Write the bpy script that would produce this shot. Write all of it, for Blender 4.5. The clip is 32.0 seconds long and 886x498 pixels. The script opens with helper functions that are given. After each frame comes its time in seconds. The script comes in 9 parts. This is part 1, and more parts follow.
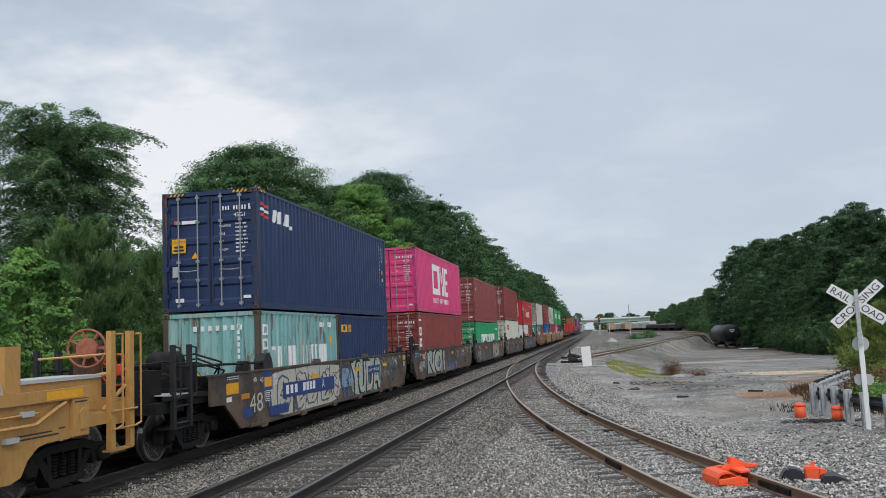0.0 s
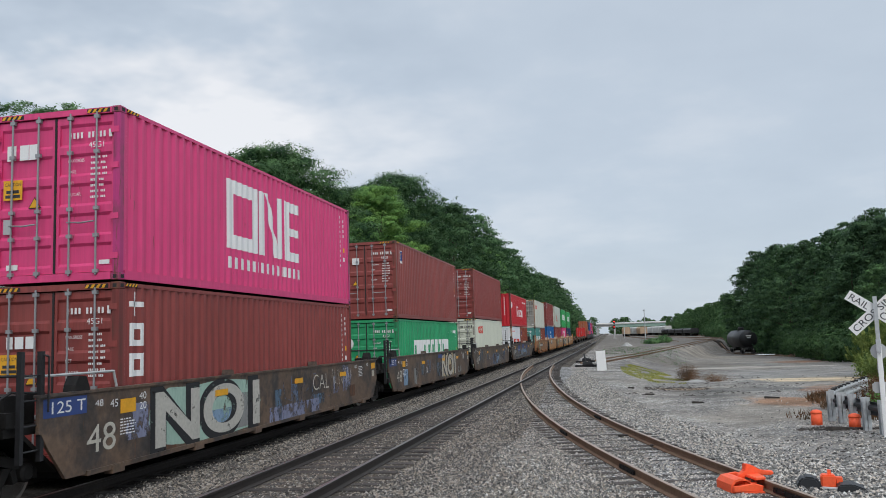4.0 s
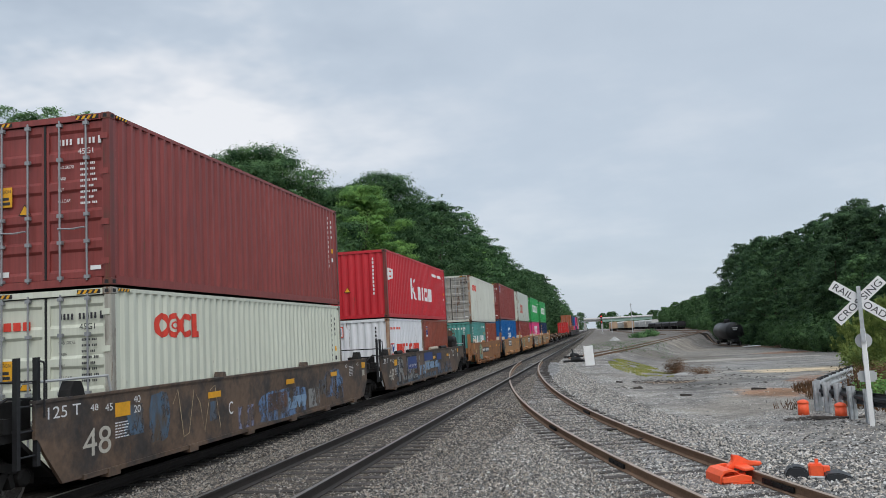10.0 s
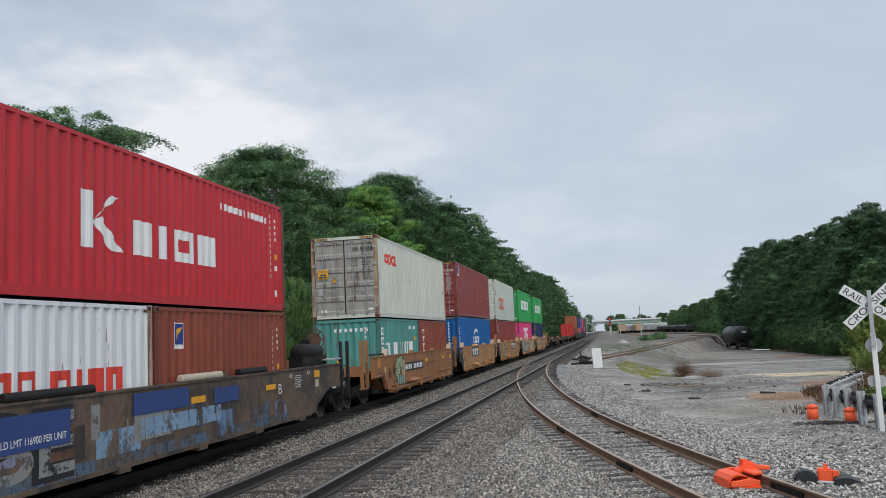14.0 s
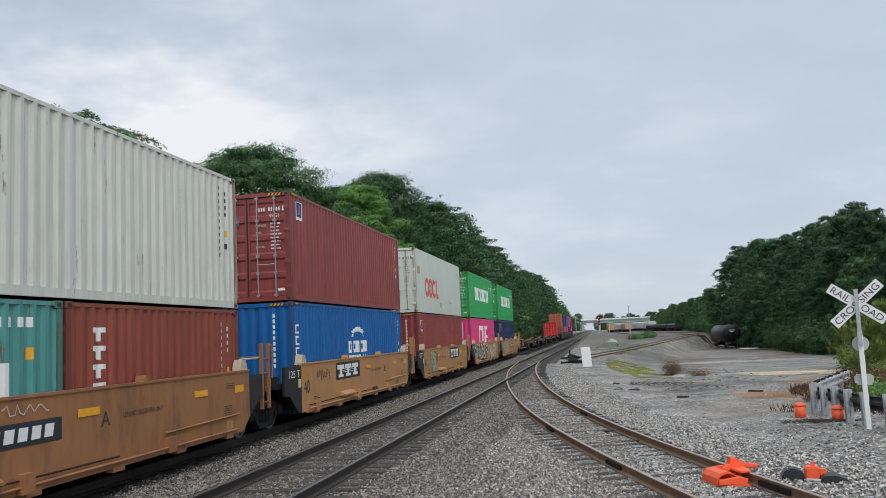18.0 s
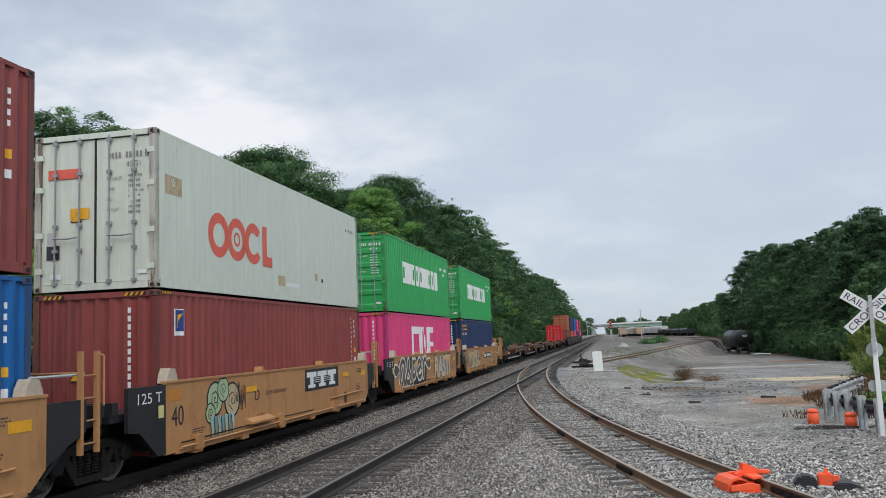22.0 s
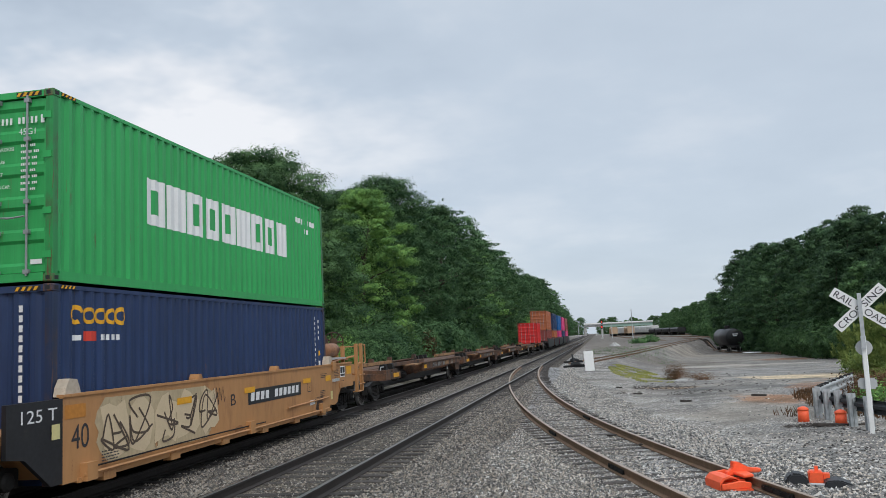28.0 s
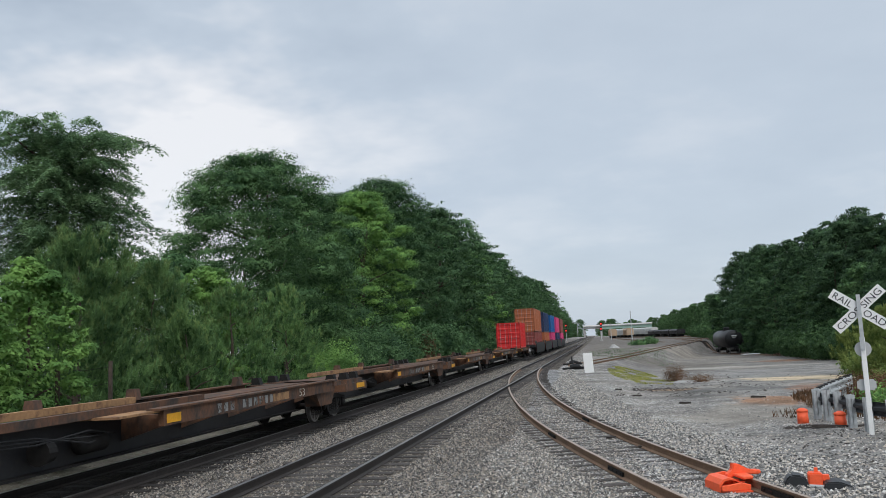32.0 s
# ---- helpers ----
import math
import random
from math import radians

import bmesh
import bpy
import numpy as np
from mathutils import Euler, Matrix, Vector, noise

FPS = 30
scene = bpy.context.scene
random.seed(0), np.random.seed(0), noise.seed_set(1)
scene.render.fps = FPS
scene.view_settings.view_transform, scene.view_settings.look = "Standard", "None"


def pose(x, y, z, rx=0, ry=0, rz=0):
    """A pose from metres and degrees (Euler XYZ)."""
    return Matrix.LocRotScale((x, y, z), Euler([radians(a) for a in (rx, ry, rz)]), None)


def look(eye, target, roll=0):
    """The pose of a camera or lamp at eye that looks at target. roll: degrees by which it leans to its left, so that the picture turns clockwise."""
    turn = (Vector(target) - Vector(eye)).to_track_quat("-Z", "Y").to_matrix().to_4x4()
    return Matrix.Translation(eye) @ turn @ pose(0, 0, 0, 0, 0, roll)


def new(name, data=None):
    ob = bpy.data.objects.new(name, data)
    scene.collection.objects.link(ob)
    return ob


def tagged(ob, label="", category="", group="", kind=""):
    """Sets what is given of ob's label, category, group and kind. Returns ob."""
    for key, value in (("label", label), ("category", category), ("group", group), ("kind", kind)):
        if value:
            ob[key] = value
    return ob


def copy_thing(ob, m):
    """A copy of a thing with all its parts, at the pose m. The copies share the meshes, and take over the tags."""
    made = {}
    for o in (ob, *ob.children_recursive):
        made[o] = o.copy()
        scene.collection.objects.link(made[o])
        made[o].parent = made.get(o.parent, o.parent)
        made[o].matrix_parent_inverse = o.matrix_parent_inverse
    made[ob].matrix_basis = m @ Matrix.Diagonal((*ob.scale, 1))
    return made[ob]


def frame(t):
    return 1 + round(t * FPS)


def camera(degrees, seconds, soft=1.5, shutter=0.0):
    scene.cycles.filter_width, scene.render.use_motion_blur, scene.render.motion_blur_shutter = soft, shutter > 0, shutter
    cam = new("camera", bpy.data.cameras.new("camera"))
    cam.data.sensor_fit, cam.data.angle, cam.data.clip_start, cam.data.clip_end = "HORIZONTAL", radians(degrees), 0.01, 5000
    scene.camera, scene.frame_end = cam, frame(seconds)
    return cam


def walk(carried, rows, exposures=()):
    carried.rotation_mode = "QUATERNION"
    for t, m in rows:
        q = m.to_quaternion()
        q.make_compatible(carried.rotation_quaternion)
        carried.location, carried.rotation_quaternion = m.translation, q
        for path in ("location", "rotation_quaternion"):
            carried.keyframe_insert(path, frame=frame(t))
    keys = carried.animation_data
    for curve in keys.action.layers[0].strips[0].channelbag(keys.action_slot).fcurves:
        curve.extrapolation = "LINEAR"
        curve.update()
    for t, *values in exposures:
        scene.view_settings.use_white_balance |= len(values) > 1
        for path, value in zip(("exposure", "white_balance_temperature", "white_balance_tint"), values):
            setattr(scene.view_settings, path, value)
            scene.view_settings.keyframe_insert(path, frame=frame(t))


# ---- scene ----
# One handheld camera on the spot, eye a little above two metres over the ground.
EYE = Vector((0.0, 0.0, 2.24))
cam = camera(56.09, 32.0, 0.68, 0.06)


def aim(yaw, pitch, roll):
    """The camera's pose from degrees: yaw to the left of the track's line, pitch up, roll."""
    y, p = radians(yaw), radians(pitch)
    way = Vector((-math.sin(y) * math.cos(p), math.cos(y) * math.cos(p), math.sin(p)))
    return look(EYE, EYE + way, roll)


walk(cam, [
    (0, aim(10.21, 5.94, -2.56)),
    (0.5, aim(10.22, 5.97, -2.70)),
    (1, aim(10.25, 6.01, -2.72)),
    (1.5, aim(10.44, 5.97, -2.44)),
    (2, aim(10.87, 5.90, -2.06)),
    (2.5, aim(11.14, 5.96, -1.78)),
    (3, aim(11.22, 6.02, -1.76)),
    (3.5, aim(11.29, 6.10, -1.79)),
    (5.5, aim(10.79, 6.25, -2.47)),
    (6, aim(10.58, 6.26, -2.39)),
    (6.5, aim(10.44, 6.24, -2.58)),
    (7, aim(10.43, 6.21, -2.71)),
    (7.5, aim(10.48, 6.17, -2.88)),
    (8, aim(10.43, 6.07, -2.93)),
    (8.5, aim(10.44, 5.92, -2.98)),
    (9, aim(10.39, 5.86, -3.02)),
    (9.5, aim(10.33, 5.87, -3.14)),
    (10, aim(10.32, 5.98, -3.08)),
    (10.5, aim(10.45, 6.11, -2.80)),
    (11, aim(10.58, 6.13, -2.61)),
    (11.5, aim(10.68, 6.10, -2.59)),
    (12, aim(10.83, 6.11, -2.65)),
    (12.5, aim(10.87, 6.14, -2.77)),
    (13, aim(10.92, 6.04, -2.60)),
    (13.5, aim(10.93, 6.03, -2.67)),
    (14, aim(10.91, 6.09, -2.63)),
    (14.5, aim(10.69, 6.08, -2.57)),
    (16.5, aim(10.36, 5.86, -2.57)),
    (17, aim(10.37, 5.85, -2.64)),
    (17.5, aim(10.38, 5.84, -2.58)),
    (18, aim(10.19, 6.00, -2.71)),
    (18.5, aim(9.88, 6.14, -2.51)),
    (19, aim(9.71, 6.23, -2.65)),
    (19.5, aim(9.80, 6.17, -2.59)),
    (20, aim(10.02, 6.18, -2.55)),
    (20.5, aim(10.30, 6.19, -2.41)),
    (21, aim(10.55, 6.16, -2.40)),
    (21.5, aim(10.76, 6.16, -2.33)),
    (22, aim(10.97, 6.25, -2.31)),
    (22.5, aim(10.94, 6.25, -2.30)),
    (23, aim(10.81, 6.18, -2.14)),
    (23.5, aim(10.79, 6.21, -1.96)),
    (24, aim(10.69, 6.27, -2.07)),
    (24.5, aim(10.51, 6.25, -2.36)),
    (25, aim(10.37, 6.24, -2.40)),
    (25.5, aim(10.27, 6.21, -2.37)),
    (27.5, aim(10.37, 6.25, -2.60)),
    (28, aim(10.35, 6.27, -2.69)),
    (28.5, aim(10.29, 6.26, -2.51)),
    (29, aim(10.38, 6.30, -2.46)),
    (29.5, aim(10.52, 6.27, -2.38)),
    (30, aim(10.57, 6.27, -2.36)),
    (30.5, aim(10.54, 6.30, -2.36)),
    (31, aim(10.43, 6.34, -2.49)),
    (31.5, aim(10.35, 6.35, -2.67)),
    (32, aim(10.27, 6.43, -2.84)),
], exposures=[(0, 0.02), (14, 0.02), (18, 0.06), (29, 0.07), (32, 0.03)])

# ---- light: an overcast afternoon ----
world = bpy.data.worlds.new("overcast_sky")
scene.world = world
world.use_nodes = True


def sky():
    nt = world.node_tree
    n, l = nt.nodes, nt.links
    n.clear()
    out, bg = n.new("ShaderNodeOutputWorld"), n.new("ShaderNodeBackground")
    blue = n.new("ShaderNodeTexSky")
    blue.sky_type, blue.sun_disc = "NISHITA", False
    blue.sun_elevation, blue.sun_rotation = radians(46), radians(153)
    co = n.new("ShaderNodeTexCoord")
    sep = n.new("ShaderNodeSeparateXYZ")
    l.new(co.outputs["Generated"], sep.inputs[0])
    # the cloud layer as a flat sheet: the view direction divided by its height
    lift = n.new("ShaderNodeMath"); lift.operation = "ADD"; lift.inputs[1].default_value = 0.22
    l.new(sep.outputs["Z"], lift.inputs[0])
    sheet = []
    for axis in ("X", "Y"):
        d = n.new("ShaderNodeMath"); d.operation = "DIVIDE"
        l.new(sep.outputs[axis], d.inputs[0]); l.new(lift.outputs[0], d.inputs[1])
        sheet.append(d)
    flat = n.new("ShaderNodeCombineXYZ")
    l.new(sheet[0].outputs[0], flat.inputs[0]); l.new(sheet[1].outputs[0], flat.inputs[1])
    big = n.new("ShaderNodeTexNoise")
    big.inputs["Scale"].default_value, big.inputs["Detail"].default_value = 1.3, 5.0
    big.inputs["Roughness"].default_value = 0.56
    l.new(flat.outputs[0], big.inputs["Vector"])
    # the sky is brighter towards the west (left of the line)
    west = n.new("ShaderNodeMapRange")
    west.inputs["From Min"].default_value, west.inputs["From Max"].default_value = 0.0, -0.75
    west.inputs["To Min"].default_value, west.inputs["To Max"].default_value = 0.0, 0.17
    l.new(sep.outputs["X"], west.inputs["Value"])
    veil = n.new("ShaderNodeMapRange")
    veil.inputs["From Min"].default_value, veil.inputs["From Max"].default_value = 0.2, 0.4
    veil.inputs["To Min"].default_value, veil.inputs["To Max"].default_value = 1.0, 0.1
    l.new(sep.outputs["Z"], veil.inputs["Value"])
    glare = n.new("ShaderNodeMath"); glare.operation = "MULTIPLY_ADD"
    glare.inputs[2].default_value = 0.56
    l.new(west.outputs[0], glare.inputs[0]); l.new(veil.outputs[0], glare.inputs[1])
    # the layer is broken in the west and nearly even elsewhere
    broken = n.new("ShaderNodeMapRange")
    broken.inputs["From Min"].default_value, broken.inputs["From Max"].default_value = -0.1, -0.5
    broken.inputs["To Min"].default_value, broken.inputs["To Max"].default_value = 0.3, 1.6
    l.new(sep.outputs["X"], broken.inputs["Value"])
    mean = n.new("ShaderNodeMath"); mean.operation = "SUBTRACT"; mean.inputs[1].default_value = 0.5
    l.new(big.outputs["Fac"], mean.inputs[0])
    add = n.new("ShaderNodeMath"); add.operation = "MULTIPLY_ADD"
    l.new(mean.outputs[0], add.inputs[0]); l.new(broken.outputs[0], add.inputs[1]); l.new(glare.outputs[0], add.inputs[2])
    ramp = n.new("ShaderNodeValToRGB")
    ramp.color_ramp.elements[0].position, ramp.color_ramp.elements[0].color = 0.34, (0.36, 0.43, 0.52, 1)
    ramp.color_ramp.elements[1].position, ramp.color_ramp.elements[1].color = 0.74, (0.8, 0.81, 0.835, 1)
    mid = ramp.color_ramp.elements.new(0.56)
    mid.color = (0.5, 0.57, 0.655, 1)
    l.new(add.outputs[0], ramp.inputs[0])
    dim = n.new("ShaderNodeMix"); dim.data_type = "RGBA"
    dim.inputs["Factor"].default_value = 0.012
    l.new(ramp.outputs[0], dim.inputs["A"]); l.new(blue.outputs[0], dim.inputs["B"])
    l.new(dim.outputs["Result"], bg.inputs["Color"])
    # an overcast sky is brightest overhead
    over = n.new("ShaderNodeMapRange")
    over.inputs["From Min"].default_value, over.inputs["From Max"].default_value = 0.4, 0.95
    over.inputs["To Min"].default_value, over.inputs["To Max"].default_value = 1.0, 1.85
    l.new(sep.outputs["Z"], over.inputs["Value"]); l.new(over.outputs[0], bg.inputs["Strength"])
    l.new(bg.outputs[0], out.inputs[0])


sky()
sun = new("sun", bpy.data.lights.new("sun", "SUN"))
sun.data.energy, sun.data.angle, sun.data.color = 1.5, radians(40), (1.0, 0.97, 0.92)
sun.matrix_world = look((28, -40, 62), (0, 15, 0))

# ---- materials ----


def mat(name, color, rough=0.6, metal=0.0, vary=0.15, grain=20.0, blotch=1.2, bump=0.0, second=None, amount=0.45, streak=1.0, per=0.0, spec=0.4, rust=0.0, rain_on=False):
    """Paint, metal, stone or soil: a base colour with fine grain, large blotches, an optional second colour for stains or rust, and relief."""
    m = bpy.data.materials.new(name)
    m.use_nodes = True
    nt = m.node_tree
    n, l = nt.nodes, nt.links
    b = n["Principled BSDF"]
    b.inputs["Roughness"].default_value, b.inputs["Metallic"].default_value = rough, metal
    b.inputs["Specular IOR Level"].default_value = spec
    co = n.new("ShaderNodeTexCoord")
    mp = n.new("ShaderNodeMapping")
    mp.inputs["Scale"].default_value = (1, 1, 1 / streak)
    l.new(co.outputs["Object"], mp.inputs["Vector"])
    fine, large = n.new("ShaderNodeTexNoise"), n.new("ShaderNodeTexNoise")
    fine.inputs["Scale"].default_value, fine.inputs["Detail"].default_value = grain, 4
    large.inputs["Scale"].default_value, large.inputs["Detail"].default_value = blotch, 5
    large.inputs["Roughness"].default_value = 0.62
    for t in (fine, large):
        l.new(mp.outputs[0], t.inputs["Vector"])
    mix = n.new("ShaderNodeMath"); mix.operation = "ADD"
    l.new(fine.outputs["Fac"], mix.inputs[0]); l.new(large.outputs["Fac"], mix.inputs[1])
    value = n.new("ShaderNodeMapRange")
    value.inputs["From Min"].default_value, value.inputs["From Max"].default_value = 0.6, 1.4
    value.inputs["To Min"].default_value, value.inputs["To Max"].default_value = 1 - vary, 1 + vary
    l.new(mix.outputs[0], value.inputs["Value"])
    last = value.outputs[0]
    if rain_on:
        # rain streaks down the sheet
        rain = n.new("ShaderNodeMapping")
        rain.inputs["Scale"].default_value = (11, 11, 0.3)
        l.new(co.outputs["Object"], rain.inputs["Vector"])
        wash = n.new("ShaderNodeTexNoise")
        wash.inputs["Scale"].default_value, wash.inputs["Detail"].default_value = 1.0, 6
        wash.inputs["Roughness"].default_value = 0.7
        l.new(rain.outputs[0], wash.inputs["Vector"])
        tone = n.new("ShaderNodeMapRange")
        tone.inputs["From Min"].default_value, tone.inputs["From Max"].default_value = 0.3, 0.7
        tone.inputs["To Min"].default_value, tone.inputs["To Max"].default_value = 1 - 1.4 * vary, 1 + 1.2 * vary
        l.new(wash.outputs["Fac"], tone.inputs["Value"])
        both = n.new("ShaderNodeMath"); both.operation = "MULTIPLY"
        l.new(last, both.inputs[0]); l.new(tone.outputs[0], both.inputs[1])
        last = both.outputs[0]
    if per:
        info = n.new("ShaderNodeObjectInfo")
        pr = n.new("ShaderNodeMapRange")
        pr.inputs["To Min"].default_value, pr.inputs["To Max"].default_value = 1 - per, 1 + per
        l.new(info.outputs["Random"], pr.inputs["Value"])
        mul = n.new("ShaderNodeMath"); mul.operation = "MULTIPLY"
        l.new(last, mul.inputs[0]); l.new(pr.outputs[0], mul.inputs[1])
        last = mul.outputs[0]
    base = n.new("ShaderNodeMix"); base.data_type = "RGBA"
    base.inputs["A"].default_value = (*color, 1)
    base.inputs["B"].default_value = (*(second or color), 1)
    if second:
        edge = n.new("ShaderNodeMapRange")
        edge.inputs["From Min"].default_value, edge.inputs["From Max"].default_value = 1 - amount - 0.06, 1 - amount + 0.1
        blend = n.new("ShaderNodeTexNoise")
        blend.inputs["Scale"].default_value, blend.inputs["Detail"].default_value = blotch * 1.7, 8
        blend.inputs["Roughness"].default_value = 0.7
        off = n.new("ShaderNodeVectorMath"); off.operation = "ADD"
        off.inputs[1].default_value = (7.3, 2.1, 4.4)
        l.new(mp.outputs[0], off.inputs[0]); l.new(off.outputs[0], blend.inputs["Vector"])
        l.new(blend.outputs["Fac"], edge.inputs["Value"]); l.new(edge.outputs[0], base.inputs["Factor"])
    else:
        base.inputs["Factor"].default_value = 0
    shade = base.outputs["Result"]
    if rust:
        # scrapes and rust runs: thin, upright, scattered
        run = n.new("ShaderNodeMapping")
        run.inputs["Scale"].default_value = (5, 5, 0.55)
        l.new(co.outputs["Object"], run.inputs["Vector"])
        spots = n.new("ShaderNodeTexNoise")
        spots.inputs["Scale"].default_value, spots.inputs["Detail"].default_value = 1.0, 9
        spots.inputs["Roughness"].default_value = 0.75
        l.new(run.outputs[0], spots.inputs["Vector"])
        cut = n.new("ShaderNodeMapRange")
        cut.inputs["From Min"].default_value, cut.inputs["From Max"].default_value = 0.68 - 0.15 * rust, 0.72 - 0.15 * rust
        cut.inputs["To Max"].default_value = 0.85
        l.new(spots.outputs["Fac"], cut.inputs["Value"])
        worn = n.new("ShaderNodeMix"); worn.data_type = "RGBA"
        worn.inputs["B"].default_value = (0.13, 0.06, 0.03, 1)
        l.new(cut.outputs[0], worn.inputs["Factor"]); l.new(shade, worn.inputs["A"])
        shade = worn.outputs["Result"]
    tint = n.new("ShaderNodeVectorMath"); tint.operation = "SCALE"
    l.new(shade, tint.inputs[0]); l.new(last, tint.inputs["Scale"])
    l.new(tint.outputs[0], b.inputs["Base Color"])
    if bump:
        bp = n.new("ShaderNodeBump")
        bp.inputs["Strength"].default_value, bp.inputs["Distance"].default_value = 0.6, bump
        l.new(fine.outputs["Fac"], bp.inputs["Height"]); l.new(bp.outputs[0], b.inputs["Normal"])
    return m


def leaf_mat(name, color, deep, light=0.35, clumps=1.1):
    m = bpy.data.materials.new(name)
    m.use_nodes = True
    nt = m.node_tree
    n, l = nt.nodes, nt.links
    b = n["Principled BSDF"]
    b.inputs["Roughness"].default_value = 0.7
    b.inputs["Specular IOR Level"].default_value = 0.12
    geo = n.new("ShaderNodeNewGeometry")
    co = n.new("ShaderNodeTexCoord")
    clump = n.new("ShaderNodeTexNoise")
    clump.inputs["Scale"].default_value, clump.inputs["Detail"].default_value = clumps, 4
    l.new(co.outputs["Object"], clump.inputs["Vector"])
    f = n.new("ShaderNodeMath"); f.operation = "MULTIPLY_ADD"
    f.inputs[1].default_value, f.inputs[2].default_value = 0.3, -0.15
    spread = n.new("ShaderNodeMapRange"); spread.clamp = False
    spread.inputs["From Min"].default_value, spread.inputs["From Max"].default_value = 0.38, 0.62
    l.new(clump.outputs["Fac"], spread.inputs["Value"])
    l.new(geo.outputs["Random Per Island"], f.inputs[0])
    f2 = n.new("ShaderNodeMath"); f2.operation = "ADD"; f2.use_clamp = True
    l.new(f.outputs[0], f2.inputs[0]); l.new(spread.outputs[0], f2.inputs[1])
    mix = n.new("ShaderNodeMix"); mix.data_type = "RGBA"
    mix.inputs["A"].default_value, mix.inputs["B"].default_value = (*deep, 1), (*color, 1)
    l.new(f2.outputs[0], mix.inputs["Factor"])
    info = n.new("ShaderNodeObjectInfo")
    pr = n.new("ShaderNodeMapRange")
    pr.inputs["To Min"].default_value, pr.inputs["To Max"].default_value = 0.8, 1.2
    l.new(info.outputs["Random"], pr.inputs["Value"])
    tint = n.new("ShaderNodeVectorMath"); tint.operation = "SCALE"
    l.new(mix.outputs["Result"], tint.inputs[0]); l.new(pr.outputs[0], tint.inputs["Scale"])
    l.new(tint.outputs[0], b.inputs["Base Color"])
    tr = n.new("ShaderNodeBsdfTranslucent")
    l.new(tint.outputs[0], tr.inputs["Color"])
    ms = n.new("ShaderNodeMixShader")
    ms.inputs[0].default_value = light
    l.new(b.outputs[0], ms.inputs[1]); l.new(tr.outputs[0], ms.inputs[2])
    l.new(ms.outputs[0], n["Material Output"].inputs["Surface"])
    return m


def plain(name, color, rough=0.6, metal=0.0, vary=0.08):
    return mat(name, color, rough, metal, vary, 30, 2)


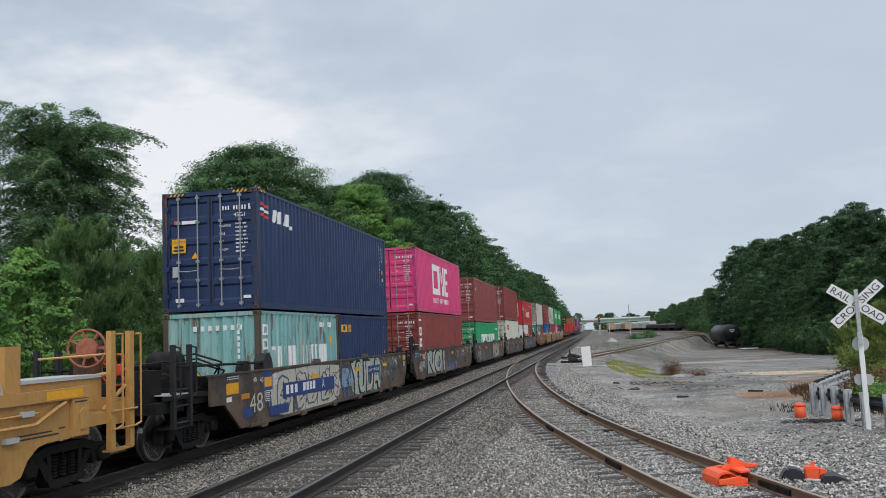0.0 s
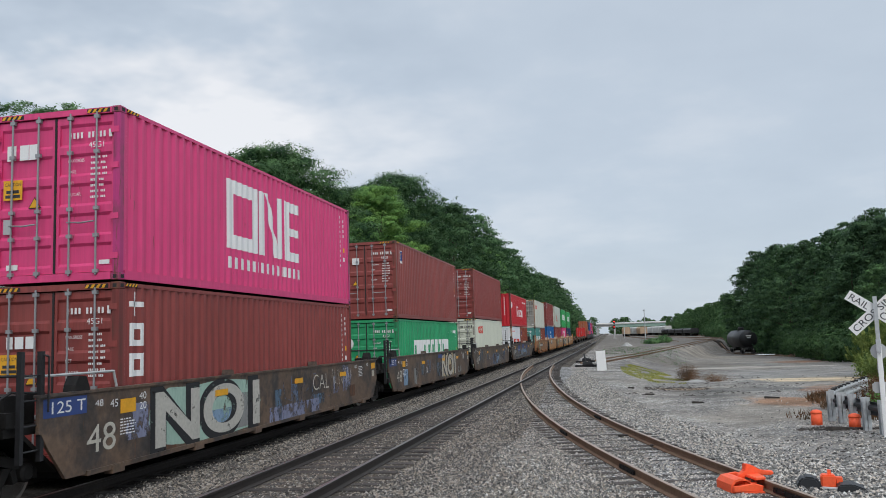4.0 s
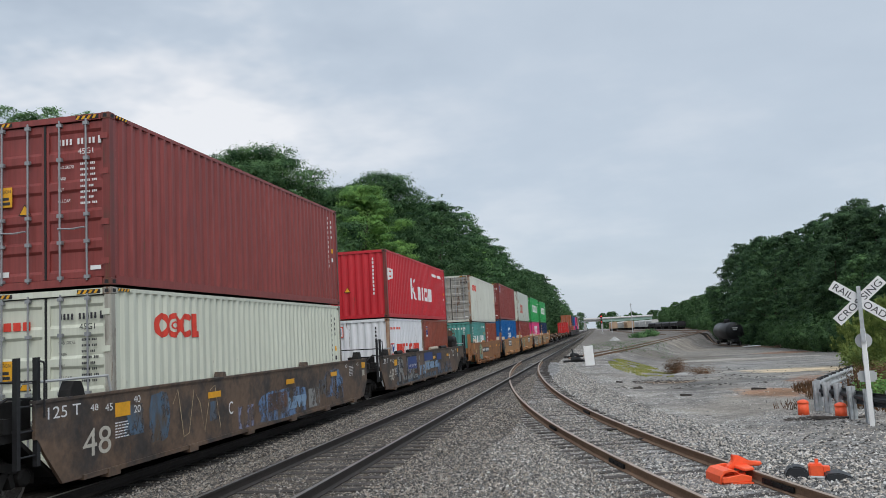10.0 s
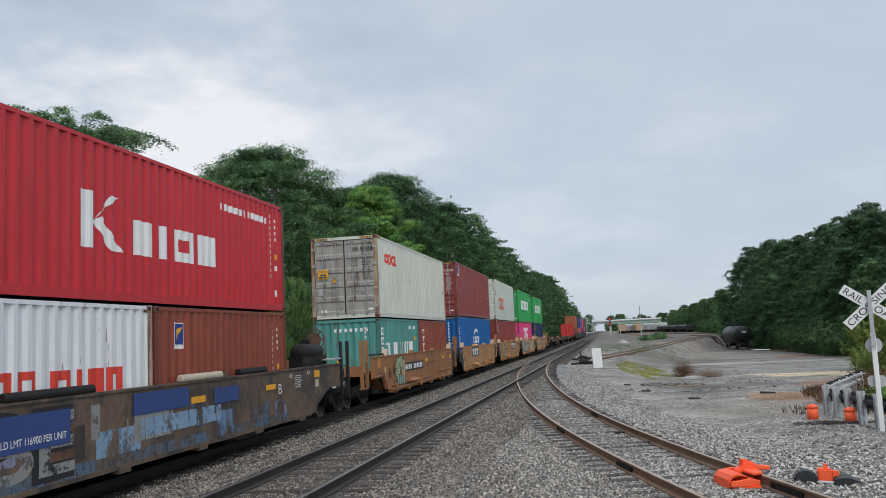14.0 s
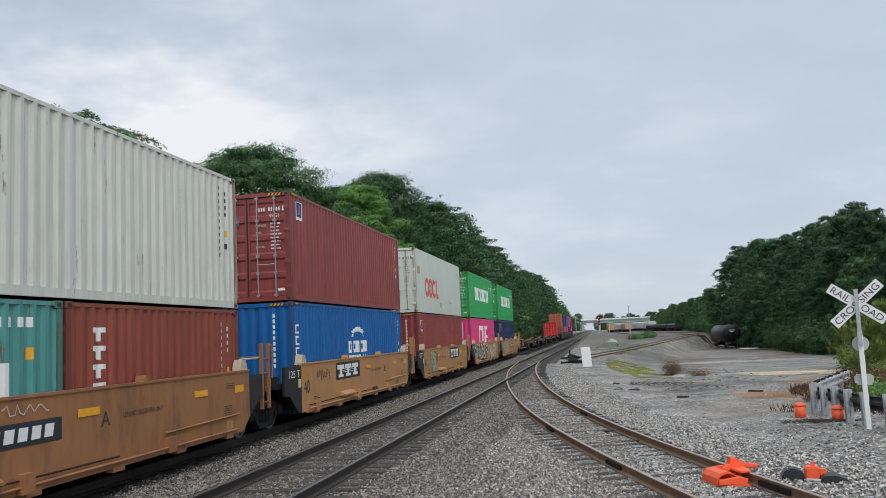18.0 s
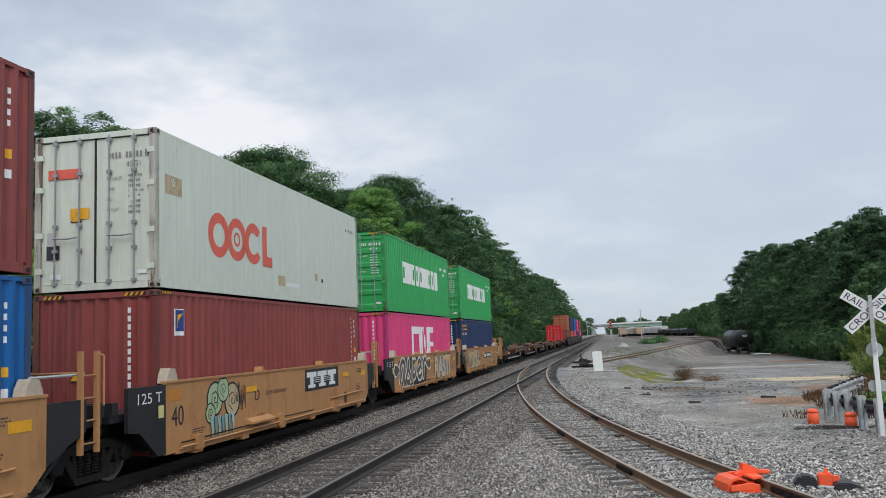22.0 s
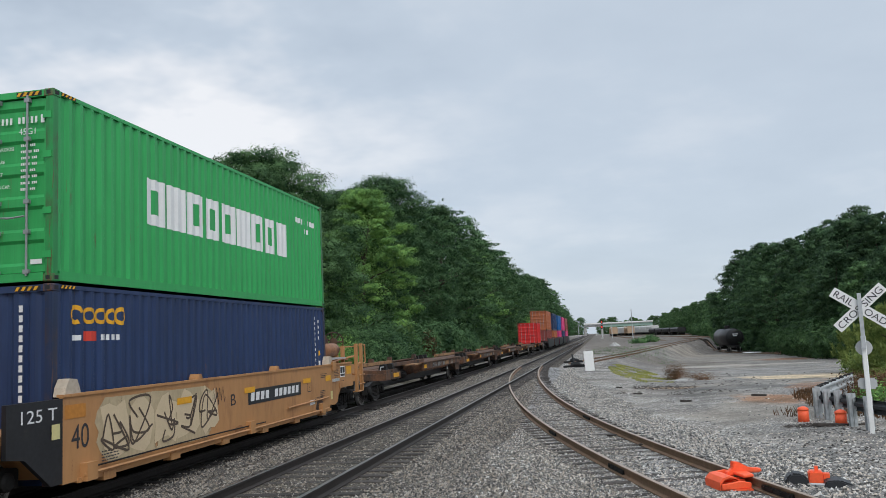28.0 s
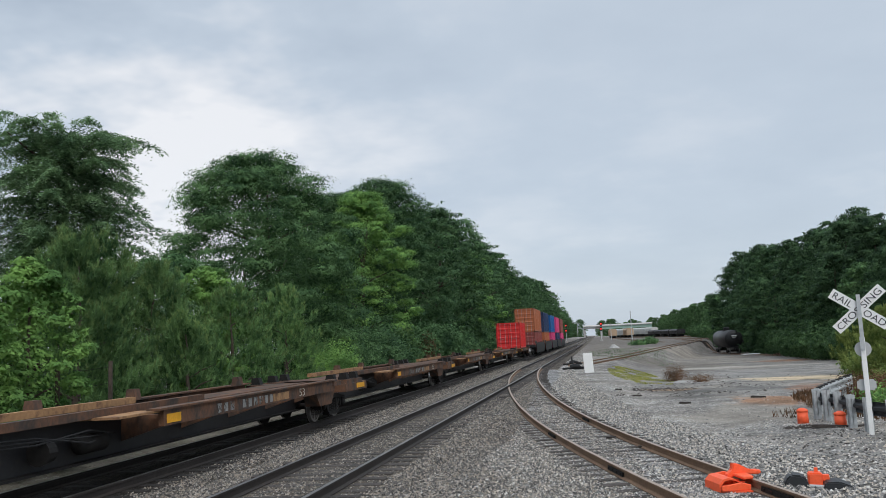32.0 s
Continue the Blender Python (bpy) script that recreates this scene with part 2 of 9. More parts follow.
M = {
    "rail_side": mat("rail_rust", (0.19, 0.118, 0.075), 0.85, 0.0, 0.3, 25, 1.5, 0.002, (0.25, 0.15, 0.09), 0.4),
    "rail_dark": mat("dark_rail_side", (0.028, 0.022, 0.019), 0.7, 0.0, 0.35, 25, 1.5, 0.002, (0.055, 0.037, 0.027), 0.35),
    "rail_top": mat("rail_head", (0.2, 0.19, 0.185), 0.38, 0.8, 0.2, 15, 2),
    "rail_dull": mat("rail_head_dull", (0.34, 0.26, 0.2), 0.5, 0.3, 0.25, 15, 2),
    "tie": mat("weathered_tie", (0.052, 0.044, 0.039), 0.9, 0, 0.4, 22, 3, 0.012, (0.024, 0.021, 0.019), 0.45, per=0.35),
    "ballast": mat("ballast_bed", (0.17, 0.16, 0.15), 0.95, 0, 0.5, 14, 0.6, 0.05, (0.1, 0.09, 0.085), 0.45),
    "stone": None,
    "steel": mat("dark_steel", (0.013, 0.012, 0.0115), 0.65, 0.0, 0.4, 14, 2, 0.002, (0.032, 0.023, 0.019), 0.36, spec=0.22),
    "wheel": mat("worn_wheel", (0.022, 0.017, 0.015), 0.6, 0.0, 0.35, 10, 3, 0, (0.07, 0.042, 0.03), 0.35),
    "tread": mat("bright_tread", (0.34, 0.34, 0.34), 0.28, 0.95, 0.15, 10, 3),
    "yellow_car": mat("weathered_yellow_paint", (0.46, 0.25, 0.075), 0.5, 0, 0.2, 18, 0.9, 0, (0.31, 0.165, 0.055), 0.36, 2.5),
    "brown_yellow": mat("browned_yellow_paint", (0.3, 0.132, 0.052), 0.6, 0, 0.15, 9, 0.9, 0, (0.19, 0.085, 0.042), 0.42, 3.0, rust=0.4),
    "deck_tan": mat("scuffed_tan_deck", (0.34, 0.19, 0.09), 0.75, 0, 0.3, 10, 1.4, 0, (0.12, 0.06, 0.035), 0.45, 1.0),
    "tan_yellow": mat("tan_yellow_paint", (0.43, 0.215, 0.085), 0.55, 0, 0.13, 9, 0.9, 0, (0.3, 0.14, 0.06), 0.4, 3.0, rust=0.25),
    "wheel_red": mat("faded_red_enamel", (0.5, 0.07, 0.035), 0.55, 0, 0.25, 14, 3, 0, (0.25, 0.06, 0.04), 0.4),
    "wheel_rust": mat("rusted_red_steel", (0.32, 0.105, 0.06), 0.65, 0, 0.3, 14, 3, 0, (0.15, 0.06, 0.04), 0.42),
    "reservoir": mat("rusty_tan_steel", (0.27, 0.125, 0.06), 0.6, 0, 0.3, 12, 1.5, 0, (0.1, 0.05, 0.035), 0.45),
    "brown_car": mat("grimy_brown_paint", (0.13, 0.085, 0.058), 0.55, 0, 0.45, 9, 0.7, 0, (0.045, 0.038, 0.035), 0.5, 1.0, rust=0.35),
    "rust_car": mat("rusty_deck_paint", (0.14, 0.068, 0.038), 0.75, 0.1, 0.35, 14, 1.0, 0, (0.05, 0.038, 0.032), 0.5, 1.5),
    "black_car": mat("black_car_paint", (0.017, 0.017, 0.019), 0.5, 0, 0.35, 16, 1.2, 0, (0.036, 0.031, 0.027), 0.35),
    "white": plain("white_paint", (0.78, 0.78, 0.77), 0.5),
    "letter_white": plain("white_lettering", (0.74, 0.74, 0.73), 0.55),
    "letter_dark": plain("dark_lettering", (0.035, 0.035, 0.04), 0.55),
    "panel_black": plain("black_panel", (0.025, 0.027, 0.03), 0.5),
    "panel_yellow": mat("yellow_reflector", (0.75, 0.36, 0.02), 0.45, 0, 0.15, 20, 3),
    "panel_blue": plain("blue_panel", (0.03, 0.06, 0.2), 0.5),
    "rod": plain("galvanised_rod", (0.3, 0.31, 0.32), 0.5, 0.4),
    "rubber": plain("black_gasket", (0.02, 0.02, 0.021), 0.8),
    "grey_paint": plain("grey_paint", (0.42, 0.43, 0.43), 0.55),
    "orange": mat("safety_orange", (0.9, 0.12, 0.04), 0.5, 0, 0.12, 25, 4, 0, (0.72, 0.075, 0.025), 0.3),
    "galv": mat("galvanised_steel", (0.44, 0.46, 0.47), 0.5, 0.25, 0.22, 12, 3),
    "soil": None,
    "guide_pale": mat("pale_worn_guide", (0.45, 0.38, 0.3), 0.7, 0, 0.2, 14, 2, 0, (0.2, 0.13, 0.09), 0.36),
    "bark": mat("bark", (0.075, 0.058, 0.045), 0.95, 0, 0.4, 16, 3, 0.03),
    "asphalt": mat("worn_asphalt", (0.1, 0.1, 0.1), 0.9, 0, 0.3, 40, 0.5, 0.004, (0.16, 0.155, 0.15), 0.4),
    "concrete": mat("concrete", (0.36, 0.355, 0.34), 0.85, 0, 0.2, 20, 0.8, 0.003),
    "red_lamp": plain("signal_lens_red", (0.6, 0.02, 0.02), 0.3),
    "oak": leaf_mat("broad_leaves", (0.165, 0.3, 0.12), (0.04, 0.092, 0.042)),
    "wood_leaf": leaf_mat("shaded_wood_leaves", (0.118, 0.22, 0.092), (0.033, 0.076, 0.037)),
    "yard_leaf": leaf_mat("dark_wood_leaves", (0.085, 0.155, 0.07), (0.024, 0.054, 0.028), 0.3),
    "yard_bright": leaf_mat("wood_edge_leaves", (0.12, 0.22, 0.085), (0.04, 0.085, 0.038), 0.3),
    "bright": leaf_mat("young_leaves", (0.235, 0.41, 0.11), (0.095, 0.2, 0.06)),
    "pine": leaf_mat("pine_needles", (0.19, 0.325, 0.12), (0.06, 0.125, 0.052), 0.3, 1.7),
    "pine_tip": leaf_mat("pale_shoot_tips", (0.22, 0.32, 0.115), (0.13, 0.21, 0.075), 0.3, 1.7),
    "brush_tip": leaf_mat("pale_brush_tips", (0.36, 0.42, 0.13), (0.22, 0.28, 0.08), 0.35, 2.4),
    "cedar": leaf_mat("grey_green_leaves", (0.2, 0.315, 0.155), (0.07, 0.13, 0.066)),
    "grass": leaf_mat("grass_blades", (0.42, 0.4, 0.11), (0.22, 0.25, 0.06)),
    "brush": leaf_mat("pale_pine_needles", (0.27, 0.34, 0.1), (0.11, 0.17, 0.05), 0.35, 2.4),
    "tank_black": mat("black_tank_paint", (0.013, 0.013, 0.014), 0.45, 0, 0.3, 8, 1.0, 0, (0.03, 0.029, 0.028), 0.35),
    "dry": leaf_mat("dry_brush", (0.17, 0.088, 0.045), (0.075, 0.05, 0.028), 0.2),
}

# ---- plan: y runs along the main line, x to its right, z = 0 at the ties ----
RAIL = 0.17          # rail top above the ties
TRAIN_X, MAIN_X = -8.98, -5.01
GAUGE = 0.7525


def travelled(t):
    """Metres that the train has run towards the viewer since the start."""
    return 6.02 * t - 0.0089 * t * t


def rise(y):
    """The main line climbs gently in the distance."""
    d = max(0.0, y - 40)
    return 4.5e-6 * d * d if d < 420 else 0.794 + 0.5 * math.tanh((d - 420) * 0.00378 / 0.5)


def smooth(a, b, v):
    v = min(1.0, max(0.0, (v - a) / (b - a)))
    return v * v * (3 - 2 * v)


def siding_x(y):
    u = min(y, 62.0) / 20
    return 6.2603 - 8.41998 * u + 2.07818 * u * u - 0.171818 * u ** 3 if y < 62 else MAIN_X


def siding_z(y):
    return RAIL - 0.24 * (1 - smooth(20, 50, y)) + rise(y)


def ground_z(x, y):
    lead = max(-1.0, 0.3 + (y - 78) * 0.1754)
    yard = smooth(lead + 1.4, lead + 4.6, x) * smooth(22, 60, y)
    z = rise(y) * (1 - yard) - yard * min(2.1, 0.0165 * max(0, y - 25))
    z -= 0.08 + (0.12 * smooth(-1.0, 3.5, x) + 0.12 * smooth(-1.5, 1.5, x) * (1 - smooth(3.0, 4.8, x)) * (1 - smooth(22, 48, y))) * (1 - yard)
    z += (0.05 - 0.04 * smooth(40, 70, y)) * noise.noise((x * 0.25, y * 0.25, 0))
    if 0 < y < 62:
        d = abs(x - siding_x(y))
        if d < 3.2:
            z = min(z, siding_z(y) - 0.28 + 0.3 * smooth(1.5, 3.2, d))
    if x < -10.4:
        z += 0.25 * smooth(-10.4, -13.5, x) * 1.0 - 0.15 * smooth(-10.4, -11.2, x)
    return z


# ---- mesh helpers ----


def part(name, bm, material, parent=None, label="", smoothed=False):
    """Links a bmesh as one mesh object, under a thing or a part where given."""
    me = bpy.data.meshes.new(name)
    bm.to_mesh(me)
    bm.free()
    mats = material if isinstance(material, (list, tuple)) else [material]
    for m in mats:
        me.materials.append(M[m] if isinstance(m, str) else m)
    if smoothed:
        me.shade_smooth()
    ob = new(name, me)
    if parent:
        ob.parent = parent
    if label:
        ob["label"] = label
    return ob


def sheet(name, verts, faces, material, parent=None):
    me = bpy.data.meshes.new(name)
    me.from_pydata(verts, [], faces)
    mats = material if isinstance(material, (list, tuple)) else [material]
    for m in mats:
        me.materials.append(M[m] if isinstance(m, str) else m)
    ob = new(name, me)
    if parent:
        ob.parent = parent
    return ob


def box(bm, x0, x1, y0, y1, z0, z1, mi=0, m=None):
    vs = [bm.verts.new((x, y, z)) for x in (x0, x1) for y in (y0, y1) for z in (z0, z1)]
    if m:
        for v in vs:
            v.co = m @ v.co
    for f in ((0, 1, 3, 2), (4, 6, 7, 5), (0, 4, 5, 1), (2, 3, 7, 6), (0, 2, 6, 4), (1, 5, 7, 3)):
        bm.faces.new([vs[i] for i in f]).material_index = mi
    return bm


def bar(bm, a, b, r, n=6, mi=0, r2=None):
    """A round bar from a to b."""
    a, b = Vector(a), Vector(b)
    q = (b - a).to_track_quat("Z", "Y")
    r2 = r if r2 is None else r2
    rings = []
    for p, rad in ((a, r), (b, r2)):
        rings.append([bm.verts.new(p + q @ Vector((rad * math.cos(2 * math.pi * i / n), rad * math.sin(2 * math.pi * i / n), 0))) for i in range(n)])
    for i in range(n):
        j = (i + 1) % n
        bm.faces.new((rings[0][i], rings[0][j], rings[1][j], rings[1][i])).material_index = mi
    bm.faces.new(rings[0][::-1]).material_index = mi
    bm.faces.new(rings[1]).material_index = mi
    return bm


def prism(bm, outline, axis, a, b, mi=0):
    """An outline of (u, v) points pushed along an axis from a to b: axis x takes (y, z), y takes (x, z), z takes (x, y)."""
    def at(u, v, w):
        return {"x": (w, u, v), "y": (u, w, v), "z": (u, v, w)}[axis]
    lo = [bm.verts.new(at(u, v, a)) for u, v in outline]
    hi = [bm.verts.new(at(u, v, b)) for u, v in outline]
    n = len(outline)
    fs = [bm.faces.new((lo[i], lo[(i + 1) % n], hi[(i + 1) % n], hi[i])) for i in range(n)]
    fs += [bm.faces.new(lo[::-1]), bm.faces.new(hi)]
    for f in fs:
        f.material_index = mi
    bmesh.ops.recalc_face_normals(bm, faces=fs)
    return bm


def lathe(bm, profile, centre, axis="x", n=20, mi=0):
    """A turned body: profile of (along, radius) about an axis through the centre."""
    c = Vector(centre)
    rings = []
    for s, r in profile:
        ring = []
        for i in range(n):
            a = 2 * math.pi * i / n
            u, v = r * math.cos(a), r * math.sin(a)
            off = {"x": (s, u, v), "y": (u, s, v), "z": (u, v, s)}[axis]
            ring.append(bm.verts.new(c + Vector(off)))
        rings.append(ring)
    fs = []
    for k in range(len(rings) - 1):
        for i in range(n):
            j = (i + 1) % n
            fs.append(bm.faces.new((rings[k][i], rings[k][j], rings[k + 1][j], rings[k + 1][i])))
    fs.append(bm.faces.new(rings[0][::-1]))
    fs.append(bm.faces.new(rings[-1]))
    for f in fs:
        f.material_index = mi
    bmesh.ops.recalc_face_normals(bm, faces=fs)
    return bm


def bm_new():
    return bmesh.new()


def thing(name, label, category, group="", kind=""):
    """An empty at a thing's base that carries its parts."""
    return tagged(new(name), label, category, group, kind)


# ---- ground ----


def spaced(lo, hi, fine, grow, mid=0.0):
    """Coordinates that stand close near mid and wider apart away from it."""
    out, v, step = [mid], mid, fine
    while v < hi:
        v += step
        step *= grow
        out.append(v)
    v, step = mid, fine
    while v > lo:
        v -= step
        step *= grow
        out.insert(0, v)
    return out


def build_ground():
    xs, ys = spaced(-1500, 1500, 0.7, 1.07), spaced(-300, 3500, 0.8, 1.03, 14)
    verts = [(x, y, ground_z(x, y)) for y in ys for x in xs]
    w = len(xs)
    faces = [(j * w + i, j * w + i + 1, (j + 1) * w + i + 1, (j + 1) * w + i) for j in range(len(ys) - 1) for i in range(w - 1)]
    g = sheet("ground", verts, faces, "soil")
    g.data.shade_smooth()
    tagged(g, "grey gravel yard with worn asphalt, dirt and thin grass", "ground", kind="structure")


# drifts of dirt, sand, wet asphalt and tyre dust in the yard: centre, radii, colour, strength
ZONES = (
    ((14.0, 330.0), (60.0, 235.0), (0.11, 0.098, 0.086), 0.92),
    ((1.5, 150.0), (4.5, 60.0), (0.16, 0.145, 0.125), 0.85),
    ((16.0, 120.0), (9.0, 9.0), (0.17, 0.15, 0.13), 0.8),
    ((-1.7, 19.0), (1.2, 13.0), (0.2, 0.185, 0.165), 0.85),
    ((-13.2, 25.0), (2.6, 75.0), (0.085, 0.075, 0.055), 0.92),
    ((6.5, 84.0), (5.0, 12.0), (0.155, 0.138, 0.118), 0.85),
    ((5.5, 65.0), (3.0, 6.0), (0.17, 0.152, 0.13), 0.75),
    ((1.8, 64.0), (1.6, 8.0), (0.13, 0.125, 0.125), 0.7),
    ((12.0, 128.0), (7.0, 18.0), (0.27, 0.24, 0.2), 0.75),
    ((4.6, 47.5), (2.0, 3.0), (0.26, 0.225, 0.18), 0.7),
    ((9.6, 43.5), (2.6, 2.6), (0.625, 0.5, 0.338), 0.95),
    ((5.7, 29.3), (1.3, 2.2), (0.312, 0.169, 0.094), 0.85),
    ((17.5, 86.0), (3.2, 5.0), (0.275, 0.15, 0.088), 0.9),
    ((8.4, 55.0), (6.0, 7.0), (0.27, 0.265, 0.255), 0.6),
    ((5.0, 36.0), (3.6, 1.1), (0.125, 0.122, 0.117), 0.75),
    ((3.2, 33.2), (2.4, 0.8), (0.15, 0.144, 0.135), 0.7),
    ((2.9, 37.6), (1.0, 0.9), (0.3, 0.188, 0.1), 0.8),
    ((5.2, 18.2), (1.8, 1.8), (0.213, 0.206, 0.194), 0.7),
    ((4.4, 26.0), (2.2, 2.6), (0.3, 0.275, 0.237), 0.7),
    ((10.0, 70.0), (7.0, 3.0), (0.45, 0.413, 0.362), 0.75),
    ((3.0, 70.0), (2.4, 9.0), (0.188, 0.181, 0.175), 0.7),
    ((13.0, 100.0), (6.0, 16.0), (0.25, 0.231, 0.206), 0.7),
    ((9.0, 30.0), (2.0, 7.0), (0.338, 0.163, 0.088), 0.85),
)


def gravel_mat(name, dark, light, brown, scale, smooth_patch=None, lift=0.05):
    """Crushed stone: every cell its own tone, small chips between, and broad drifts of colour."""
    m = bpy.data.materials.new(name)
    m.use_nodes = True
    n, l = m.node_tree.nodes, m.node_tree.links
    b = n["Principled BSDF"]
    b.inputs["Roughness"].default_value, b.inputs["Specular IOR Level"].default_value = 0.92, 0.25
    co = n.new("ShaderNodeTexCoord")
    warp = n.new("ShaderNodeTexNoise")
    warp.inputs["Scale"].default_value = scale * 1.1
    l.new(co.outputs["Object"], warp.inputs["Vector"])
    shift = n.new("ShaderNodeVectorMath"); shift.operation = "MULTIPLY_ADD"
    shift.inputs[1].default_value = (0.05, 0.05, 0.05)
    l.new(warp.outputs["Color"], shift.inputs[0]); l.new(co.outputs["Object"], shift.inputs[2])
    cells, chips = n.new("ShaderNodeTexVoronoi"), n.new("ShaderNodeTexVoronoi")
    cells.inputs["Scale"].default_value, chips.inputs["Scale"].default_value = scale, scale * 2.3
    for t in (cells, chips):
        l.new(shift.outputs[0], t.inputs["Vector"])
    # large stones where a slow noise is high, chips elsewhere
    which = n.new("ShaderNodeTexNoise")
    which.inputs["Scale"].default_value = scale * 0.4
    l.new(co.outputs["Object"], which.inputs["Vector"])
    pick = n.new("ShaderNodeMapRange")
    pick.inputs["From Min"].default_value, pick.inputs["From Max"].default_value = 0.46, 0.5
    l.new(which.outputs["Fac"], pick.inputs["Value"])
    colour = n.new("ShaderNodeMix"); colour.data_type = "RGBA"
    l.new(pick.outputs[0], colour.inputs["Factor"]); l.new(chips.outputs["Color"], colour.inputs["A"]); l.new(cells.outputs["Color"], colour.inputs["B"])
    height = n.new("ShaderNodeMix"); height.data_type = "FLOAT"
    l.new(pick.outputs[0], height.inputs["Factor"]); l.new(chips.outputs["Distance"], height.inputs["A"]); l.new(cells.outputs["Distance"], height.inputs["B"])
    tone = n.new("ShaderNodeSeparateColor")
    l.new(colour.outputs["Result"], tone.inputs[0])
    ramp = n.new("ShaderNodeValToRGB")
    e = ramp.color_ramp.elements
    mid = tuple(0.36 * (p + q) for p, q in zip(dark, light))
    e[0].position, e[0].color, e[1].position, e[1].color = 0.0, (*dark, 1), 1.0, (*light, 1)
    k = e.new(0.3); k.color = tuple(0.6 * c for c in mid) + (1,)
    k = e.new(0.55); k.color = (*mid, 1)
    k = e.new(0.74); k.color = (*brown, 1)
    l.new(tone.outputs["Red"], ramp.inputs[0])
    drift = n.new("ShaderNodeTexNoise")
    drift.inputs["Scale"].default_value, drift.inputs["Detail"].default_value = 0.45, 7
    drift.inputs["Roughness"].default_value = 0.6
    l.new(co.outputs["Object"], drift.inputs["Vector"])
    gain = n.new("ShaderNodeMapRange")
    gain.inputs["From Min"].default_value, gain.inputs["From Max"].default_value = 0.3, 0.7
    gain.inputs["To Min"].default_value, gain.inputs["To Max"].default_value = 0.62, 1.45
    l.new(drift.outputs["Fac"], gain.inputs["Value"])
    last = ramp.outputs[0]
    if smooth_patch:
        # packed fines, worn asphalt and dirt show through in drifts stretched along the yard
        mp = n.new("ShaderNodeMapping")
        mp.inputs["Scale"].default_value = (0.14, 0.085, 1)
        l.new(co.outputs["Object"], mp.inputs["Vector"])
        area = n.new("ShaderNodeTexNoise")
        area.inputs["Scale"].default_value, area.inputs["Detail"].default_value = 1.8, 9
        area.inputs["Roughness"].default_value = 0.68
        l.new(mp.outputs[0], area.inputs["Vector"])
        sep = n.new("ShaderNodeSeparateXYZ")
        l.new(co.outputs["Object"], sep.inputs[0])
        far = n.new("ShaderNodeMapRange")
        far.inputs["From Min"].default_value, far.inputs["From Max"].default_value = 15, 40
        far.inputs["To Min"].default_value, far.inputs["To Max"].default_value = -0.12, 0.17
        l.new(sep.outputs["Y"], far.inputs["Value"])
        east = n.new("ShaderNodeMapRange")
        east.inputs["From Min"].default_value, east.inputs["From Max"].default_value = 0.5, 4
        east.inputs["To Min"].default_value, east.inputs["To Max"].default_value = -0.25, 0.0
        l.new(sep.outputs["X"], east.inputs["Value"])
        s0 = n.new("ShaderNodeMath"); s0.operation = "ADD"
        l.new(far.outputs[0], s0.inputs[0]); l.new(east.outputs[0], s0.inputs[1])
        s1 = n.new("ShaderNodeMath"); s1.operation = "ADD"
        l.new(area.outputs["Fac"], s1.inputs[0]); l.new(s0.outputs[0], s1.inputs[1])
        edge = n.new("ShaderNodeMapRange")
        edge.inputs["From Min"].default_value, edge.inputs["From Max"].default_value = 0.4, 0.62
        edge.inputs["To Max"].default_value = 0.8
        l.new(s1.outputs[0], edge.inputs["Value"])
        two = n.new("ShaderNodeValToRGB")
        q = two.color_ramp.elements
        q[0].position, q[0].color, q[1].position, q[1].color = 0.3, (*smooth_patch[0], 1), 0.7, (*smooth_patch[1], 1)
        k = q.new(0.5); k.color = (*smooth_patch[2], 1)
        tex = n.new("ShaderNodeTexNoise")
        tex.inputs["Scale"].default_value, tex.inputs["Detail"].default_value = 4.2, 12
        tex.inputs["Roughness"].default_value = 0.72
        l.new(mp.outputs[0], tex.inputs["Vector"]); l.new(tex.outputs["Fac"], two.inputs[0])
        mx = n.new("ShaderNodeMix"); mx.data_type = "RGBA"
        l.new(edge.outputs[0], mx.inputs["Factor"]); l.new(last, mx.inputs["A"]); l.new(two.outputs[0], mx.inputs["B"])
        last = mx.outputs["Result"]
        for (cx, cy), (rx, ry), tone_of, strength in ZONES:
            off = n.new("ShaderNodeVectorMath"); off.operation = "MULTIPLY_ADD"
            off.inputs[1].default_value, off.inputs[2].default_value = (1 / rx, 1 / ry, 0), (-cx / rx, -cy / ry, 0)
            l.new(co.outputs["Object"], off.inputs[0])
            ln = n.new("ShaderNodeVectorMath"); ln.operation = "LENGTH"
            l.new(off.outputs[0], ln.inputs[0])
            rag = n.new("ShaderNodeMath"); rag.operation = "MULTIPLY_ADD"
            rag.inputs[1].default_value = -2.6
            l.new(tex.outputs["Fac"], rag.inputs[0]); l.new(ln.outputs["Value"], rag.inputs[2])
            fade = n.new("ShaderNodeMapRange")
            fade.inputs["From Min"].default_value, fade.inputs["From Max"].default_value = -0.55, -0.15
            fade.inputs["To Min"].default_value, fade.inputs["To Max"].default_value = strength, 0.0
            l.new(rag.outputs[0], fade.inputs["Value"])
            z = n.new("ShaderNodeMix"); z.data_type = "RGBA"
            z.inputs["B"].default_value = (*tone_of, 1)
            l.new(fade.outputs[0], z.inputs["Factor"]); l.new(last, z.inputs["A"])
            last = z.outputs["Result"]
        # fine grit over the packed ground
        grit = n.new("ShaderNodeTexNoise")
        grit.inputs["Scale"].default_value, grit.inputs["Detail"].default_value = 2.4, 13
        grit.inputs["Roughness"].default_value = 0.86
        l.new(co.outputs["Object"], grit.inputs["Vector"])
        gv = n.new("ShaderNodeMapRange")
        gv.inputs["From Min"].default_value, gv.inputs["From Max"].default_value = 0.3, 0.7
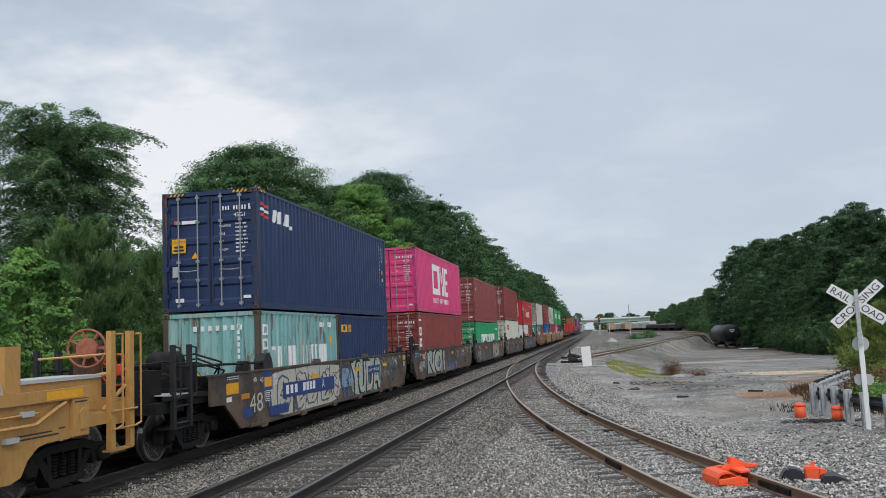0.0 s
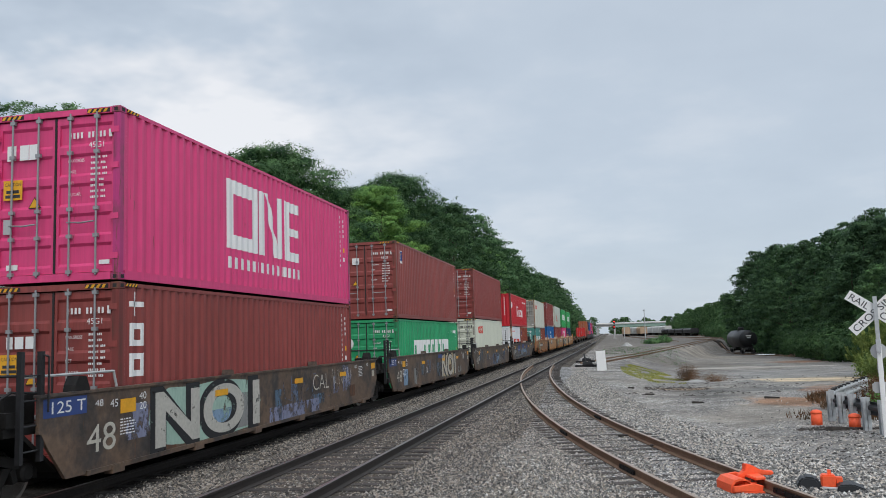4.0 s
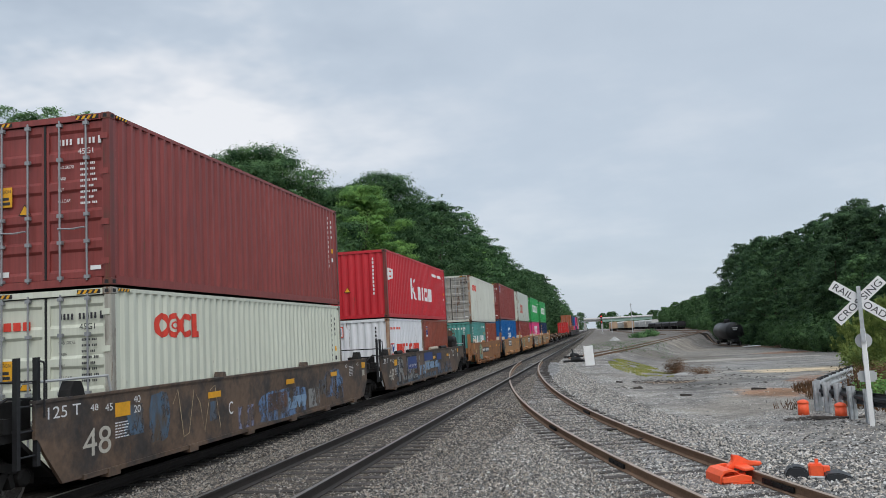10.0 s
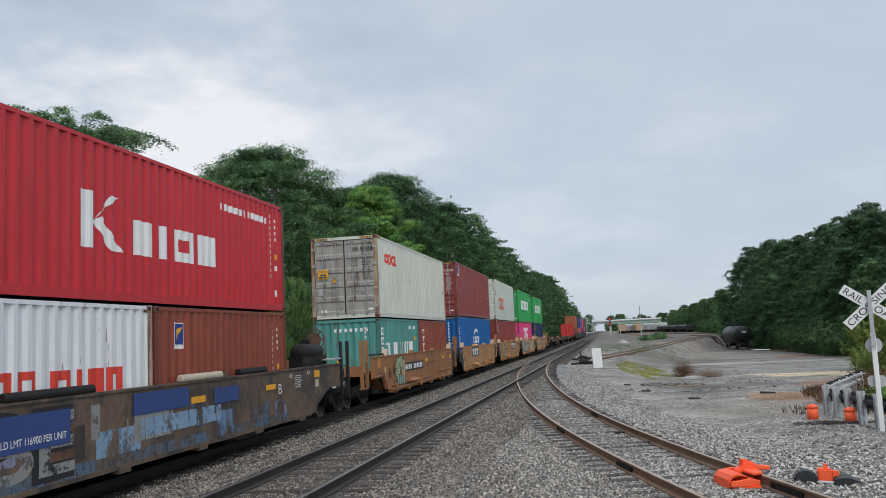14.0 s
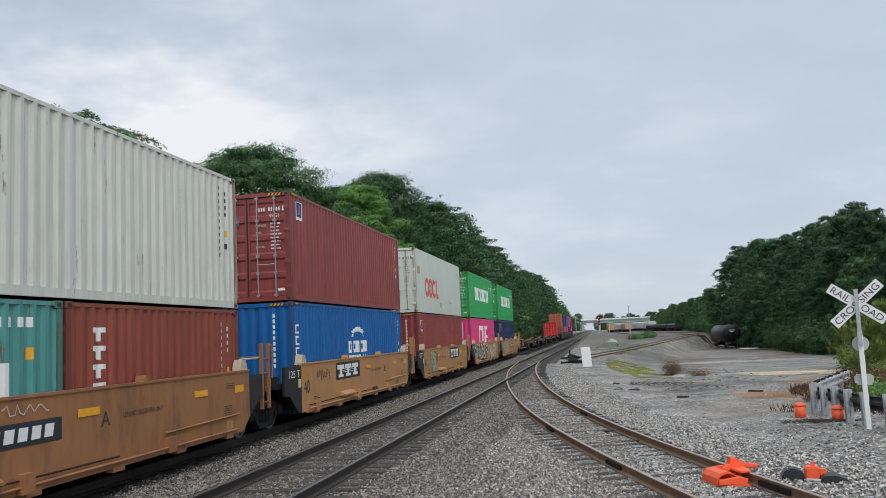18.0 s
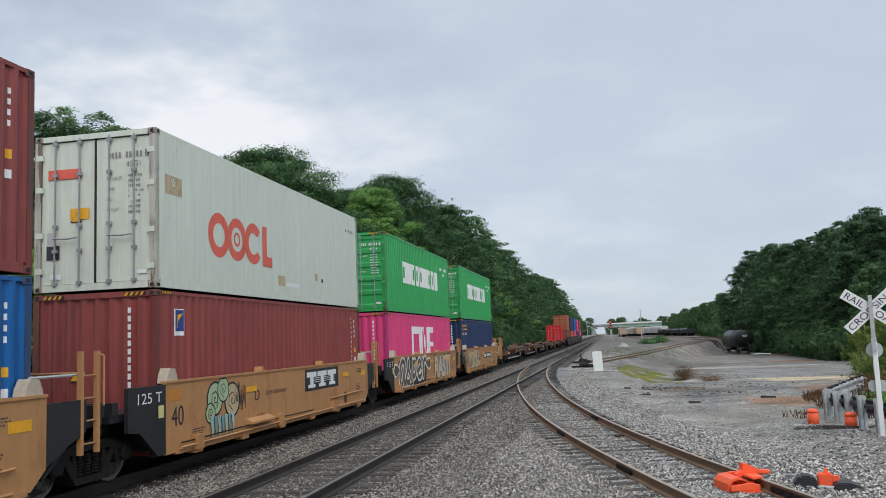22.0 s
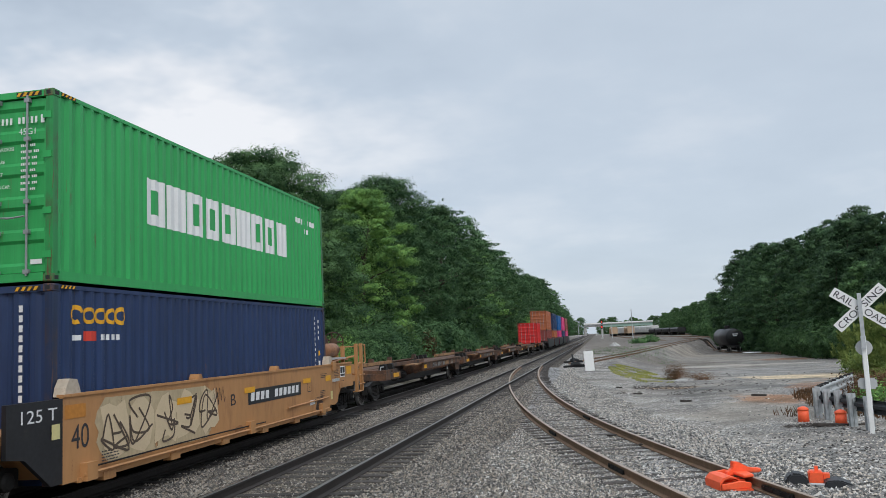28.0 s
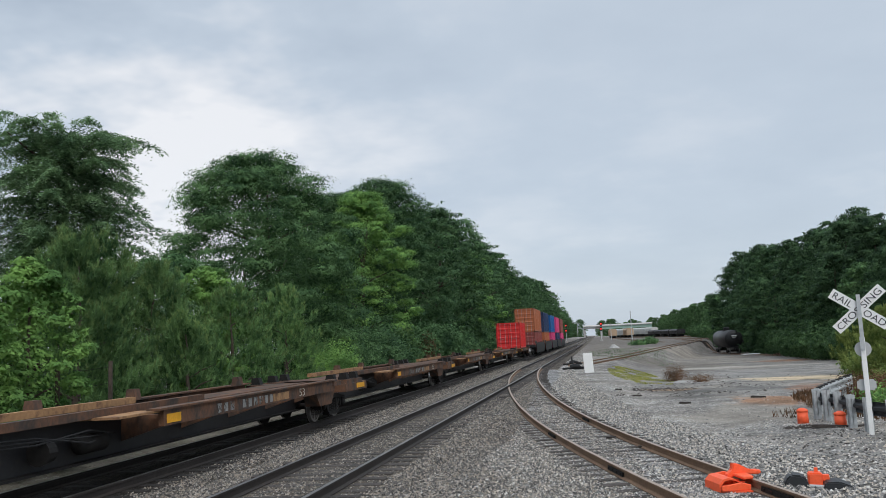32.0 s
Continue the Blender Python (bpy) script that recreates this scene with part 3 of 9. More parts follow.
        gv.inputs["To Min"].default_value, gv.inputs["To Max"].default_value = 0.45, 1.6
        l.new(grit.outputs["Fac"], gv.inputs["Value"])
        gs = n.new("ShaderNodeVectorMath"); gs.operation = "SCALE"
        l.new(last, gs.inputs[0]); l.new(gv.outputs[0], gs.inputs["Scale"])
        last = gs.outputs[0]
    # brown dirt and rust dust lie over the stones in patches
    dust = n.new("ShaderNodeTexNoise")
    dust.inputs["Scale"].default_value, dust.inputs["Detail"].default_value = 0.22, 9
    dust.inputs["Roughness"].default_value = 0.7
    l.new(co.outputs["Object"], dust.inputs["Vector"])
    over = n.new("ShaderNodeMapRange")
    over.inputs["From Min"].default_value, over.inputs["From Max"].default_value = 0.44, 0.68
    over.inputs["To Max"].default_value = 0.66
    l.new(dust.outputs["Fac"], over.inputs["Value"])
    dirty = n.new("ShaderNodeMix"); dirty.data_type = "RGBA"
    dirty.inputs["B"].default_value = tuple(0.58 * c for c in brown) + (1,)
    l.new(over.outputs[0], dirty.inputs["Factor"]); l.new(last, dirty.inputs["A"])
    last = dirty.outputs["Result"]
    tint = n.new("ShaderNodeVectorMath"); tint.operation = "SCALE"
    l.new(last, tint.inputs[0]); l.new(gain.outputs[0], tint.inputs["Scale"])
    l.new(tint.outputs[0], b.inputs["Base Color"])
    bp = n.new("ShaderNodeBump")
    bp.inputs["Strength"].default_value, bp.inputs["Distance"].default_value = 1.0, lift
    bp.invert = True
    l.new(height.outputs["Result"], bp.inputs["Height"]); l.new(bp.outputs[0], b.inputs["Normal"])
    return m


M["ballast"] = gravel_mat("ballast_bed", (0.02, 0.018, 0.016), (0.27, 0.245, 0.21), (0.13, 0.098, 0.07), 21)
# oil-dark stone, its colour taken further down for the shade under the train
M["oily"] = gravel_mat("oily_shade_ballast", (0.012, 0.011, 0.01), (0.09, 0.078, 0.066), (0.036, 0.028, 0.022), 19)
M["light_ballast"] = gravel_mat("pale_ballast", (0.05, 0.046, 0.043), (0.7, 0.7, 0.69), (0.31, 0.295, 0.28), 19)


def soil_mat():
    return gravel_mat("yard_gravel", (0.05, 0.047, 0.045), (0.74, 0.73, 0.7), (0.36, 0.315, 0.265), 21, ((0.08, 0.077, 0.073), (0.44, 0.385, 0.315), (0.25, 0.242, 0.226)), 0.03)


M["soil"] = soil_mat()
build_ground()

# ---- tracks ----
# oily ties of that bed, with the shade under the train in their colour
M["tie_oily"] = mat("oily_shade_tie", (0.026, 0.022, 0.02), 0.85, 0, 0.4, 22, 3, 0.012, (0.014, 0.013, 0.012), 0.45, per=0.3)


def rail_profile():
    return [(-0.07, -0.17), (0.07, -0.17), (0.07, -0.155), (0.012, -0.13), (0.012, -0.045), (0.036, -0.035), (0.036, -0.004), (0.028, 0.0),
            (-0.028, 0.0), (-0.036, -0.004), (-0.036, -0.035), (-0.012, -0.045), (-0.012, -0.13), (-0.07, -0.155)]


def rail_along(name, line, off, parent, head):
    """A rail swept along a list of (x, y, z, right-hand normal) stations at an offset from the centre line."""
    prof, bm, rings = rail_profile(), bm_new(), []
    for x, y, z, nx, ny in line:
        rings.append([bm.verts.new((x + nx * (off + u), y + ny * (off + u), z + v)) for u, v in prof])
    n = len(prof)
    for a, b in zip(rings, rings[1:]):
        for i in range(n):
            f = bm.faces.new((a[i], a[(i + 1) % n], b[(i + 1) % n], b[i]))
            f.material_index = 1 if i in (6, 7, 8) else 0
    bm.faces.new(rings[0]); bm.faces.new(rings[-1][::-1])
    bmesh.ops.recalc_face_normals(bm, faces=bm.faces)
    return part(name, bm, ["rail_dark" if head == "rail_top" else "rail_side", head], parent)


def stations(fx, fz, y0, y1, step):
    out, y = [], y0
    while y <= y1:
        d = (fx(y + 0.1) - fx(y - 0.1)) / 0.2
        k = math.hypot(1, d)
        out.append((fx(y), y, fz(y), 1 / k, -d / k))
        y += step * (1 + max(0, y - 60) / 40)
    return out


def main_z(y):
    return RAIL + rise(y)


def tie_mesh(length, material):
    bm = bm_new()
    box(bm, -length / 2, length / 2, -0.11, 0.11, -0.16, 0.0)
    bmesh.ops.bevel(bm, geom=bm.edges[:], offset=0.012, segments=1, affect="EDGES")
    me = bpy.data.meshes.new("tie")
    bm.to_mesh(me)
    bm.free()
    me.materials.append(M[material])
    return me


def track(name, label, fx, fz, y0, y1, near, head, bed):
    t = thing(name, label, "railway track", kind="structure")
    st = stations(fx, fz, y0, y1, 2.0)
    rail_along("rail", st, -GAUGE, t, head)
    rail_along("rail", st, GAUGE, t, head)
    me, rng = tie_mesh(2.6, "tie_oily" if bed == "oily" else "tie"), random.Random(name)
    far = bm_new()
    y = y0 + 0.2
    while y < min(y1, 200):
        d = (fx(y + 0.1) - fx(y - 0.1)) / 0.2
        m = pose(fx(y) + rng.uniform(-0.05, 0.05), y, fz(y) - 0.165 + rng.uniform(-0.012, 0.006), 0, 0, -math.degrees(math.atan(d)) + rng.uniform(-1.2, 1.2))
        if 5 < y < near:
            o = new("tie", me)
            o.parent, o.matrix_basis = t, m
        else:
            box(far, -1.3, 1.3, -0.11, 0.11, -0.1, 0.0, 0, m)
        y += rng.uniform(0.5, 0.56)
    o = part("far_ties", far, "tie_oily" if bed == "oily" else "tie", t)
    o["kind"] = "stuff"
    # ballast shoulder
    bm, rows = bm_new(), []
    for x, y, z, nx, ny in st:
        prof = [(-2.6, -0.42), (-1.75, -0.21), (-0.85, -0.176), (0, -0.17), (0.85, -0.176), (1.75, -0.21), (2.6, -0.42)]
        rows.append([bm.verts.new((x + nx * u, y + ny * u, z + v)) for u, v in prof])
    for a, b in zip(rows, rows[1:]):
        for i in range(6):
            f = bm.faces.new((a[i], a[i + 1], b[i + 1], b[i]))
            f.material_index = 1 if i in (0, 5) else 0
    if bed:
        part("ballast", bm, [bed, "ballast" if bed == "oily" else bed], t)
    return t


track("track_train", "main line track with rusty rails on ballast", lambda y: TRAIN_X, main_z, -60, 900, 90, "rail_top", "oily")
track("track_main", "empty main line track with polished rails on ballast", lambda y: MAIN_X, main_z, -60, 900, 90, "rail_top", "ballast")
siding = track("track_siding", "curved siding with rusty rails and sunken ties", siding_x, siding_z, -12, 60, 60, "rail_dull", "light_ballast")

# ---- containers ----
PITCH = 0.278


def wave(v):
    """Depth of the corrugated sheet at a place along the wall: 0 on the outer flat, 1 on the inner."""
    u = (v % PITCH) / PITCH
    return 0 if u < 0.26 else (u - 0.26) / 0.245 if u < 0.505 else 1 if u < 0.755 else 1 - (u - 0.755) / 0.245


def corrugated(bm, length, z0, z1, depth):
    """Corrugated sheet over y = 0..length, outer flats at x = 0."""
    ys, k = [0.0], 0
    while True:
        done = False
        for f in (0.26, 0.505, 0.755, 1.0):
            y = (k + f) * PITCH
            if y >= length:
                done = True
                break
            ys.append(y)
        if done:
            break
        k += 1
    ys.append(length)
    rows = [[bm.verts.new((-depth * wave(min(y, length - 1e-6)), y, z)) for z in (z0, z1)] for y in ys]
    for a, b in zip(rows, rows[1:]):
        bm.faces.new((a[0], b[0], b[1], a[1]))


def casting_mesh(material):
    bm = bm_new()
    box(bm, -0.081, 0.081, -0.089, 0.089, -0.059, 0.059)
    bmesh.ops.bevel(bm, geom=bm.edges[:], offset=0.012, segments=1, affect="EDGES")
    # thin black plates stand in for the shaded insides of the casting's holes
    for sx in (-1, 1):
        box(bm, sx * 0.0815 - 0.001, sx * 0.0815 + 0.001, -0.045, 0.045, -0.03, 0.03, 1)
    for sy in (-1, 1):
        box(bm, -0.035, 0.035, sy * 0.0895 - 0.001, sy * 0.0895 + 0.001, -0.03, 0.03, 1)
    me = bpy.data.meshes.new("corner_casting")
    bm.to_mesh(me)
    bm.free()
    me.materials.append(material)
    me.materials.append(M["rubber"])
    return me


HW = 1.219


def container(label, paint, length, height, near_doors, group="containers on the train", smooth_side=False, post=None):
    c = thing("shipping_container", label, "container", group)
    for x in (-HW + 0.005, HW - 0.125):
        for y in (0.005, length - 0.125):
            part("corner_post", box(bm_new(), x, x + 0.12, y, y + 0.12, 0.118, height - 0.118), post or paint, c)
    for x in (-HW + 0.01, HW - 0.07):
        part("top_rail", box(bm_new(), x, x + 0.06, 0.178, length - 0.178, height - 0.075, height - 0.012), paint, c)
        part("bottom_rail", box(bm_new(), x, x + 0.06, 0.178, length - 0.178, 0.015, 0.16), paint, c)
    for y in (0.01, length - 0.09):
        part("end_header", box(bm_new(), -HW + 0.165, HW - 0.165, y, y + 0.08, height - 0.11, height - 0.01), paint, c)
        part("end_sill", box(bm_new(), -HW + 0.165, HW - 0.165, y, y + 0.08, 0.015, 0.14), paint, c)
    me = casting_mesh(post or paint)
    for x in (-HW + 0.081, HW - 0.081):
        for y in (0.089, length - 0.089):
            for z in (0.059, height - 0.059):
                o = new("corner_casting", me)
                o.parent, o.location = c, (x, y, z)
    for name, sx in (("side_wall", 1), ("side_wall", -1)):
        bm = bm_new()
        if smooth_side:
            box(bm, -0.03, 0, 0, length - 0.24, 0.16, height - 0.075)
        else:
            corrugated(bm, length - 0.24, 0.16, height - 0.075, 0.042)
        o = part(name, bm, paint, c)
        o.location = (sx * (HW - 0.012), 0.12 if sx > 0 else length - 0.12, 0)
        o.rotation_euler = (0, 0, 0 if sx > 0 else math.pi)
    bm = bm_new()
    corrugated(bm, length - 0.2, -HW + 0.06, HW - 0.06, 0.02)
    o = part("roof", bm, paint, c)
    o.location, o.rotation_euler = (0, 0.1, height - 0.022), (0, -math.pi / 2, 0)
    bm = bm_new()
    box(bm, -HW + 0.07, HW - 0.07, 0.1, length - 0.1, 0.03, 0.14)
    part("floor_frame", bm, "steel", c)
    for near in (True, False):
        if near == near_doors:
            door_end(c, paint, height, 0.0 if near else length, 1 if near else -1, smooth_side)
        else:
            bm = bm_new()
            corrugated(bm, 2 * HW - 0.25, 0.14, height - 0.11, 0.04)
            o = part("end_wall", bm, paint, c)
            o.location = (-HW + 0.125, 0.03, 0) if near else (HW - 0.125, length - 0.03, 0)
            o.rotation_euler = (0, 0, -math.pi / 2 if near else math.pi / 2)
    return c


def door_end(c, paint, height, y, s, flat=False):
    """Two door leaves with pressed ribs, four locking rods, hinges and gaskets, at the end y; s = 1 where it faces the viewer."""
    for side in (-1, 1):
        x0, x1 = (-HW + 0.13, -0.02) if side < 0 else (0.02, HW - 0.13)
        yy = y + s * 0.05
        # pressed horizontal panels, swept as one sheet
        outline = [(yy + s * 0.045, 0.15), (yy, 0.15)]
        zs = [0.2 + k * (height - 0.38) / 5 for k in range(6)]
        for a, b in zip(zs, zs[1:]) if not flat else ():
            outline += [(yy, a + 0.05), (yy + s * 0.034, a + 0.1), (yy + s * 0.034, b - 0.12), (yy, b - 0.07)]
        outline += [(yy, height - 0.13), (yy + s * 0.045, height - 0.13)]
        bm = bm_new()
        prism(bm, outline, "x", x0 + 0.05, x1 - 0.05)
        d = part("door", bm, paint, c)
        for xa, xb in ((x0, x0 + 0.05), (x1 - 0.05, x1)):
            part("door_edge", box(bm_new(), xa, xb, min(yy, yy + s * 0.05), max(yy, yy + s * 0.05), 0.15, height - 0.13), paint, d)
        for z in (0.4, 1.05, height - 1.0, height - 0.4):
            xe = -HW + 0.1 if side < 0 else HW - 0.1
            part("hinge", box(bm_new(), xe - 0.07, xe + 0.07, yy - s * 0.056, yy - s * 0.012, z - 0.05, z + 0.05), paint, d)
        for k in (0.28, 0.74):
            x = x0 + (x1 - x0) * (k if side < 0 else 1 - k)
            bm = bm_new()
            bar(bm, (x, yy - s * 0.055, 0.1), (x, yy - s * 0.055, height - 0.08), 0.017, 8)
            for z in (0.16, 0.75, 1.2, height - 0.75, height - 0.16):
                box(bm, x - 0.045, x + 0.045, yy - s * 0.075, yy - s * 0.02, z - 0.03, z + 0.03)
            bar(bm, (x - 0.02, yy - s * 0.085, 0.98), (x + (0.32 if k < 0.5 else -0.3) * (1 if side < 0 else -1), yy - s * 0.085, 0.96), 0.014, 6)
            part("locking_rod", bm, "rod", d)
    bm = bm_new()
    box(bm, -0.018, 0.018, y + s * 0.035, y + s * 0.09, 0.15, height - 0.13)
    part("gasket", bm, "rubber", c)


def paint_mat(name, color, dirt=None, amount=0.3, vary=0.16, rough=0.45, rust=0.3):
    return mat(name, color, rough, 0, vary, 6, 0.7, 0, dirt or tuple(v * 0.72 for v in color), amount, 3.0, rust=rust, rain_on=True)


PAINT = {
    "navy": paint_mat("navy_paint", (0.015, 0.034, 0.098)),
    "teal": paint_mat("faded_teal_paint", (0.2, 0.4, 0.39), (0.33, 0.38, 0.35), 0.42, rust=0.9),
    "deepteal": paint_mat("streaked_teal_paint", (0.075, 0.27, 0.245), (0.13, 0.25, 0.22), 0.4, rust=0.7),
    "pink": paint_mat("magenta_paint", (0.66, 0.055, 0.19), (0.6, 0.06, 0.18), 0.3, 0.08),
    "brown": paint_mat("oxide_brown_paint", (0.25, 0.058, 0.05), (0.205, 0.05, 0.046), 0.35),
    "maroon": paint_mat("maroon_paint", (0.24, 0.05, 0.044), (0.2, 0.05, 0.05), 0.35),
    "rustred": paint_mat("rust_red_paint", (0.24, 0.055, 0.032), (0.19, 0.045, 0.03), 0.35),
    "green": paint_mat("green_paint", (0.028, 0.31, 0.13), (0.03, 0.26, 0.11), 0.3),
    "brightgreen": paint_mat("bright_green_paint", (0.03, 0.34, 0.09), (0.03, 0.3, 0.082), 0.25, 0.09),
    "cream": paint_mat("pale_grey_paint", (0.6, 0.62, 0.52), (0.52, 0.51, 0.42), 0.25, 0.07, rust=0.15),
    "reefer": paint_mat("off_white_paint", (0.6, 0.64, 0.55), (0.52, 0.53, 0.44), 0.25, 0.07, rust=0.12),
    "red": paint_mat("red_paint", (0.5, 0.022, 0.032), (0.42, 0.025, 0.032), 0.35, 0.1),
    "white": paint_mat("dirty_white_paint", (0.7, 0.71, 0.73), (0.55, 0.52, 0.48), 0.24, 0.08, rust=0.5),
    "blue": paint_mat("strong_blue_paint", (0.002, 0.1, 0.32), (0.004, 0.088, 0.27), 0.3),
    "orange": paint_mat("orange_brown_paint", (0.4, 0.12, 0.05), (0.3, 0.1, 0.05), 0.35),
    "scarlet": paint_mat("scarlet_paint", (0.6, 0.025, 0.025), (0.5, 0.025, 0.025), 0.3),
    "stained": paint_mat("stained_cream_paint", (0.58, 0.59, 0.52), (0.43, 0.38, 0.29), 0.34, 0.09, rust=0.45),
    "rust_post": paint_mat("rusted_post_paint", (0.42, 0.34, 0.26), (0.25, 0.1, 0.04), 0.5, rust=1.2),
    "red_post": paint_mat("darkened_red_paint", (0.17, 0.035, 0.03), (0.09, 0.035, 0.03), 0.45, rust=0.9),
    "grime": paint_mat("rust_stained_paint", (0.085, 0.062, 0.045), (0.21, 0.19, 0.15), 0.36, rust=0.8),
}
# corner posts and castings carry the paint of the box, scraped and rusted
FRAME = {
    "navy": ("navy", (0.02, 0.04, 0.1)), "pink": ("magenta", (0.62, 0.05, 0.24)), "maroon": ("maroon", (0.24, 0.05, 0.044)), "brown": ("brown", (0.27, 0.072, 0.055)),
    "green": ("green", (0.028, 0.31, 0.13)), "brightgreen": ("bright_green", (0.03, 0.34, 0.09)), "cream": ("cream", (0.52, 0.5, 0.43)), "reefer": ("off_white", (0.62, 0.6, 0.52)),
    "rustred": ("rust_red", (0.24, 0.055, 0.032)), "deepteal": ("teal", (0.075, 0.25, 0.22)), "blue": ("blue", (0.01, 0.1, 0.3)), "orange": ("orange", (0.4, 0.12, 0.05)),
    "scarlet": ("scarlet", (0.6, 0.025, 0.025)),
}
MOVING = []      # (thing, offset along the line at the start, height above the rail)


def load(label, paint, length, height, at, z, near_doors=True, **kw):
    if "post" in kw:
        kw["post"] = PAINT[kw["post"]]
    else:
        key = paint + "_frame"
        if key not in PAINT:
            PAINT[key] = paint_mat("worn_" + FRAME[paint][0], tuple(v * 0.7 for v in FRAME[paint][1]), (0.075, 0.045, 0.032), 0.43, rust=1.0)
        kw["post"] = PAINT[key]
    c = container(label, PAINT[paint], length, height, near_doors, **kw)
    MOVING.append((c, at, z))
    return c


HC, STD, FORTY, TWENTY = 2.896, 2.591, 12.19, 6.06
FLOOR = 0.27
# first articulated car
A, B, C, D, E_ = 18.42, 36.05, 53.88, 71.62, 89.75
a_up = load("navy blue high container with white lettering, corrugated steel", "navy", FORTY, HC, A, FLOOR + STD + 0.03)
a_low = load("faded teal twenty-foot container with rusty posts", "teal", TWENTY, STD, A, FLOOR, False, post="grime")
a_low2 = load("navy blue twenty-foot container in the well", "navy", TWENTY, STD, A + 6.13, FLOOR)
b_up = load("magenta high container with white lettering", "pink", FORTY, HC, B, FLOOR + HC + 0.03)
b_low = load("oxide brown high container with a white word", "maroon", FORTY, HC, B, FLOOR)
c_up = load("oxide brown container with a small blue emblem", "brown", FORTY, HC, C, FLOOR + STD + 0.03)
c_low = load("green container with broad white lettering, in the well", "green", FORTY, STD, C, FLOOR)
d_up = load("dark maroon container with caution labels", "maroon", FORTY, HC, D, FLOOR + HC + 0.03)
d_low = load("pale grey container with red emblem, in the well", "cream", FORTY, HC, D, FLOOR)
e_up = load("red container with white lettering and worn posts", "red", FORTY, STD, E_, FLOOR + STD + 0.03, False, post="red_post")
e_low = load("white twenty-foot container with rust streaks and red lettering", "white", TWENTY, STD, E_, FLOOR, False, post="rust_post")
e_low2 = load("rust red twenty-foot container in the well", "rustred", TWENTY, STD, E_ + 6.13, FLOOR)
# second articulated car
F, G, H, I, J = 110.55, 126.1, 141.5, 157.1, 172.4
f_up = load("pale grey stained container with red emblem", "stained", FORTY, HC, F, FLOOR + STD + 0.03, post="rust_post")
PAINT["door_grey"] = paint_mat("grey_door_paint", (0.33, 0.32, 0.29), (0.26, 0.17, 0.1), 0.34, rust=0.7)
for part_of in f_up.children_recursive:
    if part_of.name.startswith(("door", "hinge")):
        part_of.data.materials[0] = PAINT["door_grey"]
f_low = load("streaked teal twenty-foot container with white lettering", "deepteal", TWENTY, STD, F, FLOOR, False)
f_low2 = load("rust red twenty-foot container with upright white letters", "rustred", TWENTY, STD, F + 6.13, FLOOR)
g_up = load("dark red container with a small blue emblem", "maroon", FORTY, HC, G, FLOOR + HC + 0.03)
g_low = load("strong blue container with white emblem, in the well", "blue", FORTY, HC, G, FLOOR, False)
h_up = load("off-white smooth refrigerated container with red rings", "reefer", FORTY, HC, H, FLOOR + HC + 0.03, smooth_side=True)
h_low = load("oxide brown container in the well", "maroon", FORTY, HC, H, FLOOR, False)
i_up = load("bright green container with white block lettering", "brightgreen", FORTY, HC, I, FLOOR + HC + 0.03)
i_low = load("magenta container with white lettering, in the well", "pink", FORTY, HC, I, FLOOR, False)
j_up = load("bright green container with white block lettering", "brightgreen", FORTY, HC, J, FLOOR + HC + 0.03)
j_low = load("navy blue container with yellow lettering, in the well", "navy", FORTY, HC, J, FLOOR, False)
# on the deck car and the last cars
load("scarlet twenty-foot container on the deck car", "scarlet", TWENTY, STD, 267.5, 1.15)
FAR0 = 287.5
for k, (up, low) in enumerate((("orange", "brown"), ("navy", "orange"), ("blue", "pink"), ("pink", "navy"), ("brown", "pink"))):
    load("container at the top of a distant stack", up, FORTY, HC, FAR0 + 17.8 * k, FLOOR + STD + 0.03)
    load("container at the bottom of a distant stack", low, FORTY, STD, FAR0 + 17.8 * k, FLOOR)

# ---- railway cars ----
WHEEL_R = 0.46
WHEELS = []      # (wheelset, place on its truck)
CACHE = {}


def shared(key, make, materials):
    """One mesh for all alike parts."""
    if key not in CACHE:
        bm = make()
        me = bpy.data.meshes.new(key)
        bm.to_mesh(me)
        bm.free()
        for m in materials:
            me.materials.append(M[m])
        CACHE[key] = me
    return CACHE[key]


def put(name, me, parent, loc=(0, 0, 0), rot=(0, 0, 0)):
    o = new(name, me)
    o.parent, o.location, o.rotation_euler = parent, loc, rot
    return o


def wheelset_bm():
    bm = bm_new()
    r = WHEEL_R
    for s in (-1, 1):
        x = s * 0.76
        lathe(bm, [(-0.065 * s, 0.1), (-0.07 * s, r - 0.07), (-0.07 * s, r + 0.025), (-0.035 * s, r + 0.022)], (x, 0, 0), "x", 28, 0)
        lathe(bm, [(-0.035 * s, r + 0.02), (-0.03 * s, r), (0.065 * s, r - 0.004), (0.068 * s, r - 0.055)], (x, 0, 0), "x", 28, 1)
        lathe(bm, [(0.068 * s, r - 0.055), (0.025 * s, r - 0.075), (0.0, 0.24), (0.03 * s, 0.13), (0.075 * s, 0.12), (0.075 * s, 0.09)], (x, 0, 0), "x", 28, 0)
    bar(bm, (-1.02, 0, 0), (1.02, 0, 0), 0.085, 12, 0)
    # cap bolts that show the turning
    for s in (-1, 1):
        for k in range(3):
            a = 2.1 * k
            bar(bm, (s * 1.0, 0.05 * math.cos(a), 0.05 * math.sin(a)), (s * 1.045, 0.05 * math.cos(a), 0.05 * math.sin(a)), 0.016, 6)
    return bm


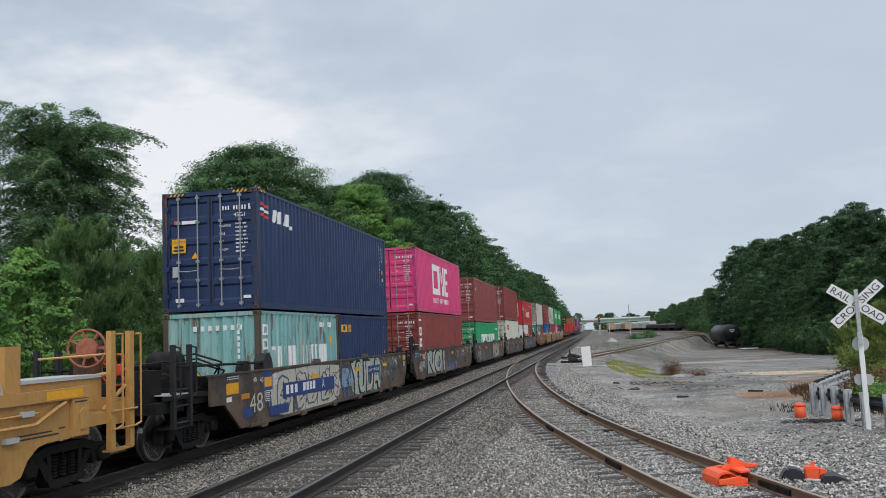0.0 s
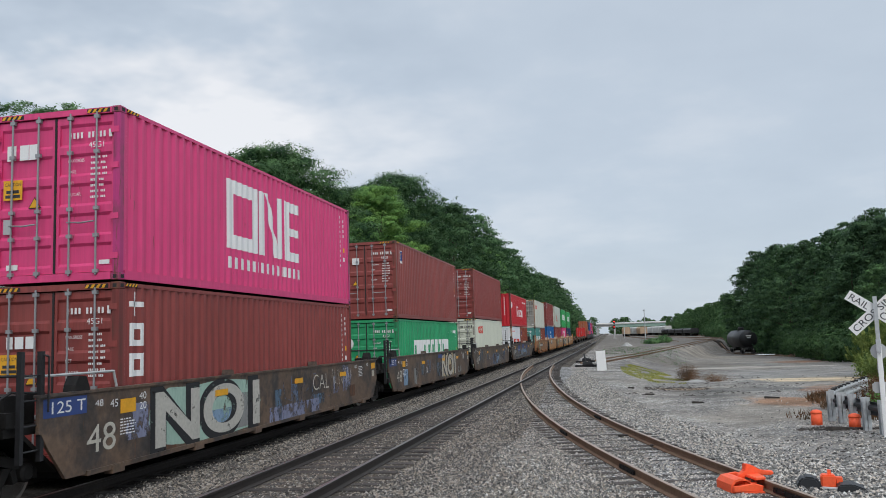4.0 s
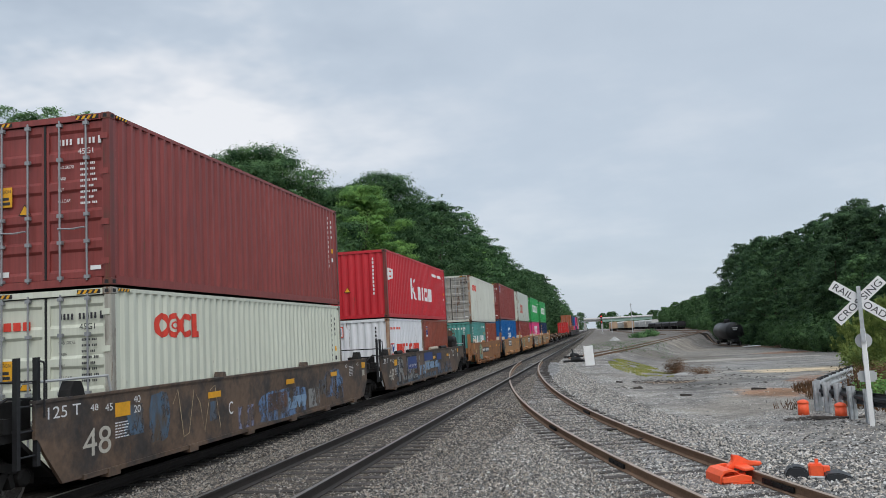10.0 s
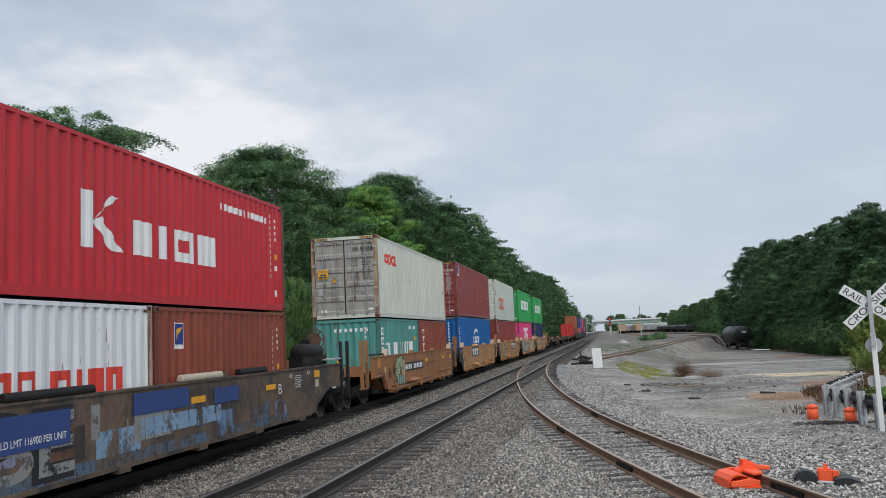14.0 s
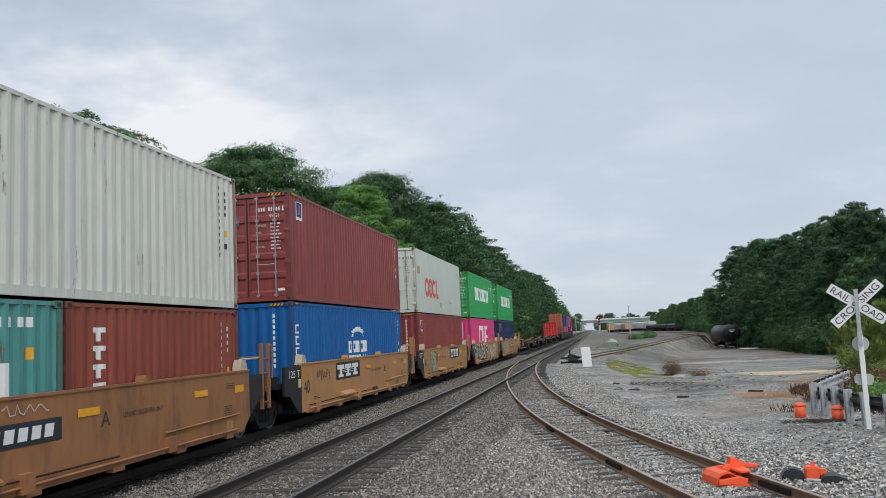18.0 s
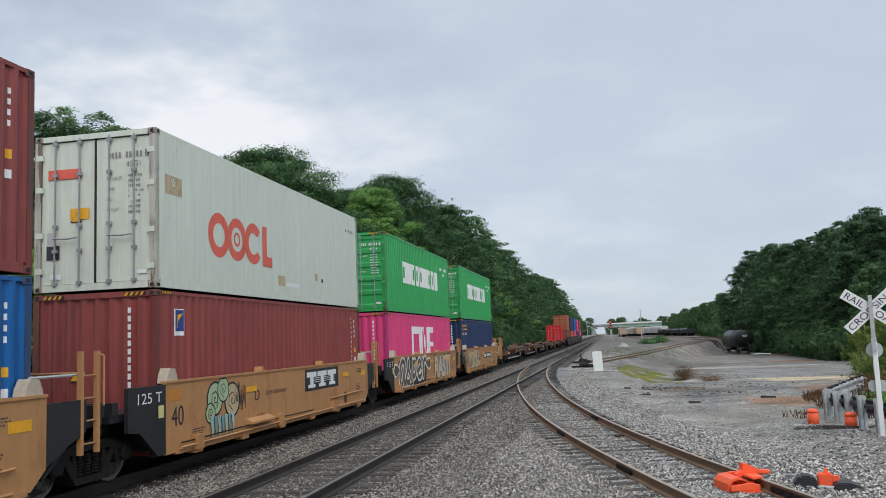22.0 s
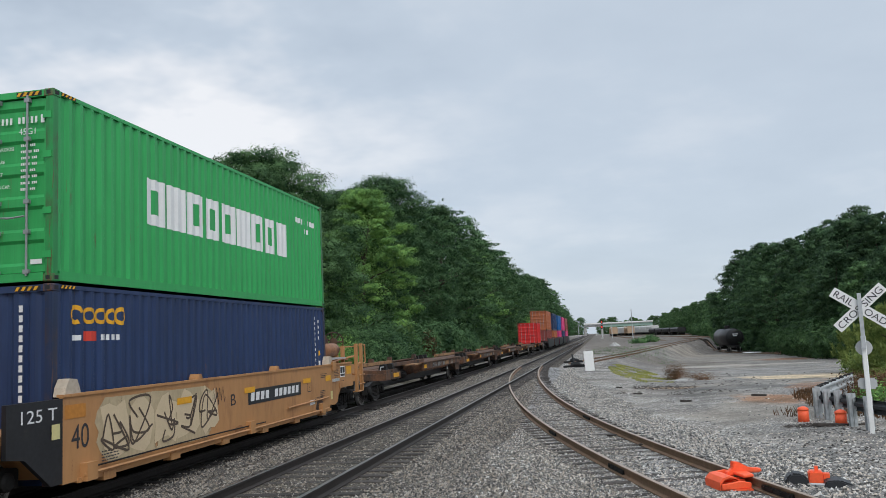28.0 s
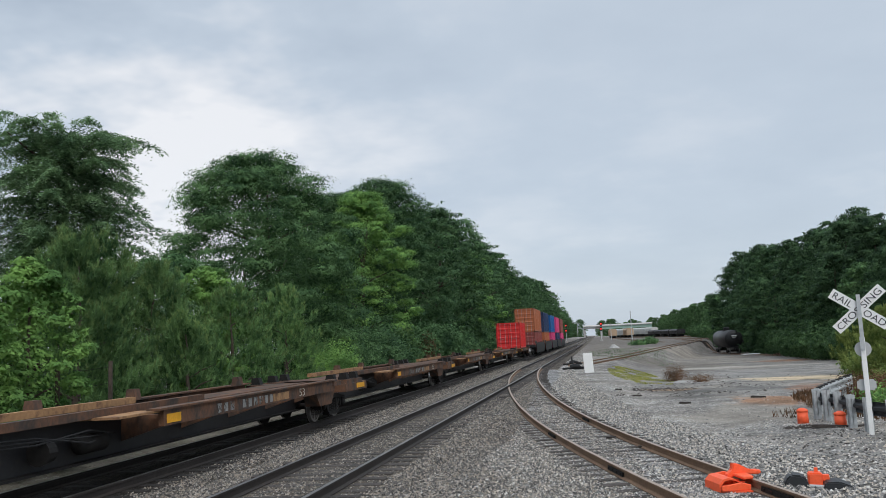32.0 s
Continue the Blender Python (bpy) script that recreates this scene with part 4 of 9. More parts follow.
def side_frame_bm():
    """A cast truck side frame: arched top chord, sloping struts to the spring seat, and journal jaws."""
    bm = bm_new()
    w = 0.085
    prism(bm, [(-1.12, 0.62), (-0.75, 0.66), (-0.42, 0.74), (0.42, 0.74), (0.75, 0.66), (1.12, 0.62), (1.12, 0.52), (0.72, 0.53), (0.4, 0.61),
               (-0.4, 0.61), (-0.72, 0.53), (-1.12, 0.52)], "x", -w, w)
    for s in (-1, 1):
        prism(bm, [(s * 0.66, 0.56), (s * 0.5, 0.56), (s * 0.27, 0.2), (s * 0.42, 0.2)], "x", -w * 0.8, w * 0.8)
        prism(bm, [(s * 0.42, 0.62), (s * 0.33, 0.62), (s * 0.31, 0.24), (s * 0.4, 0.24)], "x", -w * 0.7, w * 0.7)
        prism(bm, [(s * 0.7, 0.58), (s * 0.76, 0.36), (s * 0.68, 0.33), (s * 0.62, 0.5)], "x", -w, w)
        prism(bm, [(s * 1.14, 0.6), (s * 1.14, 0.34), (s * 1.04, 0.36), (s * 1.03, 0.55)], "x", -w, w)
        lathe(bm, [(-0.1, 0.13), (0.1, 0.13), (0.13, 0.09)], (0.02, s * 0.89, WHEEL_R), "x", 16)
    prism(bm, [(-0.46, 0.24), (0.46, 0.24), (0.4, 0.14), (-0.4, 0.14)], "x", -w * 1.2, w * 1.2)
    return bm


def spring_bm():
    bm = bm_new()
    prof = []
    for k in range(7):
        z = 0.02 + 0.047 * k
        prof += [(z, 0.055), (z + 0.016, 0.078), (z + 0.034, 0.055)]
    return lathe(bm, prof, (0, 0, 0), "z", 9)


def truck(parent, y, dark="steel"):
    """A freight truck with its middle at y on the car: bolster, two side frames, springs and two wheelsets."""
    bm = bm_new()
    prism(bm, [(-1.0, 0.42), (1.0, 0.42), (0.75, 0.68), (-0.75, 0.68)], "y", -0.18, 0.18)
    lathe(bm, [(0.66, 0.3), (0.78, 0.28)], (0, 0, 0), "z", 16)
    t = part("truck", bm, dark, parent)
    t.location = (0, y, 0)
    for s in (-1, 1):
        put("side_frame", shared("side_frame", side_frame_bm, ["steel"]), t, (s * 1.0, 0, 0))
        for dy in (-0.2, 0.0, 0.2):
            put("spring", shared("spring", spring_bm, ["steel"]), t, (s * 1.0, dy, 0.23))
    for dy in (-0.89, 0.89):
        w = put("wheelset", shared("wheelset", wheelset_bm, ["wheel", "tread"]), t, (0, dy, WHEEL_R))
        WHEELS.append((w, (0, dy, WHEEL_R)))
    return t


def ladder(parent, y, x, z0, z1, paint, width=0.45, posts=0.05):
    """Two uprights with rungs against the car's side."""
    bm = bm_new()
    for dy in (0, width):
        box(bm, x - posts / 2, x + posts / 2, y + dy - posts / 2, y + dy + posts / 2, z0, z1)
    z = z0 + 0.15
    while z < z1 - 0.1:
        bar(bm, (x, y, z), (x, y + width, z), 0.014, 6)
        z += 0.33
    return part("ladder", bm, paint, parent)


def grab(parent, pts, r, paint, name="grab_rail"):
    bm = bm_new()
    for a, b in zip(pts, pts[1:]):
        bar(bm, a, b, r, 6)
    return part(name, bm, paint, parent)


def guide(parent, y, s, paint, big=True):
    """A container guide: a steel wedge on the top edge of the well's side."""
    def make():
        bm = bm_new()
        k = 0.8 if big else 0.42
        prism(bm, [(-0.24 * k, 0), (0.24 * k, 0), (0.2 * k, 0.14 * k), (0.12 * k, 0.3 * k), (-0.1 * k, 0.32 * k), (-0.2 * k, 0.16 * k)], "x", -0.13, 0.06)
        return bm
    key = f"guide_{big}_{paint}"
    return put("container_guide", shared(key, make, [paint]), parent, (s * 1.36, y, 0), (0, 0, 0 if s > 0 else math.pi))


SIDE = 1.42      # half width over the well's sides


def well_unit(label, paint, well, top, low, near_end, far_end, dark, gap_near, gap_far, black_panel=False, near_arch=False, far_arch=False, tail=False, lip=0.68):
    """One unit of a well car, its middle at y = 0 and the rail top at z = 0. near_end, far_end: place of the trucks; gap_*: end of the platform."""
    u = thing("well_car", label, "well car", "units of the train")
    h = well / 2
    for s in (-1, 1):
        bm = bm_new()
        if black_panel:
            arch = [(5.62, low), (5.8, low + 0.12), (6.2, low + 0.1), (6.42, 0.46), (6.55, 0.66), (6.75, 0.8), (6.95, 0.84), (7.92, 0.84), (7.92, top)]
            left = [(-p, q) for p, q in arch[::-1]] if near_arch else [(-h, top), (-h, low)]
            prism(bm, left + (arch if far_arch else [(h - 0.3, low), (h, low + 0.25), (h, top)]), "x", s * SIDE - 0.05, s * SIDE)
        else:
            prism(bm, [(-h - 0.1, low), *([(7.51, low), (7.71, 0.5), (8.43, 0.78), (8.68, 0.86), (9.59, 0.86), (9.59, top)] if tail else [(h, low), (h + 0.15, low + 0.1), (h + 0.4, 0.72), (h + 0.5, 0.85), (h + 0.5, top)]), (-h - lip, top),
                       (-h - lip, 0.98 if lip < 1 else 0.88), (-h - 0.62 if lip < 1 else -h - 0.85, 0.96 if lip < 1 else 0.86), (-h - 0.5 if lip < 1 else -h - 0.68, 0.78 if lip < 1 else 0.72)], "x", s * SIDE - 0.05, s * SIDE)
        side = part("well_side", bm, paint, u)
        bm = bm_new()
        box(bm, s * SIDE - 0.09, s * SIDE + 0.025, -h - (lip if not black_panel else 1.75 if near_arch else 0), h + ((2.04 if tail else 0.5) if not black_panel else 1.75 if far_arch else 0), top - 0.005, top + 0.035)
        part("top_chord", bm, paint, side)
        bm = bm_new()
        box(bm, s * SIDE - 0.12, s * SIDE + 0.03, -h + 0.35, h - 0.4, low - 0.03, low + 0.04)
        part("bottom_chord", bm, paint, side)
        # vertical weld seams and jacking lugs below
        for k in range(6):
            y = -h + 1.1 + k * (well - 2.2) / 5
            part("lug", box(bm_new(), s * SIDE - 0.1, s * SIDE + 0.05, y - 0.16, y + 0.16, low - 0.09, low + 0.03), paint, side)
        if black_panel and not near_arch:
            bm = bm_new()
            prism(bm, [(-h - 1.15, top - 0.02), (-h, top - 0.02), (-h, low + 0.02), (-h - 0.25, low + 0.02), (-h - 0.8, 0.75), (-h - 1.15, 0.8)], "x", s * SIDE - 0.06, s * SIDE + 0.01)
            part("end_panel", bm, "black_car", side, "black steel end panel")
        if black_panel and not far_arch:
            bm = bm_new()
            prism(bm, [(h, top - 0.1), (h + 0.9, top - 0.1), (h + 0.9, 0.95), (h + 0.5, 0.8), (h, low + 0.25)], "x", s * SIDE - 0.06, s * SIDE - 0.01)
            part("end_panel", bm, "black_car", side, "black steel end panel")
        for k in range(4):
            y = -h + 0.25 + k * (well - 0.5) / 3
            g = guide(side, y, s, ("guide_pale" if black_panel else dark) if k in (0, 3) else paint, k in (0, 3))
            g.location.z = top
    # floor cross members and end bulkheads
    for y in (-h + 0.3, -h / 2, 0, h / 2, h - 0.3):
        part("cross_member", box(bm_new(), -SIDE + 0.07, SIDE - 0.07, y - 0.2, y + 0.2, low - 0.02, low + 0.08), "steel", u)
    for s, gap in ((-1, gap_near), (1, gap_far)):
        bm = bm_new()
        y0, y1 = sorted((s * (h + 0.02), s * gap))
        box(bm, -1.3, 1.3, y0, y1, 0.98, 1.1)
        part("end_platform", bm, dark, u)
        bm = bm_new()
        prism(bm, [(s * (h + 0.05), low + 0.1), (s * (h + 0.14), low + 0.1), (s * (h + 0.9), 0.98), (s * (h + 0.8), 0.98)], "x", -1.3, 1.3)
        part("end_slope", bm, dark, u)
        part("centre_sill", box(bm_new(), -0.35, 0.35, y0, y1, 0.7, 0.975), dark, u)
        part("end_beam", box(bm_new(), -1.34, 1.34, *sorted((s * gap, s * (gap - 0.16))), 1.105, 1.3), dark, u)
    for y in (near_end, far_end):
        if y is not None:
            truck(u, y)
    return u


def walkway(u, s, y, top, paint, reach):
    """Cross-over platform rails on a well unit's end: hand rails across and along, uprights and a ladder at each side."""
    for x in (-1.3, 1.3):
        ladder(u, y, x * 1.06, 0.62, top + 0.62, paint, 0.4, 0.07)
        grab(u, [(x * 1.12, y + 0.46, top - 0.2), (x * 1.12, y + 0.46, top + 0.55), (x * 1.06, y + 0.4, top + 0.58)], 0.016, paint)
        grab(u, [(x, y + 0.2, top + 0.28), (x, y + s * reach, top + 0.28), (x, y + s * (reach + 0.1), top)], 0.022, "grey_paint", "hand_rail")
    grab(u, [(-1.3, y + 0.2, top + 0.3), (1.3, y + 0.2, top + 0.3)], 0.02, paint, "hand_rail")


def spoked_wheel(u, name, paint, label, c, r, hub, turn):
    """A hand brake wheel with spokes, facing along the car."""
    bm = bm_new()
    n = 28
    rim = [Vector((r * math.cos(2 * math.pi * i / n), 0, r * math.sin(2 * math.pi * i / n))) for i in range(n)]
    for i in range(n):
        bar(bm, rim[i], rim[(i + 1) % n], 0.02, 6)
    for i in range(7):
        a = 2 * math.pi * i / 7
        bar(bm, (hub * 0.8 * math.cos(a), 0.02, hub * 0.8 * math.sin(a)), (r * math.cos(a), 0, r * math.sin(a)), 0.022, 5)
    lathe(bm, [(-0.03, hub * 0.5), (-0.02, hub), (0.05, hub), (0.2, hub * 0.6)], (0, 0, 0), "y", 20)
    o = part(name, bm, paint, u, label)
    o.location, o.rotation_euler = c, (0, 0, radians(turn))
    return o


def brake_gear(u, top, paint, lead):
    """Brake wheels, air reservoir, grey running board and small boxes on the end platform."""
    if lead:
        spoked_wheel(u, "brake_wheel", "wheel_rust", "rust-red spoked hand brake wheel", (0.7, 8.95, 2.12), 0.31, 0.17, 12)
        spoked_wheel(u, "brake_wheel", "wheel_red", "red-orange spoked hand wheel", (0.95, 9.42, 1.74), 0.26, 0.1, 12)
        part("brake_housing", box(bm_new(), 0.35, 0.75, 9.1, 9.3, 1.1, 2.25), "rust_car", u)
        part("guide_post", box(bm_new(), 0.72, 1.38, 6.15, 6.45, top + 0.04, 2.18), paint, u)
        part("running_board", box(bm_new(), 0.5, 1.28, 6.5, 8.5, 1.66, 1.71), "grey_paint", u, "grey steel running board")
        part("board_beam", box(bm_new(), 1.05, 1.25, 6.5, 8.5, 1.3, 1.655), paint, u)
        part("side_band", box(bm_new(), SIDE + 0.002, SIDE + 0.06, 4.6, 7.9, 1.4, 1.56), paint, u)
        part("reflector", box(bm_new(), SIDE + 0.061, SIDE + 0.064, 6.85, 7.68, 1.42, 1.54), "panel_yellow", u)
        part("end_plate", box(bm_new(), SIDE + 0.002, SIDE + 0.05, 7.45, 7.85, 0.86, 1.39), paint, u)
        bm = bm_new()
        prism(bm, [(7.62, 0.95), (7.76, 0.95), (7.78, 1.2), (7.7, 1.26), (7.6, 1.2)], "x", SIDE + 0.051, SIDE + 0.075)
        part("release_handle", bm, paint, u)
        grab(u, [(1.5, 5.4, 1.12), (1.5, 6.6, 1.12), (1.5, 7.05, 1.3), (1.46, 7.3, 1.36)], 0.028, paint, "pipe")
        grab(u, [(1.47, 5.6, 1.26), (1.47, 6.7, 1.27)], 0.018, paint, "release_rod")
        part("valve_body", box(bm_new(), SIDE + 0.005, SIDE + 0.07, 6.35, 6.6, 1.24, 1.31), "grey_paint", u)
        part("bracket", box(bm_new(), SIDE + 0.003, SIDE + 0.07, 6.05, 6.3, 0.93, 1.0), "grey_paint", u)
        small = ((6.3, 0.98, 0.75), (6.3, 0.93, 0.9), (7.2, 1.0, 0.14), (7.5, 1.34, 0.3))
        for y, z, w in small:
            part("print_bar", box(bm_new(), SIDE + 0.052, SIDE + 0.054, y, y + w, z, z + 0.022) if y > 7.4 else box(bm_new(), SIDE + 0.001, SIDE + 0.003, y, y + w, z, z + 0.022), "letter_dark", u)
    else:
        spoked_wheel(u, "brake_wheel", "rust_car", "rust-brown spoked hand brake wheel", (0.6, 8.72, 2.18), 0.31, 0.13, 12)
        bm = bm_new()
        prism(bm, [(7.95, 1.1), (8.6, 1.1), (8.6, 2.15), (8.35, 2.4), (8.15, 2.4), (7.95, 2.2)], "x", 0.35, 0.48)
        part("brake_housing", bm, "rust_car", u)
        bm = bm_new()
        lathe(bm, [(-0.68, 0.06), (-0.64, 0.14), (-0.55, 0.2), (0.55, 0.2), (0.64, 0.14), (0.68, 0.06)], (0.9, 7.22, 1.94), "y", 24)
        part("air_reservoir", bm, "reservoir", u, "rusty tan air reservoir", True)
        part("running_board", box(bm_new(), 0.55, 1.25, 6.5, 7.9, 1.66, 1.71), "grey_paint", u)
        for y in (6.75, 7.75):
            part("saddle", box(bm_new(), 0.75, 1.05, y - 0.05, y + 0.05, 1.1, 1.77), paint, u)
        part("reservoir_post", box(bm_new(), 1.1, 1.2, 7.85, 7.98, 1.1, 2.05), paint, u)
        part("lifting_lug", box(bm_new(), SIDE + 0.002, SIDE + 0.05, 5.95, 6.25, 1.36, 1.62), paint, u)
        for y in (6.0, 6.18, 6.34):
            part("valve", box(bm_new(), SIDE + 0.002, SIDE + 0.07, y, y + 0.11, 1.05, 1.13), "galv", u)
        grab(u, [(1.35, 6.3, 1.6), (1.35, 7.2, 1.66), (1.3, 7.9, 1.62)], 0.022, "reservoir", "pipe")
        part("edge_band", box(bm_new(), SIDE + 0.002, SIDE + 0.03, 6.6, 7.93, 0.84, 1.0), paint, u)
        part("bracket", box(bm_new(), 1.3, 1.4, 7.97, 8.2, 1.2, 1.48), paint, u)
    part("control_box", box(bm_new(), -0.9, -0.3, 7.1, 7.7, 1.1, top + 0.1), "steel", u)
    part("lower_beam", box(bm_new(), 1.2, 1.36, 7.93, 8.6, 0.94, 1.12), paint, u)


def coupler(u, y, s):
    bm = bm_new()
    box(bm, -0.1, 0.1, *sorted((y, y + s * 0.75)), 0.76, 0.92)
    prism(bm, [(-0.16, y + s * 0.62), (0.15, y + s * 0.62), (0.19, y + s * 0.86), (0.02, y + s * 0.98), (-0.16, y + s * 0.9)], "z", 0.7, 1.0)
    part("coupler", bm, "steel", u)
    grab(u, [(0.25, y, 0.85), (0.28, y + s * 0.3, 0.5), (0.2, y + s * 0.7, 0.42), (0.1, y + s * 0.9, 0.6)], 0.022, "rubber", "air_hose")


def place(u, at):
    MOVING.append((u, at, 0.0))
    return u


HALF = FORTY / 2
aok, ttx = [], []
# brown cars with long wells
for k, near in enumerate((A, B, C, D, E_)):
    first, last = k == 0, k == 4
    c = near + HALF
    u = well_unit("grimy brown well car unit covered in graffiti", "brown_car", 15.1, 1.46, 0.3, -8.95 if not first else -9.2, 10.39 if last else None, "steel",
                  9.9 if first else 8.75, 10.2 if last else 8.75, tail=last, lip=1.5 if first else 0.68)
    if first:
        coupler(u, -11.0, -1)
        for x in (-1.38, 1.38):
            for y in (-10.45, -9.83):
                part("corner_post", box(bm_new(), x - 0.04, x + 0.04, y - 0.045, y + 0.045, 0.6, 2.12), "black_car", u)
                grab(u, [(x * 1.03, y + 0.05, 2.08), (x * 1.03, y + 0.2, 2.06), (x * 1.03, y + 0.2, 1.2), (x * 1.03, y + 0.05, 1.15)], 0.017, "black_car")
            for z in (0.7, 1.0, 1.3):
                grab(u, [(x, -10.45, z), (x, -9.83, z)], 0.018, "black_car", "rung")
            grab(u, [(x, -10.3, 1.72), (x, -6.2, 1.64), (x, -6.1, 1.5)], 0.03, "steel", "hand_rail")
            part("platform_edge", box(bm_new(), *sorted((x, x * 0.9)), -10.6, -9.1, 1.12, 1.2), "steel", u)
            part("tread", box(bm_new(), *sorted((x, x * 0.6)), -10.55, -9.75, 1.205, 1.225), "galv", u, "galvanised tread plate")
            part("step", box(bm_new(), *sorted((x, x * 0.75)), -10.5, -9.8, 0.6, 0.63), "black_car", u)
        part("end_platform", box(bm_new(), -1.3, 1.3, -10.9, -9.91, 0.9, 1.1), "steel", u)
        rr = random.Random(4)
        for k in range(16):
            x, y, w, h2 = rr.uniform(-0.8, 1.1), rr.uniform(-10.7, -8.4), rr.uniform(0.1, 0.26), rr.uniform(0.2, 0.75)
            part("valve_box", box(bm_new(), x - w, x + w, y - w, y + w, 1.105, 1.105 + h2), "steel", u)
        for k in range(9):
            y = rr.uniform(-10.6, -8.8)
            z = rr.uniform(1.3, 1.85)
            grab(u, [(0.2, y, z), (0.9, y + 0.3, z + 0.1), (1.15, y + rr.uniform(0.5, 1.2), z - 0.1), (0.8, y + 1.4, z - 0.35)], 0.02, "rubber", "air_hose")
        bm = bm_new()
        lathe(bm, [(-0.5, 0.1), (-0.42, 0.2), (0.42, 0.2), (0.5, 0.1)], (0.5, -9.1, 1.8), "y", 18)
        part("air_reservoir", bm, "steel", u, "", True)
        bm = bm_new()
        prism(bm, [(-6.4, 1.46), (-5.85, 1.46), (-5.9, 1.7), (-6.05, 1.86), (-6.25, 1.84), (-6.42, 1.68)], "x", 1.2, 1.44)
        part("corner_guide", bm, "black_car", u)
    else:
        walkway(u, 1, -8.55, 1.46, "black_car", 2.2)
        part("equipment_box", box(bm_new(), 0.3, 1.1, -8.5, -7.9, 1.105, 1.5), "steel", u)
        grab(u, [(0.9, -9.0, 1.2), (1.2, -8.5, 1.55), (1.25, -7.9, 1.5)], 0.02, "rubber", "air_hose")
    if last:
        coupler(u, 10.3, 1)
        spoked_wheel(u, "brake_wheel", "rust_car", "rust-brown spoked hand brake wheel", (0.68, 9.57, 2.19), 0.29, 0.2, 12)
        part("brake_housing", box(bm_new(), 0.3, 0.55, 9.47, 9.67, 1.1, 2.2), "steel", u)
        bm = bm_new()
        lathe(bm, [(-0.75, 0.08), (-0.68, 0.22), (0.68, 0.22), (0.75, 0.08)], (0.98, 8.16, 1.85), "y", 20)
        part("air_reservoir", bm, "steel", u, "dark air reservoir", True)
        part("reservoir_saddle", box(bm_new(), 0.8, 1.2, 7.26, 9.06, 1.1, 1.75), "steel", u)
        part("running_board", box(bm_new(), 0.9, 1.4, 8.76, 9.86, 1.6, 1.64), "galv", u)
        for x in (-1.38, 1.38):
            for y in (9.82, 10.43):
                part("corner_post", box(bm_new(), x - 0.04, x + 0.04, y - 0.045, y + 0.045, 0.6, 2.1), "black_car", u)
            for z in (0.8, 1.1, 1.4):
                grab(u, [(x, 9.82, z), (x, 10.43, z)], 0.018, "black_car", "rung")
    aok.append(place(u, c))
# yellow cars with short wells; the one ahead shows its last unit only
for k, near in enumerate((-2.55, F, G, H, I, J)):
    lead, first, last = k == 0, k == 1, k == 5
    c = near + HALF
    paint = ("yellow_car", "brown_yellow", "tan_yellow", "tan_yellow", "tan_yellow", "tan_yellow")[k]
    near_truck = None if lead else -7.87 if first else -7.75
    u = well_unit("weathered yellow well car unit with black end panels" if 1 < k < 5 else "weathered yellow well car unit with brake gear at its end", paint, 12.3, 1.52, 0.3, near_truck, 7.87 if (last or lead) else None,
                  "black_car" if not (lead or last or first) else paint, 8.9 if first else 7.6, 9.2 if (last or lead) else 7.6, True, first, last or lead)
    if last or lead:
        brake_gear(u, 1.52, paint, lead)
        z0, z1 = (0.52, 2.38) if lead else (0.62, 2.1)
        for y in (8.55, 9.09):
            part("corner_post", box(bm_new(), 1.34, 1.43, y - 0.06, y + 0.06, z0, z1), paint, u)
            grab(u, [(1.46, y + 0.05, z1 - 0.05), (1.46, y + 0.21, z1 - 0.05), (1.46, y + 0.21, 0.88 if lead else 1.5), (1.46, y + 0.05, 0.84 if lead else 1.47)], 0.018, paint)
        for z in (0.84, 1.12):
            grab(u, [(1.45, 8.5, z), (1.45, 9.2, z)], 0.018, paint, "rung")
        part("corner_plate", box(bm_new(), 1.3, 1.35, 8.6, 9.05, 0.9, 1.25), paint, u)
        part("lower_step", box(bm_new(), 1.26, 1.42, 8.5, 9.14, z0 - 0.03, z0), paint, u)
        coupler(u, 9.3, 1)
        grab(u, [(0.5, 8.0, 1.98), (1.36, 8.55, 2.02)], 0.02, paint, "hand_rail")
        bm = bm_new()
        bar(bm, (0.6, 7.9, 1.55), (1.36, 8.55, 1.72), 0.035, 6)
        bar(bm, (1.3, 8.45, 1.15), (1.36, 9.0, 1.5), 0.03, 6)
        part("brace", bm, paint, u)
    else:
        walkway(u, 1, 6.95, 1.5, paint, -1.0)
    if first:
        coupler(u, -9.0, -1)
        for y in (-8.95, -8.4):
            part("corner_post", box(bm_new(), 1.34, 1.43, y - 0.06, y + 0.06, 0.6, 2.1), paint, u)
        for z in (0.8, 1.1, 1.4):
            grab(u, [(1.4, -8.95, z), (1.4, -8.4, z)], 0.016, paint, "rung")
        grab(u, [(1.36, -8.3, 1.62), (1.36, -6.4, 1.62), (1.36, -6.2, 1.53)], 0.03, "steel", "hand_rail")
        part("lower_step", box(bm_new(), 1.28, 1.42, -9.0, -8.35, 0.57, 0.6), paint, u)
        grab(u, [(1.48, -7.9, 0.9), (1.48, -6.95, 0.9), (1.48, -6.6, 0.72), (1.48, -6.3, 0.42), (1.48, -5.75, 0.38)], 0.025, paint, "brake_pipe")
    # pipe along the lower edge with clamps, side box
    if not lead:
        grab(u, [(1.5, -5.75, 0.38), (1.5, 5.4, 0.36)], 0.025, paint, "brake_pipe")
        grab(u, [(1.48, -5.7, 0.46), (1.49, -2.0, 0.47), (1.48, 1.0, 0.44)], 0.014, "steel", "conduit")
        for y in (-5.1, -1.2, 2.6) if k not in (4, 5) else (-5.6, 0.2, 4.9):
            part("clamp", box(bm_new(), SIDE + 0.001, SIDE + 0.12, y - 0.13, y + 0.13, 0.28, 0.54), paint, u)
